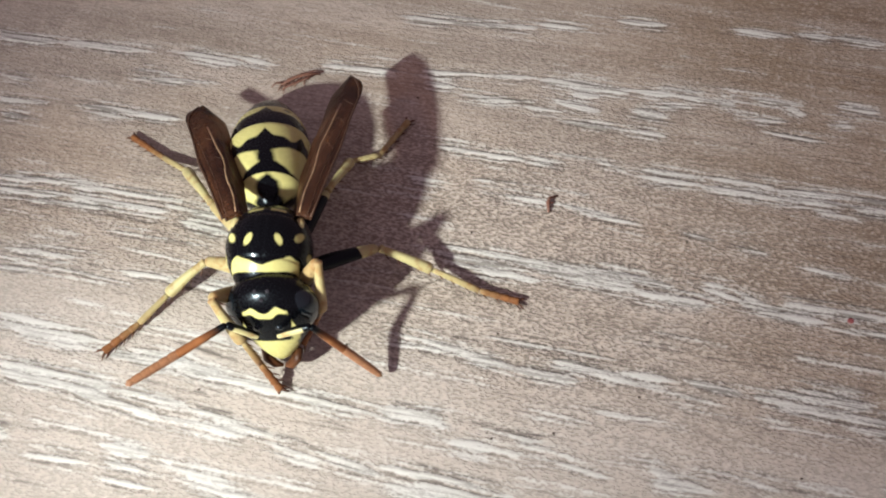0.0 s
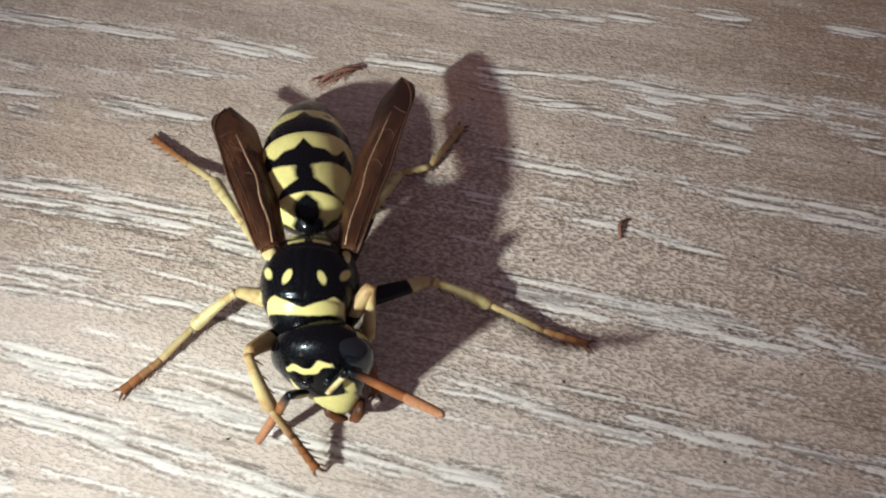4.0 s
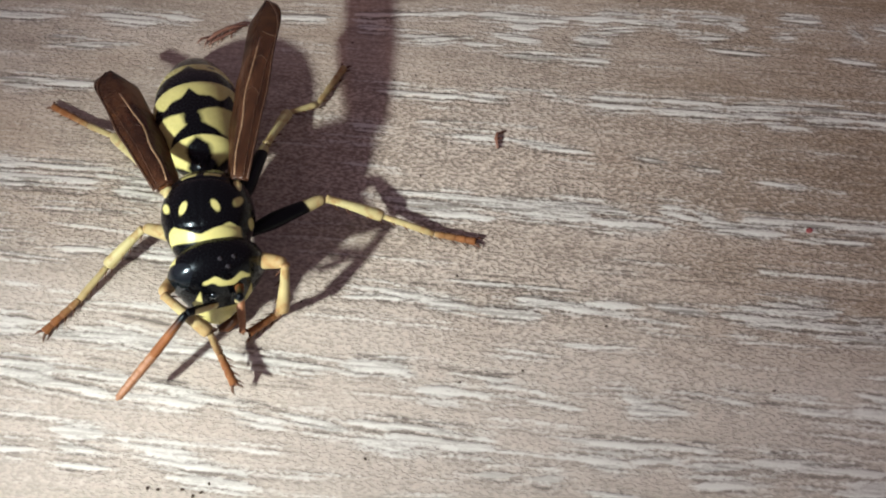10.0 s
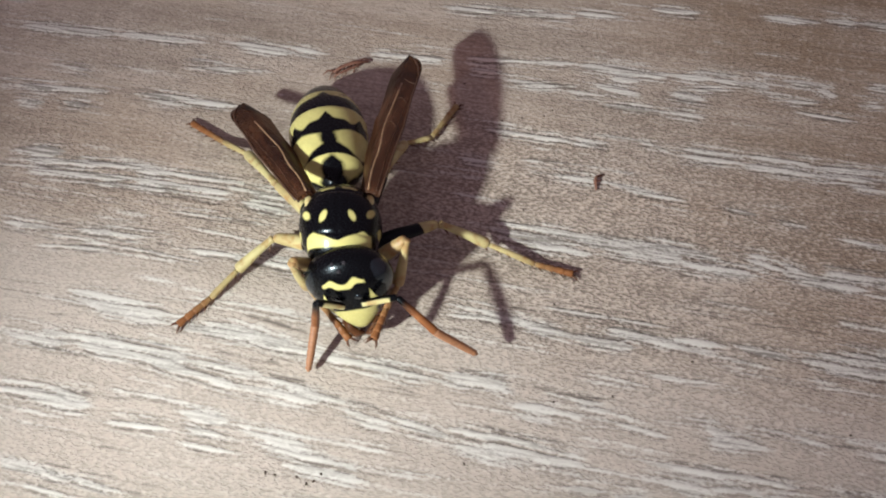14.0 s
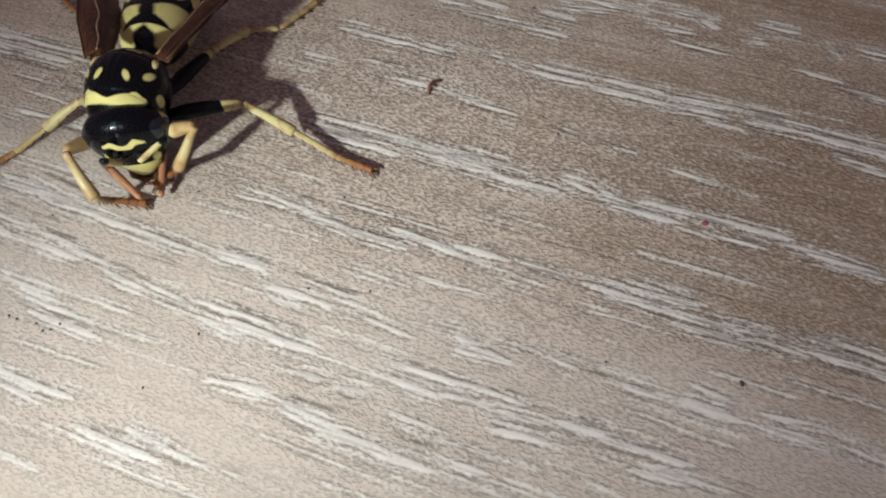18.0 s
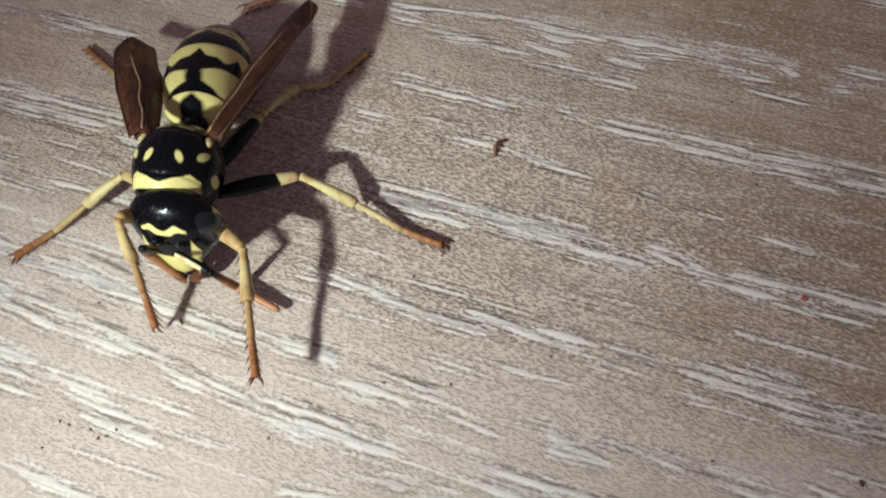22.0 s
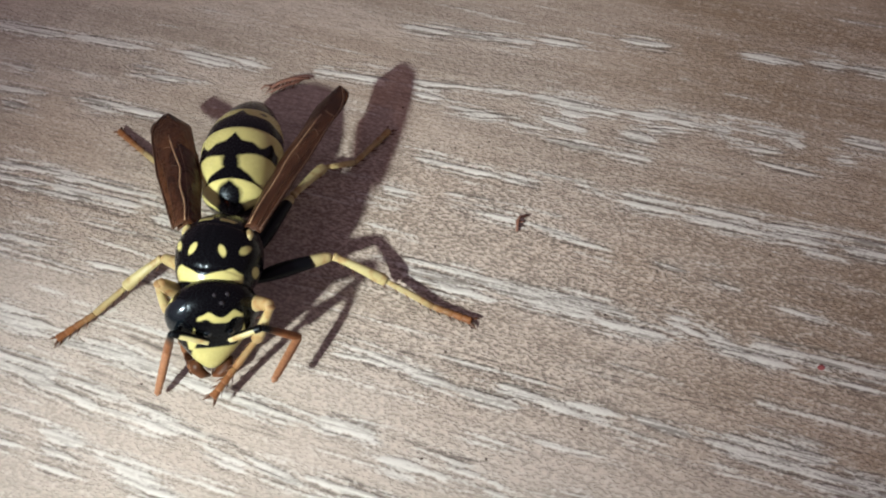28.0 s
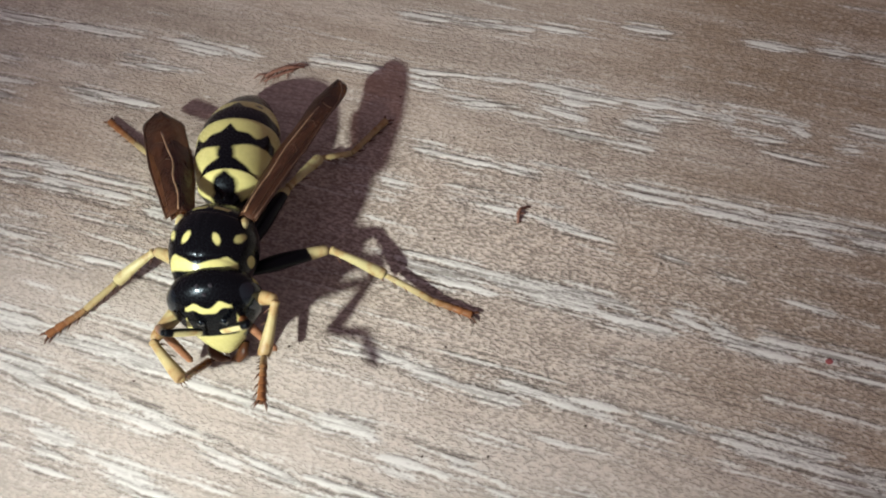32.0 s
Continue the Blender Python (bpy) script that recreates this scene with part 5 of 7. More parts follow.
LEFT_ANTENNA = [  # seconds, then the joints from root to tip
    (0, -0.08, -3.76, 3.06, -1.12, -3.83, 4.14, -2.99, -4.87, 3.67, -4.65, -6.29, 3.92),
    (0.5, 0.14, -3.68, 3.14, -0.74, -4.18, 4.25, -2.26, -4.99, 2.90, -3.83, -6.28, 2.05),
    (1, 0.29, -3.77, 3.12, -0.53, -4.65, 4.01, -1.66, -5.09, 2.19, -2.92, -6.09, 0.68),
    (1.5, 0.00, -3.70, 3.26, -0.55, -4.03, 4.61, -0.91, -3.10, 2.66, -1.35, -4.32, 0.88),
    (2, 0.30, -3.78, 3.40, -0.33, -4.61, 4.48, -1.22, -4.96, 2.51, -2.25, -5.91, 0.81),
    (2.5, 0.28, -3.42, 3.21, 0.06, -4.03, 4.56, -0.55, -4.68, 2.56, -1.17, -5.98, 0.90),
    (3, 1.20, -3.76, 3.02, 0.76, -4.80, 4.00, 0.32, -4.45, 1.88, -0.08, -6.02, 0.40),
    (3.5, 0.93, -3.52, 3.10, 0.25, -4.85, 3.13, -0.37, -3.59, 1.45, 0.54, -5.36, 0.53),
    (4, 0.28, -3.94, 3.02, -0.10, -4.54, 4.34, -0.76, -4.33, 2.26, -1.77, -4.96, 0.41),
    (4.5, 0.97, -3.36, 3.14, 0.13, -3.81, 4.30, -0.11, -2.85, 2.35, -1.61, -3.53, 0.89),
    (6.5, -0.27, -3.60, 3.50, -0.26, -4.11, 4.91, -1.61, -5.47, 3.85, -2.89, -7.17, 3.30),
    (7, 0.41, -3.90, 3.54, -0.47, -4.55, 4.56, -1.50, -5.57, 2.92, -2.54, -7.04, 1.65),
    (8, 0.17, -3.74, 2.79, -1.11, -3.63, 3.57, -1.48, -3.02, 1.50, -0.47, -4.94, 1.87),
    (8.5, 0.71, -3.37, 2.85, -0.56, -3.28, 3.64, -0.67, -2.13, 1.78, -2.28, -3.33, 0.88),
    (9, -0.11, -3.82, 2.91, -1.30, -3.47, 3.76, -2.08, -2.41, 2.01, -0.87, -3.18, 0.35),
    (9.5, 0.14, -3.89, 2.98, -1.12, -3.79, 3.79, -2.76, -3.94, 2.35, -4.63, -4.62, 1.41),
    (10, 0.28, -3.95, 2.92, -0.62, -4.72, 3.84, -2.11, -5.61, 2.50, -3.65, -6.89, 1.61),
    (10.5, 0.31, -4.49, 3.13, -0.46, -5.07, 4.28, -1.77, -5.38, 2.55, -3.23, -6.16, 1.11),
    (11, 0.73, -4.05, 3.33, -0.04, -5.31, 3.58, -0.69, -4.78, 1.56, -1.55, -6.41, 0.36),
    (11.5, 1.19, -4.13, 3.27, 0.22, -5.19, 3.69, -0.24, -4.28, 1.75, -0.75, -5.93, 0.38),
    (12, 1.15, -3.93, 3.21, 0.68, -5.19, 3.87, 0.31, -4.32, 1.89, -0.14, -5.88, 0.40),
    (12.5, 1.10, -3.51, 3.14, 0.53, -4.06, 4.42, 0.61, -3.85, 2.24, 1.19, -4.91, 0.40),
    (13, 0.27, -3.77, 2.90, -1.09, -3.80, 3.54, -1.43, -3.65, 1.38, -1.52, -5.60, 0.36),
    (15.5, 0.74, -3.82, 3.20, 0.78, -4.68, 4.43, 0.09, -4.50, 2.36, -0.78, -5.05, 0.42),
    (16, 1.12, -3.57, 3.22, 1.04, -5.04, 3.52, 0.48, -3.69, 1.89, 0.15, -5.08, 0.22),
    (16.5, 0.82, -2.99, 3.37, -0.23, -4.02, 3.68, -0.58, -3.49, 1.58, 0.73, -4.85, 0.44),
    (17, -0.34, -3.78, 3.49, -0.73, -5.06, 4.17, -0.94, -4.31, 2.12, 0.12, -4.36, 0.20),
    (17.5, -0.53, -3.24, 2.99, -0.36, -4.08, 4.22, -1.54, -3.47, 2.48, -2.68, -4.34, 0.82),
    (18, 0.55, -3.32, 2.49, 0.53, -4.17, 3.73, -0.26, -3.12, 1.98, 1.52, -4.29, 1.44),
    (18.5, 0.07, -2.99, 2.86, -1.08, -3.55, 3.64, -2.17, -2.35, 2.17, -1.59, -3.45, 0.36),
    (19, 0.29, -3.68, 3.20, -0.91, -4.18, 3.96, -1.90, -3.17, 2.29, -1.60, -2.96, 0.12),
    (19.5, -0.70, -3.80, 3.22, -0.94, -4.40, 4.58, -1.62, -3.62, 2.65, -1.67, -3.34, 0.47),
    (20, -0.36, -3.80, 3.23, -1.46, -4.01, 4.23, -2.10, -3.21, 2.30, -1.54, -3.17, 0.17),
    (20.5, -0.35, -3.91, 3.53, -1.11, -4.30, 4.76, -2.16, -4.09, 2.85, -3.07, -4.60, 0.91),
    (21, 0.34, -3.80, 3.77, -0.06, -4.65, 4.94, -1.03, -4.43, 2.99, -1.88, -4.91, 1.02),
    (21.5, 0.41, -3.72, 3.41, 0.42, -4.72, 4.53, -0.49, -4.19, 2.61, -1.27, -4.48, 0.57),
    (22, 0.04, -3.65, 2.92, 0.13, -4.38, 4.23, -0.50, -3.48, 2.33, 0.56, -3.58, 0.41),
    (22.5, 0.15, -3.08, 3.01, -0.21, -4.13, 4.01, -1.20, -3.01, 2.41, -0.47, -3.54, 0.41),
    (23, -0.55, -3.88, 3.09, -1.49, -3.53, 4.21, -2.25, -2.68, 2.34, -1.95, -2.87, 0.17),
    (23.5, -0.92, -3.26, 3.22, -2.04, -4.07, 3.80, -2.98, -3.06, 2.10, -3.73, -4.21, 0.38),
    (24, 0.07, -3.72, 3.26, -1.05, -4.55, 3.81, -1.96, -3.65, 2.03, -2.80, -4.83, 0.38),
    (24.5, -0.35, -4.04, 3.00, -0.30, -5.11, 4.05, -1.25, -4.45, 2.19, -2.52, -4.69, 0.41),
    (25, 0.71, -4.23, 2.71, 0.50, -5.58, 3.33, -0.70, -4.34, 1.98, 0.54, -5.27, 0.41),
    (25.5, 0.69, -3.45, 2.80, -0.47, -4.28, 3.28, -0.69, -3.93, 1.13, 0.70, -5.41, 0.27),
    (27.5, 1.15, -3.40, 3.14, 0.23, -4.57, 3.34, -1.59, -3.90, 2.33, -0.06, -3.41, 0.83),
    (28, 0.64, -4.08, 3.22, -0.60, -4.25, 4.05, -1.43, -4.03, 2.03, -2.02, -5.30, 0.34),
    (28.5, 0.70, -3.97, 3.38, -0.26, -5.07, 3.69, -0.88, -4.32, 1.73, 0.50, -5.30, 0.33),
    (29, 0.11, -3.81, 3.41, -0.95, -4.49, 4.23, -0.39, -4.72, 2.13, 0.60, -5.34, 0.26),
    (29.5, -0.24, -4.10, 3.57, 0.16, -4.93, 4.75, -1.00, -4.51, 2.94, -2.50, -4.72, 1.34),
    (30, 0.29, -3.87, 3.53, -0.84, -3.80, 4.51, -1.73, -3.97, 2.52, -2.55, -4.77, 0.64),
    (30.5, -0.48, -3.64, 3.40, -0.81, -4.61, 4.50, -1.61, -4.10, 2.52, -2.07, -5.07, 0.60),
    (31, 0.37, -3.87, 3.18, 0.23, -5.19, 3.88, -0.56, -4.32, 2.03, 0.56, -4.80, 0.20),
    (31.5, 0.01, -3.78, 3.13, -0.56, -4.90, 3.95, -1.31, -4.22, 2.01, -1.13, -5.70, 0.39),
    (32, 0.47, -3.75, 3.09, -0.61, -4.35, 3.95, -1.61, -3.31, 2.30, -0.63, -3.79, 0.39),
]
RIGHT_ANTENNA = [  # seconds, then the joints from root to tip
    (0, 0.77, -3.80, 3.17, 2.14, -3.73, 3.79, 3.27, -3.77, 1.91, 4.80, -4.30, 0.42),
    (0.5, 0.97, -3.54, 3.05, 2.39, -3.26, 3.44, 3.98, -3.27, 1.93, 6.01, -4.10, 1.76),
    (1, 1.04, -3.44, 2.86, 2.52, -3.59, 3.02, 3.40, -3.18, 1.06, 5.32, -4.25, 1.12),
    (1.5, 0.73, -3.38, 2.98, 2.05, -2.92, 3.54, 2.16, -2.16, 1.49, 3.90, -3.06, 0.48),
    (2, 1.03, -3.46, 3.10, 2.42, -3.13, 3.55, 1.87, -2.04, 1.73, 3.79, -2.51, 0.76),
    (2.5, 0.99, -3.02, 2.98, 2.35, -2.62, 3.49, 1.84, -1.22, 1.89, 2.96, -2.61, 0.59),
    (3, 1.89, -3.27, 2.87, 2.82, -2.41, 3.65, 2.31, -2.17, 1.53, 1.50, -3.85, 0.37),
    (3.5, 1.75, -3.28, 3.17, 2.94, -2.98, 4.02, 2.72, -2.00, 2.07, 4.11, -2.78, 0.56),
    (4, 1.07, -3.99, 3.33, 1.85, -3.67, 4.57, 3.86, -4.46, 4.19, 5.13, -5.58, 5.60),
    (4.5, 1.79, -3.33, 3.35, 2.42, -3.54, 4.70, 3.64, -3.35, 2.89, 5.18, -3.39, 1.32),
    (6.5, 0.50, -3.38, 3.24, 1.51, -3.56, 4.33, 1.88, -2.86, 2.29, 3.86, -3.23, 1.40),
    (7, 1.14, -3.63, 3.17, 2.37, -3.01, 3.76, 1.96, -1.34, 2.40, 2.18, -2.88, 0.85),
    (8, 0.99, -3.84, 3.03, 2.45, -4.01, 3.29, 3.60, -4.10, 1.43, 5.38, -4.81, 0.34),
    (8.5, 1.53, -3.50, 3.09, 2.68, -3.98, 3.92, 2.31, -2.78, 2.12, 3.07, -4.45, 0.91),
    (9, 0.69, -3.98, 3.16, 2.17, -3.96, 3.42, 1.79, -2.96, 1.51, 2.92, -4.84, 1.64),
    (9.5, 0.99, -3.84, 2.96, 2.00, -4.65, 3.71, 1.21, -3.21, 2.26, 2.43, -4.72, 1.22),
    (10, 1.04, -3.70, 2.64, 1.38, -4.31, 3.97, 1.05, -2.77, 2.45, 0.92, -4.33, 0.89),
    (10.5, 1.02, -4.16, 2.80, 2.12, -3.71, 3.71, 1.90, -2.22, 2.12, 1.47, -3.88, 0.74),
    (11, 1.38, -3.67, 2.94, 2.85, -3.58, 3.21, 2.49, -3.21, 1.08, 2.27, -5.26, 0.34),
    (11.5, 1.87, -3.73, 2.95, 2.94, -4.03, 3.96, 2.64, -3.36, 1.90, 2.44, -4.97, 0.40),
    (12, 1.83, -3.49, 2.96, 3.30, -3.41, 3.27, 2.98, -2.96, 1.15, 2.57, -4.99, 0.42),
    (12.5, 1.92, -3.31, 3.15, 2.99, -4.03, 3.91, 3.39, -3.37, 1.86, 4.97, -4.18, 0.56),
    (13, 1.08, -3.85, 3.16, 2.52, -3.87, 3.20, 3.87, -5.57, 3.45, 5.25, -6.90, 2.45),
    (15.5, 1.53, -3.53, 3.11, 2.86, -3.10, 3.67, 3.25, -1.99, 1.82, 5.21, -1.68, 0.87),
    (16, 1.88, -3.21, 3.07, 3.20, -2.71, 3.58, 4.51, -1.95, 2.00, 5.89, -1.22, 0.45),
    (16.5, 1.66, -2.84, 3.27, 2.39, -2.97, 4.57, 4.54, -3.37, 4.40, 6.28, -4.39, 5.28),
    (17, 0.51, -3.83, 3.45, 1.56, -4.83, 3.05, 0.35, -3.33, 2.01, 1.19, -4.50, 0.35),
    (17.5, 0.32, -3.16, 2.98, 1.77, -3.26, 3.36, 0.90, -1.67, 2.13, 0.73, -3.36, 0.73),
    (18, 1.37, -3.11, 2.53, 2.36, -2.12, 3.08, 1.50, -1.38, 1.20, 1.80, -3.41, 0.40),
    (18.5, 0.91, -2.84, 2.95, 1.32, -2.57, 4.37, 3.17, -3.30, 3.46, 4.88, -4.57, 4.00),
    (19, 1.12, -3.58, 3.37, 1.66, -3.46, 4.76, 3.65, -4.31, 4.43, 5.46, -5.43, 4.99),
    (19.5, 0.15, -3.71, 3.26, 1.59, -4.00, 3.56, 0.38, -2.51, 2.51, 1.28, -3.78, 0.97),
    (20, 0.50, -3.72, 3.15, 1.92, -3.26, 3.13, 1.06, -2.17, 1.44, 3.06, -2.87, 0.87),
    (20.5, 0.43, -3.69, 3.29, 1.73, -2.96, 3.47, 0.89, -1.88, 1.76, 2.30, -2.47, 0.18),
    (21, 1.00, -3.47, 3.35, 2.26, -2.72, 3.67, 1.53, -1.78, 1.83, 2.19, -3.26, 0.35),
    (21.5, 1.23, -3.56, 3.21, 2.33, -2.66, 3.68, 2.35, -0.92, 2.35, 0.71, -2.02, 1.37),
    (22, 0.90, -3.70, 2.94, 2.27, -4.16, 2.54, 2.72, -3.60, 0.47, 4.73, -4.49, 0.40),
    (22.5, 1.01, -3.15, 3.04, 2.12, -3.64, 3.92, 2.55, -3.28, 1.80, 4.38, -4.49, 1.68),
    (23, 0.31, -3.96, 3.14, 1.55, -4.44, 3.83, 0.78, -3.44, 2.04, 2.15, -3.96, 0.40),
    (23.5, -0.08, -3.11, 3.09, 1.10, -4.03, 3.24, 0.40, -2.83, 1.54, -0.36, -4.40, 0.20),
    (24, 0.79, -3.35, 2.98, 2.34, -4.00, 3.20, 1.75, -4.02, 1.05, 2.01, -6.16, 0.65),
    (24.5, 0.44, -3.74, 2.87, 1.85, -4.18, 3.14, 1.22, -2.90, 1.48, 0.99, -4.67, 0.19),
    (25, 1.53, -3.99, 2.74, 2.43, -3.03, 3.45, 3.81, -1.90, 2.18, 5.57, -0.94, 1.27),
    (25.5, 1.50, -3.20, 2.78, 2.66, -2.70, 3.59, 4.55, -3.66, 4.15, 5.92, -4.77, 5.46),
    (27.5, 1.88, -3.07, 2.87, 2.57, -2.81, 4.17, 2.08, -1.28, 2.69, 1.52, -2.61, 1.03),
    (28, 1.34, -3.73, 2.89, 2.73, -3.35, 3.40, 3.77, -2.72, 1.60, 3.04, -4.87, 1.40),
    (28.5, 1.54, -3.79, 3.28, 2.51, -2.84, 3.90, 3.83, -4.30, 4.87, 5.21, -5.79, 5.71),
    (29, 0.95, -3.82, 3.57, 1.49, -3.09, 4.76, 3.52, -3.89, 4.56, 5.44, -4.88, 4.95),
    (29.5, 0.57, -3.94, 3.39, 2.03, -4.28, 3.49, 3.00, -4.20, 1.53, 4.81, -5.34, 2.05),
    (30, 0.91, -3.54, 3.05, 2.17, -3.79, 3.84, 1.05, -2.70, 2.30, 2.69, -3.04, 0.88),
    (30.5, 0.28, -3.35, 3.17, 1.62, -3.69, 3.75, 1.52, -2.76, 1.77, 3.34, -2.43, 0.57),
    (31, 1.21, -3.67, 3.22, 2.48, -2.98, 3.62, 2.40, -2.23, 1.56, 4.24, -2.98, 0.62),
    (31.5, 0.85, -3.63, 3.17, 2.18, -4.25, 3.44, 2.38, -3.82, 1.30, 4.19, -5.06, 1.47),
    (32, 1.31, -3.63, 3.13, 2.55, -3.74, 3.97, 1.55, -2.56, 2.42, 2.98, -3.24, 0.90),
]
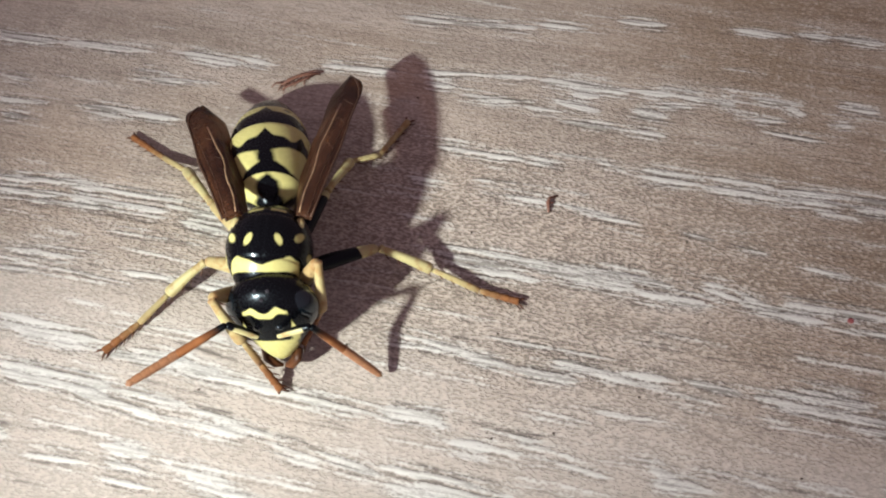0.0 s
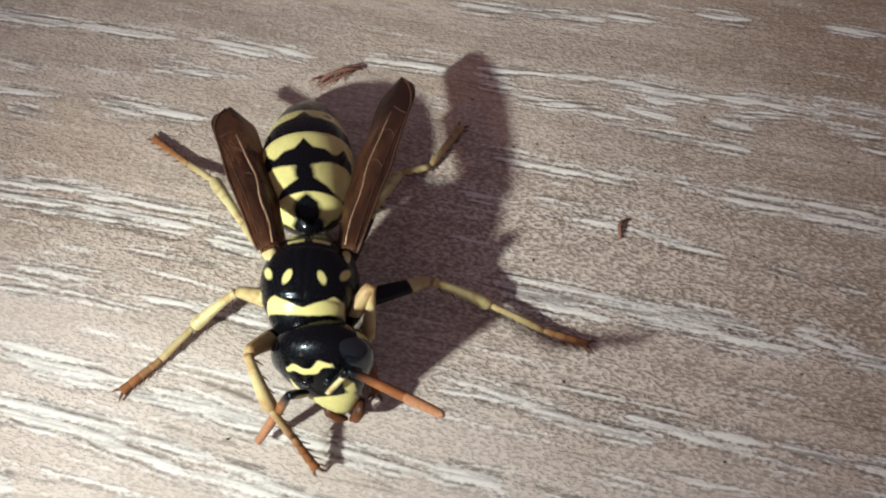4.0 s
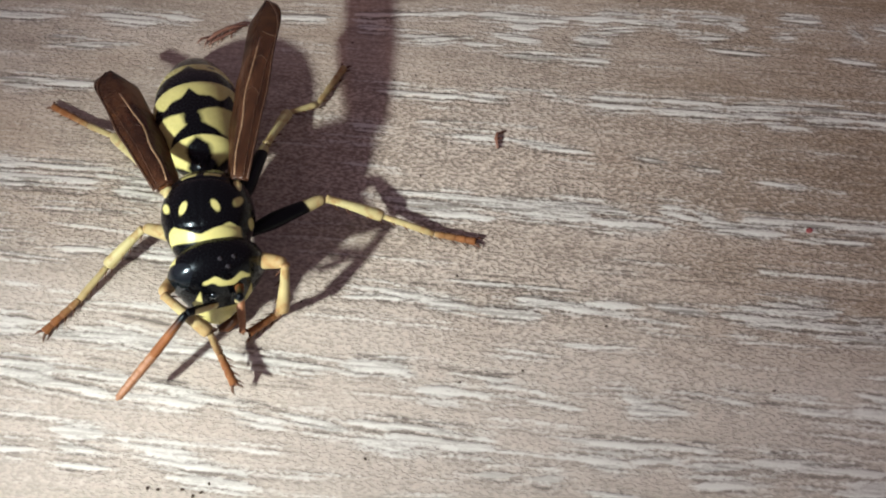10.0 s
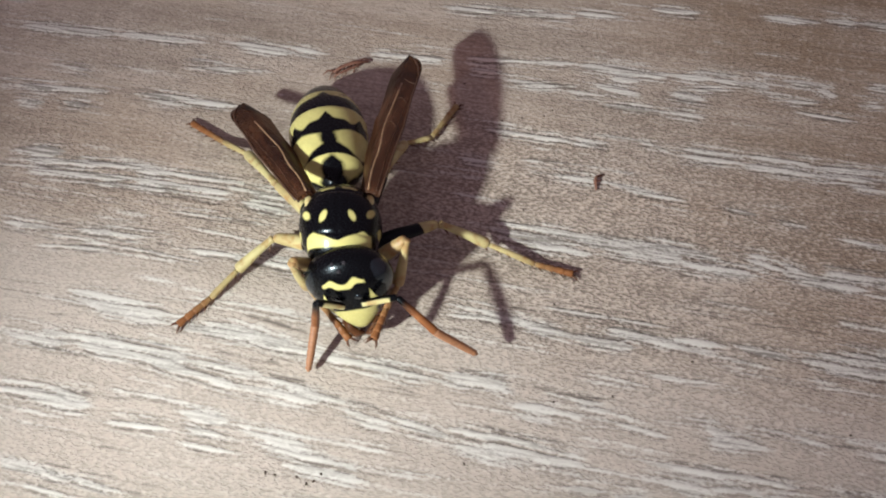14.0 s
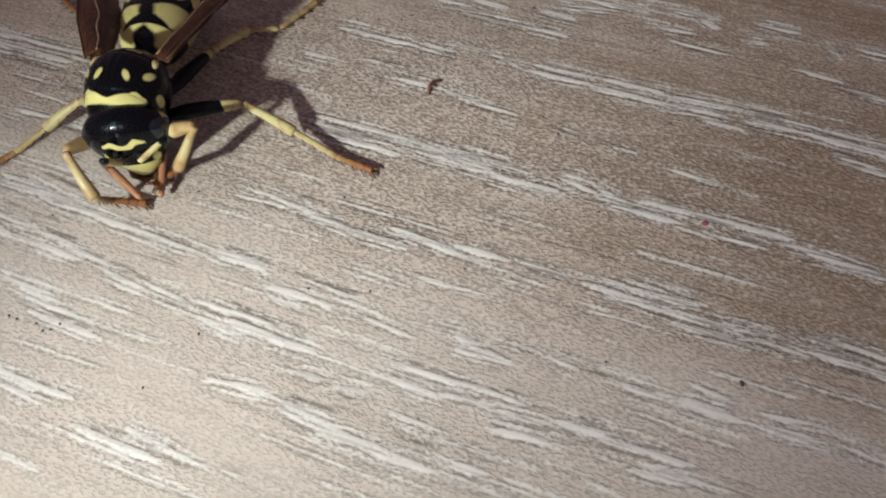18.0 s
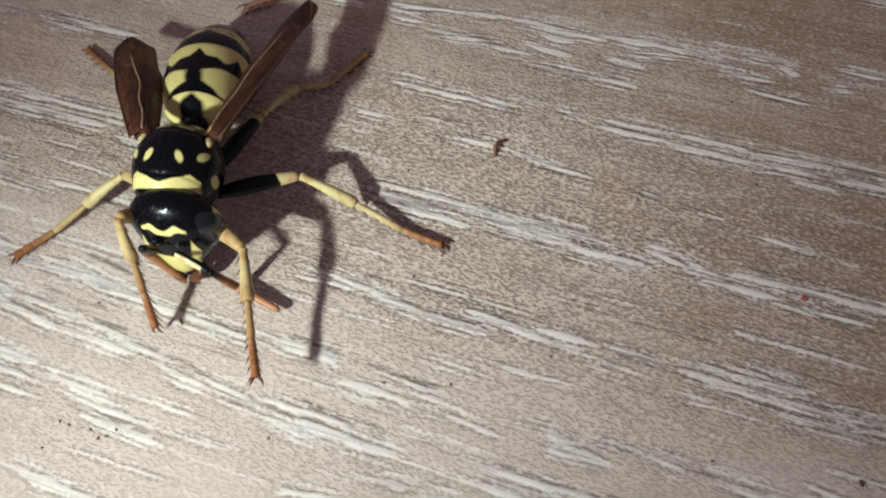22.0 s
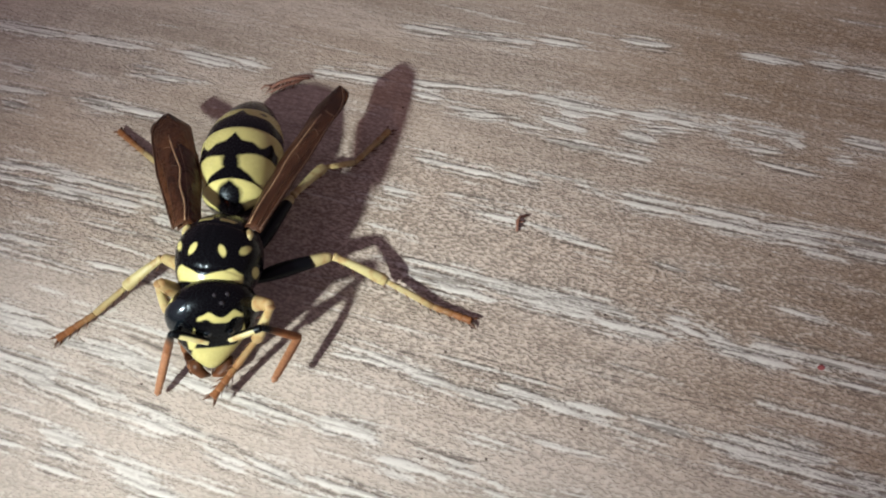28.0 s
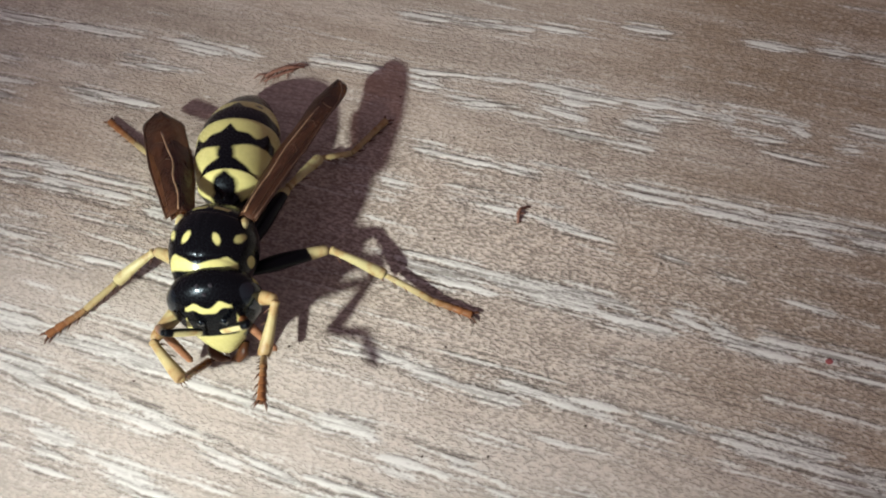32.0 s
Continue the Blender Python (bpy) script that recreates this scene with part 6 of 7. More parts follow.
LEFT_FORELEG = [  # seconds, then the joints from root to tip
    (0, -0.73, -1.33, 2.31, -1.85, -2.73, 4.33, -0.76, -3.77, 2.59, -0.25, -4.08, 1.21, 0.53, -4.79, 0.15),
    (0.5, -0.72, -1.29, 2.33, -1.86, -1.43, 4.77, -1.62, -1.55, 2.49, -1.90, -0.90, 1.17, -1.08, -1.92, 0.43),
    (1, -0.72, -1.23, 2.36, -1.63, -3.54, 3.42, -1.57, -4.06, 1.19, -1.04, -5.46, 1.21, -0.71, -6.53, 0.20),
    (1.5, -0.70, -1.27, 2.35, -1.57, -2.28, 4.70, -1.25, -4.00, 3.20, -1.91, -4.70, 2.05, -2.57, -5.78, 1.24),
    (2, -0.71, -1.25, 2.35, -1.31, -3.59, 3.56, -0.20, -4.69, 1.87, 0.13, -5.94, 2.63, 0.44, -7.41, 2.63),
    (2.5, -0.71, -1.24, 2.36, -1.29, -3.47, 3.76, -0.37, -4.00, 1.72, 0.20, -4.91, 2.76, 1.18, -6.05, 2.81),
    (3, -0.73, -1.21, 2.37, -2.01, -1.11, 4.74, -1.15, -1.70, 2.69, -0.42, -2.82, 2.02, 0.29, -3.91, 1.26),
    (3.5, -0.72, -1.26, 2.34, -1.63, -1.99, 4.78, -1.12, -2.56, 2.61, -0.91, -2.25, 1.16, 0.34, -2.92, 0.67),
    (4, -0.74, -1.30, 2.31, -1.72, -2.96, 4.20, -0.98, -4.39, 2.57, -0.32, -5.01, 1.38, 0.54, -5.92, 0.54),
    (4.5, -0.73, -1.29, 2.32, -2.51, -3.18, 3.06, -1.97, -3.76, 0.90, -0.80, -3.53, 1.81, -0.38, -3.98, 3.18),
    (6.5, -0.69, -1.22, 2.35, -1.40, -3.62, 3.36, -1.18, -5.03, 1.55, -0.90, -6.12, 2.54, -0.79, -7.62, 2.64),
    (7, -0.67, -1.21, 2.35, -1.97, -0.92, 4.70, -1.49, -1.73, 2.60, -1.36, -2.01, 1.13, -0.75, -3.22, 0.48),
    (8, -0.70, -1.24, 2.30, -1.77, -3.71, 2.54, -0.72, -4.64, 0.72, -1.10, -3.76, 1.88, -1.52, -3.00, 0.65),
    (8.5, -0.71, -1.27, 2.28, -1.85, -3.61, 3.00, -0.71, -3.92, 1.02, -1.93, -4.02, 1.89, -2.57, -3.48, 0.64),
    (9, -0.71, -1.33, 2.26, -1.87, -3.76, 2.46, -0.76, -3.95, 0.45, -1.48, -3.32, 1.60, -2.02, -2.56, 0.43),
    (9.5, -0.75, -1.47, 2.19, -1.60, -2.56, 4.51, -1.74, -2.69, 2.22, -1.88, -2.15, 0.83, -0.62, -2.87, 0.45),
    (10, -0.77, -1.61, 2.12, -1.60, -3.68, 3.65, -0.06, -4.91, 2.47, 0.01, -5.10, 0.98, 0.60, -6.48, 0.87),
    (10.5, -0.74, -1.57, 2.14, -1.57, -2.04, 4.67, -1.51, -2.98, 2.57, -1.43, -2.78, 1.09, -0.63, -3.72, 0.22),
    (11, -0.71, -1.54, 2.17, -1.35, -3.37, 4.05, -0.88, -4.63, 2.19, -1.26, -4.53, 0.74, -1.31, -6.02, 0.53),
    (11.5, -0.65, -1.54, 2.16, -1.35, -3.36, 4.03, -0.51, -3.87, 1.95, 0.09, -4.92, 2.84, 0.91, -6.16, 3.06),
    (12, -0.57, -1.54, 2.16, -1.56, -1.46, 4.67, -0.86, -2.85, 2.98, -0.32, -3.18, 1.62, 0.49, -3.99, 0.65),
    (12.5, -0.65, -1.48, 2.20, -1.14, -3.53, 3.89, -0.42, -4.18, 1.80, 0.30, -5.38, 2.35, 1.16, -6.59, 2.19),
    (13, -0.70, -1.42, 2.25, -1.78, -2.92, 4.22, -1.25, -2.71, 1.99, -0.33, -3.69, 1.32, 0.60, -4.69, 0.70),
    (15.5, -0.42, -1.44, 2.25, -1.36, -1.53, 4.78, -1.15, -1.53, 2.49, -0.53, -1.98, 1.20, 0.31, -2.89, 0.36),
    (16, -0.43, -1.44, 2.25, -1.26, -1.94, 4.77, -1.05, -1.97, 2.48, -0.46, -3.04, 1.62, 0.11, -4.08, 0.69),
    (16.5, -0.51, -1.43, 2.28, -1.09, -3.82, 3.40, -1.66, -3.39, 1.21, -1.00, -4.17, 2.31, 0.25, -4.89, 2.73),
    (17, -0.46, -1.51, 2.31, -1.79, -3.86, 2.26, -0.05, -5.32, 2.59, 1.10, -5.98, 3.30, 2.50, -6.46, 3.54),
    (17.5, -0.48, -1.51, 2.28, -2.11, -3.65, 2.56, -1.58, -5.83, 2.05, -0.68, -6.91, 2.57, 0.11, -8.09, 2.09),
    (18, -0.48, -1.53, 2.26, -1.33, -3.74, 3.56, -0.12, -4.91, 2.00, -0.18, -4.08, 0.75, 1.15, -3.66, 0.19),
    (18.5, -0.52, -1.46, 2.27, -2.04, -3.69, 2.45, -0.48, -5.29, 1.92, -1.06, -4.46, 0.81, -0.19, -3.32, 0.39),
    (19, -0.55, -1.44, 2.28, -1.87, -3.79, 2.44, 0.25, -4.69, 2.36, -0.86, -3.87, 1.78, -2.13, -3.07, 1.73),
    (19.5, -0.57, -1.44, 2.28, -1.57, -3.81, 3.10, -1.41, -3.64, 0.81, -0.14, -3.65, 1.61, 0.36, -4.46, 2.77),
    (20, -0.59, -1.45, 2.28, -2.19, -3.60, 2.65, -2.01, -3.09, 0.41, -1.28, -3.81, 1.51, -0.22, -4.82, 1.84),
    (20.5, -0.60, -1.47, 2.28, -2.26, -3.54, 2.77, -2.55, -3.42, 0.50, -1.74, -4.13, 1.54, -0.55, -5.01, 1.77),
    (21, -0.61, -1.49, 2.28, -1.17, -3.93, 3.27, -1.76, -3.97, 1.05, -1.20, -4.52, 2.33, -0.11, -5.54, 2.45),
    (21.5, -0.59, -1.52, 2.27, -1.01, -2.08, 4.88, -1.43, -2.20, 2.62, -1.81, -1.82, 1.22, -1.10, -2.79, 0.31),
    (22, -0.57, -1.54, 2.25, -1.15, -3.16, 4.33, -1.14, -3.69, 2.10, -0.39, -4.96, 1.82, 0.03, -5.90, 0.73),
    (22.5, -0.58, -1.52, 2.26, -2.24, -3.60, 2.74, -0.45, -5.03, 2.97, -0.82, -4.25, 1.74, -0.68, -3.27, 0.61),
    (23, -0.61, -1.51, 2.28, -2.00, -3.51, 3.43, -1.75, -3.43, 1.14, -0.40, -4.01, 1.43, 0.92, -4.60, 1.83),
    (23.5, -0.59, -1.53, 2.27, -1.73, -2.99, 4.23, -1.59, -3.31, 1.96, -2.45, -2.60, 0.96, -1.21, -2.81, 0.14),
    (24, -0.59, -1.55, 2.25, -0.72, -4.19, 1.71, 0.61, -5.30, 3.22, 0.57, -5.68, 1.77, 0.75, -6.43, 0.48),
    (24.5, -0.52, -1.54, 2.21, -1.15, -3.82, 3.51, -1.59, -3.45, 1.29, -1.06, -4.10, 2.53, -0.00, -5.03, 3.04),
    (25, -0.47, -1.56, 2.17, -1.17, -2.36, 4.65, -1.18, -2.58, 2.36, -0.49, -3.44, 1.34, 0.27, -4.38, 0.45),
    (25.5, -0.49, -1.56, 2.16, -0.53, -3.45, 4.08, -0.85, -3.33, 1.81, 0.01, -4.10, 2.77, 1.24, -4.91, 3.04),
    (27.5, -0.55, -1.57, 2.13, -1.39, -3.56, 3.75, -1.28, -3.46, 1.46, -0.06, -4.08, 0.84, 1.18, -4.74, 0.33),
    (28, -0.57, -1.58, 2.13, -1.55, -2.27, 4.55, -1.76, -2.26, 2.26, -1.63, -2.66, 0.82, -0.90, -3.85, 0.27),
    (28.5, -0.56, -1.55, 2.16, -1.02, -2.82, 4.49, -0.74, -3.17, 2.24, -1.17, -2.59, 0.92, 0.05, -3.36, 0.50),
    (29, -0.54, -1.51, 2.20, -1.38, -2.73, 4.45, -1.59, -2.24, 2.22, -0.60, -3.00, 1.39, 0.46, -3.86, 0.76),
    (29.5, -0.52, -1.48, 2.21, -1.15, -1.97, 4.79, -2.07, -3.02, 2.96, -2.77, -2.23, 1.89, -2.03, -3.02, 0.85),
    (30, -0.50, -1.46, 2.21, -1.61, -3.70, 3.26, -1.70, -5.82, 2.38, -1.03, -6.61, 3.46, -0.17, -7.84, 3.55),
    (30.5, -0.51, -1.47, 2.22, -1.65, -3.75, 3.10, -1.45, -4.45, 0.92, -0.72, -5.58, 1.58, -0.00, -6.59, 2.42),
    (31, -0.49, -1.47, 2.22, -1.38, -1.68, 4.76, -1.57, -1.78, 2.47, -1.69, -1.82, 0.98, -1.07, -2.94, 0.19),
    (31.5, -0.51, -1.49, 2.21, -1.51, -2.19, 4.62, -1.39, -3.88, 3.06, -2.20, -3.31, 1.93, -1.32, -2.80, 0.83),
    (32, -0.51, -1.49, 2.20, -1.68, -3.93, 2.35, -0.03, -5.53, 2.44, -0.21, -4.68, 1.22, 0.01, -3.63, 0.17),
]
RIGHT_FORELEG = [  # seconds, then the joints from root to tip
    (0, 1.10, -1.33, 2.28, 2.34, -1.19, 4.67, 2.35, -2.39, 2.71, 2.08, -1.79, 1.36, 1.37, -2.95, 0.73),
    (0.5, 1.10, -1.30, 2.31, 2.60, -1.39, 4.56, 2.43, -1.95, 2.33, 2.26, -1.53, 0.90, 2.39, -2.96, 0.48),
    (1, 1.11, -1.25, 2.34, 2.56, -1.77, 4.56, 2.44, -3.44, 2.99, 2.55, -4.93, 3.14, 2.50, -5.93, 2.03),
    (1.5, 1.13, -1.29, 2.34, 3.73, -1.84, 2.79, 4.31, -2.46, 0.66, 3.68, -3.64, 1.34, 2.93, -4.86, 1.77),
    (2, 1.12, -1.27, 2.33, 3.81, -1.47, 2.48, 4.29, -3.67, 2.91, 3.69, -3.30, 1.59, 2.66, -3.26, 0.50),
    (2.5, 1.11, -1.25, 2.34, 3.72, -1.87, 2.71, 3.57, -2.69, 0.57, 2.97, -2.94, 1.92, 2.49, -3.27, 3.30),
    (3, 1.10, -1.21, 2.36, 3.35, -1.16, 3.86, 3.04, -1.76, 1.66, 2.32, -2.33, 0.47, 1.59, -3.62, 0.23),
    (3.5, 1.10, -1.26, 2.32, 3.09, -2.43, 3.73, 2.26, -3.42, 1.82, 1.73, -3.72, 0.45, 1.07, -5.04, 0.20),
    (4, 1.09, -1.29, 2.28, 2.46, -0.28, 4.38, 2.27, -1.54, 2.46, 2.28, -1.59, 0.96, 2.55, -2.96, 0.42),
    (4.5, 1.10, -1.28, 2.29, 2.21, -0.90, 4.72, 2.19, -1.79, 2.60, 2.03, -1.16, 1.25, 2.48, -2.47, 0.67),
    (6.5, 1.14, -1.21, 2.35, 3.77, -1.77, 2.63, 4.10, -2.89, 0.65, 3.38, -3.45, 1.84, 2.61, -3.99, 3.01),
    (7, 1.16, -1.20, 2.36, 3.64, -2.25, 2.47, 2.72, -2.49, 0.38, 2.65, -3.04, 1.77, 1.91, -3.34, 3.04),
    (8, 1.13, -1.24, 2.30, 2.93, -2.23, 4.05, 3.00, -4.30, 3.32, 3.22, -5.68, 3.02, 3.35, -7.00, 2.45),
    (8.5, 1.12, -1.26, 2.30, 2.95, -1.76, 4.22, 2.92, -3.07, 2.33, 3.18, -3.92, 1.12, 3.50, -5.08, 0.22),
    (9, 1.12, -1.30, 2.30, 2.35, -0.43, 4.54, 2.19, -2.23, 3.11, 2.09, -1.96, 1.64, 2.25, -3.11, 0.68),
    (9.5, 1.08, -1.44, 2.21, 2.42, -1.22, 4.54, 2.28, -2.49, 2.63, 2.08, -2.14, 1.18, 2.07, -3.48, 0.50),
    (10, 1.05, -1.59, 2.13, 3.03, -2.76, 3.55, 2.61, -3.78, 1.53, 2.24, -3.19, 0.20, 1.07, -4.09, 0.47),
    (10.5, 1.08, -1.56, 2.15, 3.21, -2.21, 3.68, 2.91, -3.74, 2.00, 2.03, -3.34, 0.85, 0.62, -3.86, 0.85),
    (11, 1.12, -1.53, 2.17, 2.97, -1.74, 4.13, 2.31, -2.51, 2.07, 1.43, -3.34, 1.18, 0.59, -4.43, 0.59),
    (11.5, 1.18, -1.51, 2.16, 2.92, -2.78, 3.77, 2.30, -3.25, 1.61, 1.33, -3.96, 0.72, 0.38, -5.06, 0.34),
    (12, 1.25, -1.48, 2.15, 3.29, -1.13, 3.88, 2.76, -2.64, 2.23, 1.80, -3.06, 1.16, 0.75, -4.04, 0.73),
    (12.5, 1.18, -1.44, 2.19, 3.12, -1.93, 4.00, 3.04, -3.55, 2.37, 2.96, -3.75, 0.89, 2.99, -5.15, 0.35),
    (13, 1.13, -1.39, 2.23, 3.10, -1.00, 4.03, 2.83, -1.80, 1.89, 2.72, -3.13, 2.58, 2.50, -4.59, 2.81),
    (15.5, 1.40, -1.38, 2.24, 3.19, -1.25, 4.26, 2.50, -2.79, 2.70, 1.55, -3.49, 1.78, 0.60, -4.50, 1.21),
    (16, 1.40, -1.37, 2.24, 3.41, -2.37, 3.74, 2.37, -3.91, 2.39, 1.64, -3.54, 1.13, 0.48, -4.37, 0.68),
    (16.5, 1.32, -1.36, 2.28, 3.24, -3.00, 3.25, 2.45, -3.11, 1.09, 1.76, -4.35, 0.60, 1.08, -5.61, 0.15),
    (17, 1.36, -1.44, 2.32, 2.49, -0.30, 4.49, 2.14, -1.89, 2.87, 1.71, -2.88, 1.83, 1.46, -4.17, 1.10),
    (17.5, 1.35, -1.45, 2.30, 3.39, -2.63, 3.61, 2.36, -3.11, 1.61, 1.52, -2.48, 0.54, 0.30, -3.35, 0.65),
    (18, 1.34, -1.48, 2.29, 3.72, -1.67, 3.56, 2.78, -2.75, 1.76, 2.32, -1.82, 0.68, 1.28, -2.89, 0.50),
    (18.5, 1.31, -1.44, 2.29, 3.18, -2.45, 3.96, 2.34, -2.95, 1.87, 3.02, -4.25, 2.20, 3.60, -5.61, 1.97),
    (19, 1.28, -1.46, 2.29, 2.47, -0.42, 4.48, 2.28, -1.62, 2.53, 1.72, -0.69, 1.50, 1.49, -1.82, 0.54),
    (19.5, 1.26, -1.45, 2.30, 2.49, -0.71, 4.59, 1.53, -1.59, 2.69, 1.40, -1.74, 1.20, 1.82, -2.76, 0.19),
    (20, 1.23, -1.46, 2.31, 3.81, -2.13, 2.73, 4.28, -4.37, 3.01, 3.31, -3.69, 2.09, 1.99, -3.15, 1.63),
    (20.5, 1.23, -1.49, 2.30, 3.75, -2.43, 2.55, 4.29, -4.57, 3.20, 3.44, -3.85, 2.20, 2.17, -3.23, 1.70),
    (21, 1.22, -1.51, 2.28, 3.50, -2.86, 2.79, 2.83, -3.94, 0.87, 1.79, -3.29, 1.73, 1.62, -2.86, 0.30),
    (21.5, 1.24, -1.52, 2.27, 3.28, -1.23, 4.02, 2.70, -2.25, 2.04, 1.62, -3.13, 1.50, 0.66, -4.28, 1.33),
    (22, 1.26, -1.52, 2.26, 3.40, -3.10, 2.75, 4.04, -5.20, 2.50, 4.41, -6.51, 2.15, 4.77, -7.65, 1.90),
    (22.5, 1.25, -1.51, 2.28, 2.88, -2.39, 4.24, 2.32, -3.08, 2.12, 2.33, -4.41, 1.42, 2.35, -5.76, 0.77),
    (23, 1.22, -1.51, 2.29, 2.33, -0.68, 4.61, 2.18, -1.20, 2.37, 1.71, -1.92, 1.14, 1.43, -3.22, 0.45),
    (23.5, 1.24, -1.52, 2.26, 2.57, -0.59, 4.41, 2.48, -2.56, 5.59, 1.57, -3.69, 5.21, 1.18, -2.80, 4.08),
    (24, 1.24, -1.54, 2.24, 2.51, -0.39, 4.33, 1.98, -2.57, 3.82, 2.32, -3.49, 4.95, 1.85, -4.87, 5.33),
    (24.5, 1.31, -1.52, 2.19, 3.07, -2.43, 4.02, 1.95, -2.79, 2.05, 2.17, -4.06, 2.82, 2.18, -5.53, 3.09),
    (25, 1.36, -1.53, 2.14, 3.00, -1.18, 4.26, 2.58, -2.13, 2.20, 2.89, -3.47, 2.81, 3.04, -4.95, 2.64),
    (25.5, 1.34, -1.54, 2.13, 3.43, -3.08, 2.87, 2.50, -3.64, 0.85, 1.75, -4.94, 0.84, 1.34, -6.25, 1.43),
    (27.5, 1.27, -1.58, 2.11, 3.18, -1.54, 4.02, 2.51, -2.28, 1.95, 2.73, -3.62, 2.59, 2.74, -5.11, 2.49),
    (28, 1.26, -1.58, 2.11, 3.02, -2.57, 3.90, 2.12, -3.10, 1.85, 1.30, -4.20, 1.24, 0.54, -5.43, 0.85),
    (28.5, 1.27, -1.57, 2.15, 3.57, -2.59, 3.12, 3.02, -3.42, 1.05, 2.48, -4.79, 1.33, 2.62, -5.74, 2.48),
    (29, 1.28, -1.54, 2.20, 3.28, -1.15, 3.98, 2.50, -2.11, 2.04, 1.95, -2.75, 0.80, 1.55, -4.06, 0.18),
    (29.5, 1.30, -1.51, 2.22, 2.72, -2.37, 4.35, 2.15, -3.84, 2.68, 1.60, -4.51, 1.46, 1.10, -5.60, 0.55),
    (30, 1.32, -1.50, 2.23, 3.84, -2.34, 2.70, 2.78, -2.96, 0.76, 1.89, -3.15, 1.95, 2.28, -3.80, 3.25),
    (30.5, 1.32, -1.49, 2.24, 3.94, -1.75, 2.85, 4.03, -2.43, 0.65, 3.24, -2.92, 1.83, 2.89, -3.53, 3.15),
    (31, 1.33, -1.48, 2.24, 2.50, -0.37, 4.41, 2.05, -2.63, 4.37, 1.08, -2.69, 3.23, 0.27, -2.46, 1.99),
    (31.5, 1.32, -1.49, 2.24, 3.62, -2.89, 2.39, 4.30, -4.98, 1.69, 3.74, -5.00, 0.30, 3.23, -6.41, 0.21),
    (32, 1.31, -1.50, 2.23, 3.32, -2.45, 3.77, 2.94, -4.24, 2.38, 3.33, -5.30, 3.37, 3.61, -6.74, 3.68),
]
WING_ROWS = [  # seconds, tip of the right wing, tip of the left wing, and the twist of each
    (0, 2.95, 11.34, 2.31, -4.34, 9.50, 1.81, -22, 26),
    (1, 2.90, 11.46, 2.23, -4.38, 9.48, 1.68, -22, 26),
    (2, 3.08, 11.33, 2.06, -4.34, 9.48, 1.55, -22, 26),
    (3, 3.32, 11.31, 2.10, -4.57, 9.42, 1.68, -22, 26),
    (4, 3.05, 11.36, 2.23, -4.47, 9.51, 1.81, -22, 26),
    (7, 3.14, 11.46, 2.27, -4.79, 9.40, 1.72, -22, 26),
    (8, 3.29, 11.45, 2.35, -4.68, 9.44, 1.72, -22, 26),
    (9, 2.75, 11.89, 3.44, -4.82, 9.24, 1.63, -22, 26),
    (9.5, 2.81, 11.66, 3.75, -4.87, 9.19, 1.82, -22, 26),
    (10, 2.63, 11.70, 3.90, -4.92, 9.13, 2.02, -22, 26),
    (10.5, 2.84, 11.64, 3.80, -5.03, 9.03, 1.92, -22, 26),
    (11, 3.03, 11.63, 3.50, -5.13, 8.92, 1.81, -22, 26),
    (11.5, 2.93, 11.59, 3.20, -5.13, 8.90, 1.81, -22, 26),
    (12, 2.88, 11.63, 3.32, -5.13, 8.88, 1.81, -22, 26),
    (13, 3.28, 11.47, 2.81, -5.24, 8.84, 1.63, -22, 26),
    (16, 3.46, 11.45, 2.77, -5.06, 8.83, 1.72, -22, 15),
    (19, 2.82, 11.27, 2.27, -5.27, 8.75, 1.63, -22, 15),
    (22, 3.17, 11.23, 2.44, -5.15, 8.62, 1.46, -22, 15),
    (23, 3.30, 11.17, 2.23, -5.08, 8.63, 1.29, -22, 15),
    (24, 3.46, 11.00, 2.02, -5.04, 8.61, 1.38, -22, 15),
    (25, 3.55, 11.13, 2.44, -4.88, 8.97, 2.06, -22, 15),
    (28, 3.49, 11.04, 2.48, -4.93, 8.85, 1.81, -22, 15),
    (29, 3.64, 11.04, 2.14, -5.02, 8.73, 1.38, -22, 15),
    (30, 3.58, 11.07, 2.06, -4.92, 8.77, 1.33, -22, 15),
    (31, 3.69, 11.01, 1.97, -4.88, 8.75, 1.20, -22, 15),
    (32, 3.51, 11.00, 2.06, -4.99, 8.69, 1.29, -22, 15),
]


def glide(rows):
    """Adds half-way rows where a piece turns far from one row to the next."""
    out = [rows[0]]
    for t, m in rows[1:]:
        t0, m0 = out[-1]
        turn = m0.to_quaternion().rotation_difference(m.to_quaternion()).angle
        steps = 1 + int(turn / 1.1)
        for k in range(1, steps):
            out.append((t0 + (t - t0) * k / steps, m0.lerp(m, k / steps)))
        out.append((t, m))
    return out


def flowing(rows):
    """Fills in rows every eighth of a second, so that the pieces of a limb keep together at their joints."""
    joints = [(row[0], [Vector(row[k : k + 3]) for k in range(1, len(row), 3)]) for row in rows]
    lengths = [(b - a).length for a, b in zip(joints[0][1], joints[0][1][1:])]
    out = []
    for (t0, p0), (t1, p1) in zip(joints, joints[1:]):
        steps = max(1, round((t1 - t0) * 8))
        for k in range(steps):
            s = k / steps
            s = s * s * (3 - 2 * s)
            points = [p0[0].lerp(p1[0], s)]
            for a, b, reach in zip(p0[1:], p1[1:], lengths):
                points.append(points[-1] + (a.lerp(b, s) - points[-1]).normalized() * reach)
            out.append((t0 + (t1 - t0) * k / steps, points))
    return out + [joints[-1]]


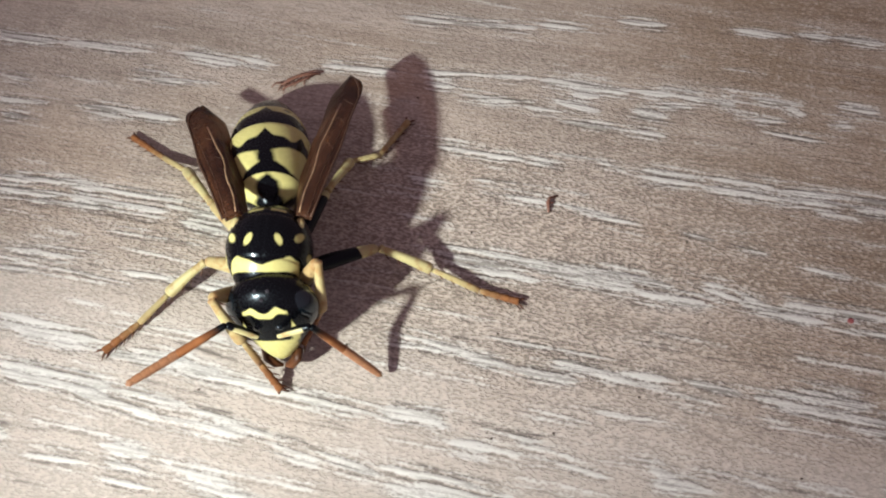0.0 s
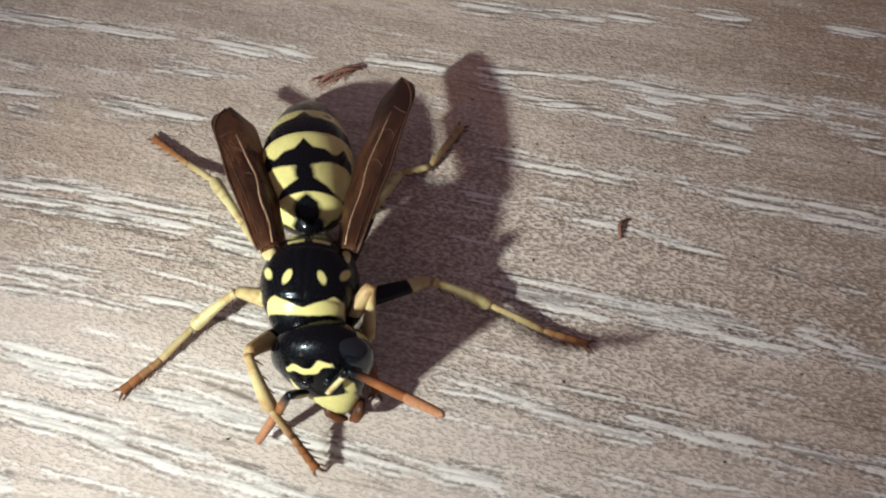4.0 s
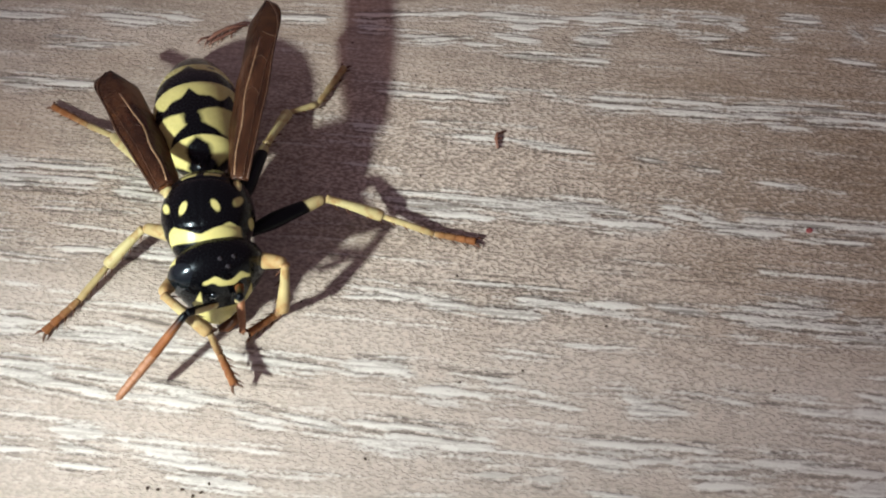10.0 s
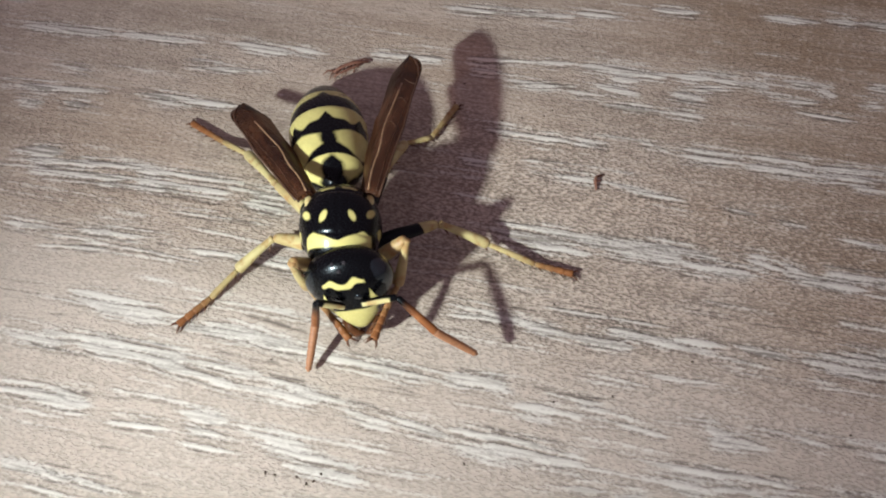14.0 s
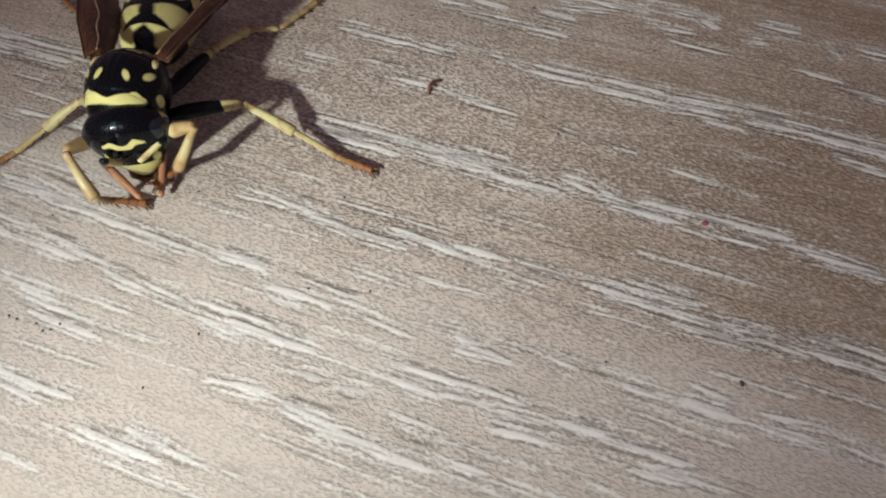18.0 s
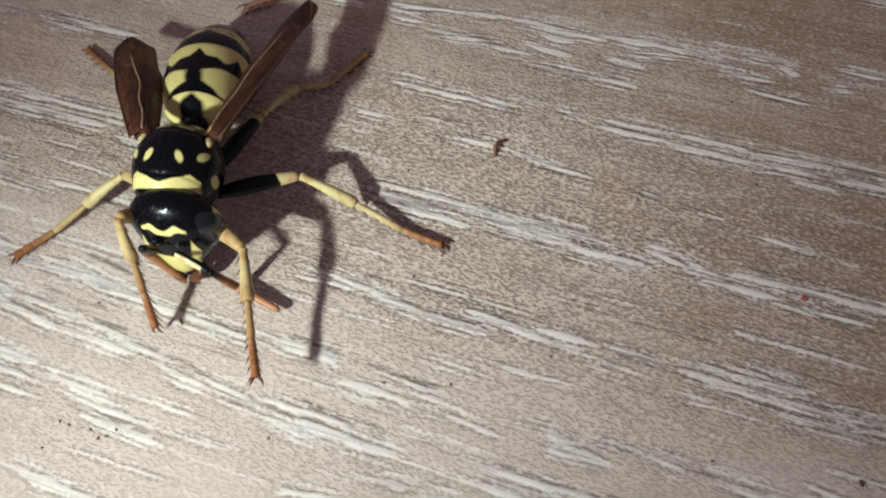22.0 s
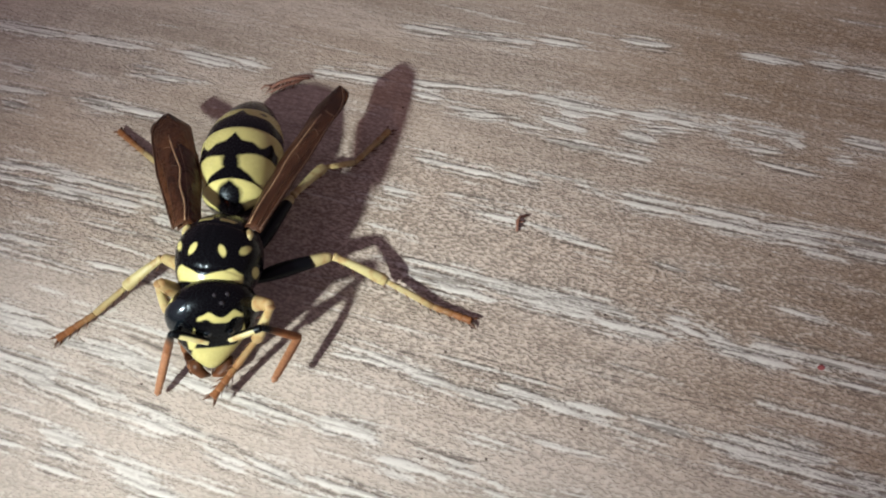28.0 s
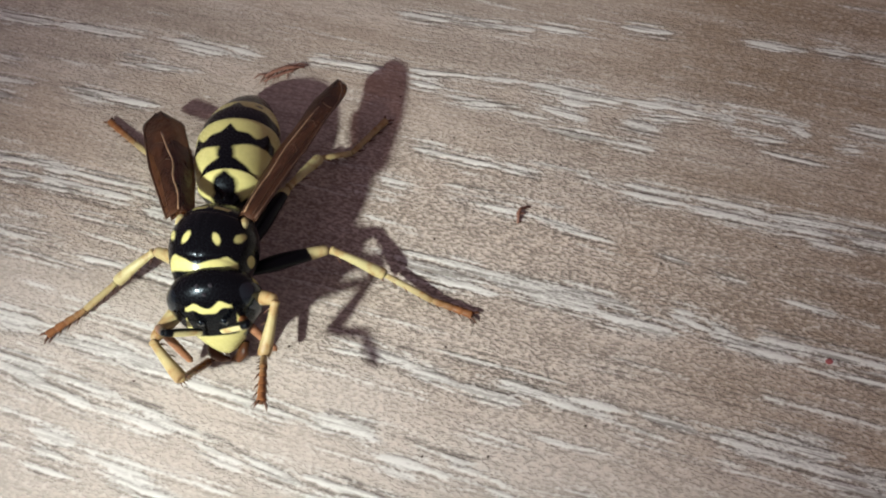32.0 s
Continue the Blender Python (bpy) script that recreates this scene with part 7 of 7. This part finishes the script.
def motions():
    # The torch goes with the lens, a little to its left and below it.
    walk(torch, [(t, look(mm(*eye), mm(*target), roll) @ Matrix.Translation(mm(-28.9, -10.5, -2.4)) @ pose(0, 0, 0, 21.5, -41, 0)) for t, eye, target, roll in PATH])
    bodies = {}
    for t, x, y, z, rx, ry, rz, hx, hy, hz, hrx, hry, hrz in BODY_ROWS:
        bodies[t] = (pose(x * MM, y * MM, z * MM, rx, ry, rz), pose(hx * MM, hy * MM, hz * MM, hrx, hry, hrz))
    times = sorted(bodies)
    walk(thorax, [(t, bodies[t][0]) for t in times])
    walk(head, [(t, bodies[t][1]) for t in times])
    hang = Matrix.Translation(mm(-0.33, 2.62, -0.85)) @ pose(0, 0, 0, -8.5, 0.0, 7.5)
    walk(abdomen, [(t, bodies[t][0] @ hang) for t in times])
    for name, pieces in standing_legs.items():
        hip, knee = STANDING[name][:2]
        rows = []
        for t in times:
            at = bodies[t][0] @ (Vector(hip) * MM) / MM
            way = (Vector(knee) - at).normalized()
            rows.append((t, aim(Vector(knee) - way * gap(HOME + Vector(hip), knee), knee)))
        walk(pieces[0], rows)
    for side, rows in ((-1, LEFT_ANTENNA), (1, RIGHT_ANTENNA)):
        for k, piece in enumerate(antennas[side]):
            walk(piece, glide([(t, aim(p[k], p[k + 1], (0, -0.5, 0.8))) for t, p in flowing(rows)]))
    for side, rows in ((-1, LEFT_FORELEG), (1, RIGHT_FORELEG)):
        for k, piece in enumerate(fore_legs[side]):
            walk(piece, glide([(t, aim(p[k], p[k + 1], (side * 0.5, -0.3, 0.8))) for t, p in flowing(rows)]))
    for side, first in ((1, 0), (-1, 3)):
        fore, rear = [], []
        for t, *p in WING_ROWS:
            body = bodies[min(times, key=lambda q: abs(q - t))][0]
            root = body @ mm(side * 1.25, 0.85, 1.0) / MM
            m = aim(root, p[first : first + 3]) @ pose(0, 0, 0, 0, p[6 if side > 0 else 7], 0)
            fore.append((t, m))
            rear.append((t, m @ pose(-side * 0.05 * MM, 0.1 * MM, -0.14 * MM, -0.6, side * 3, side * 2.5)))
        walk(wings[side], fore)
        walk(hind_wings[side], rear)


motions()
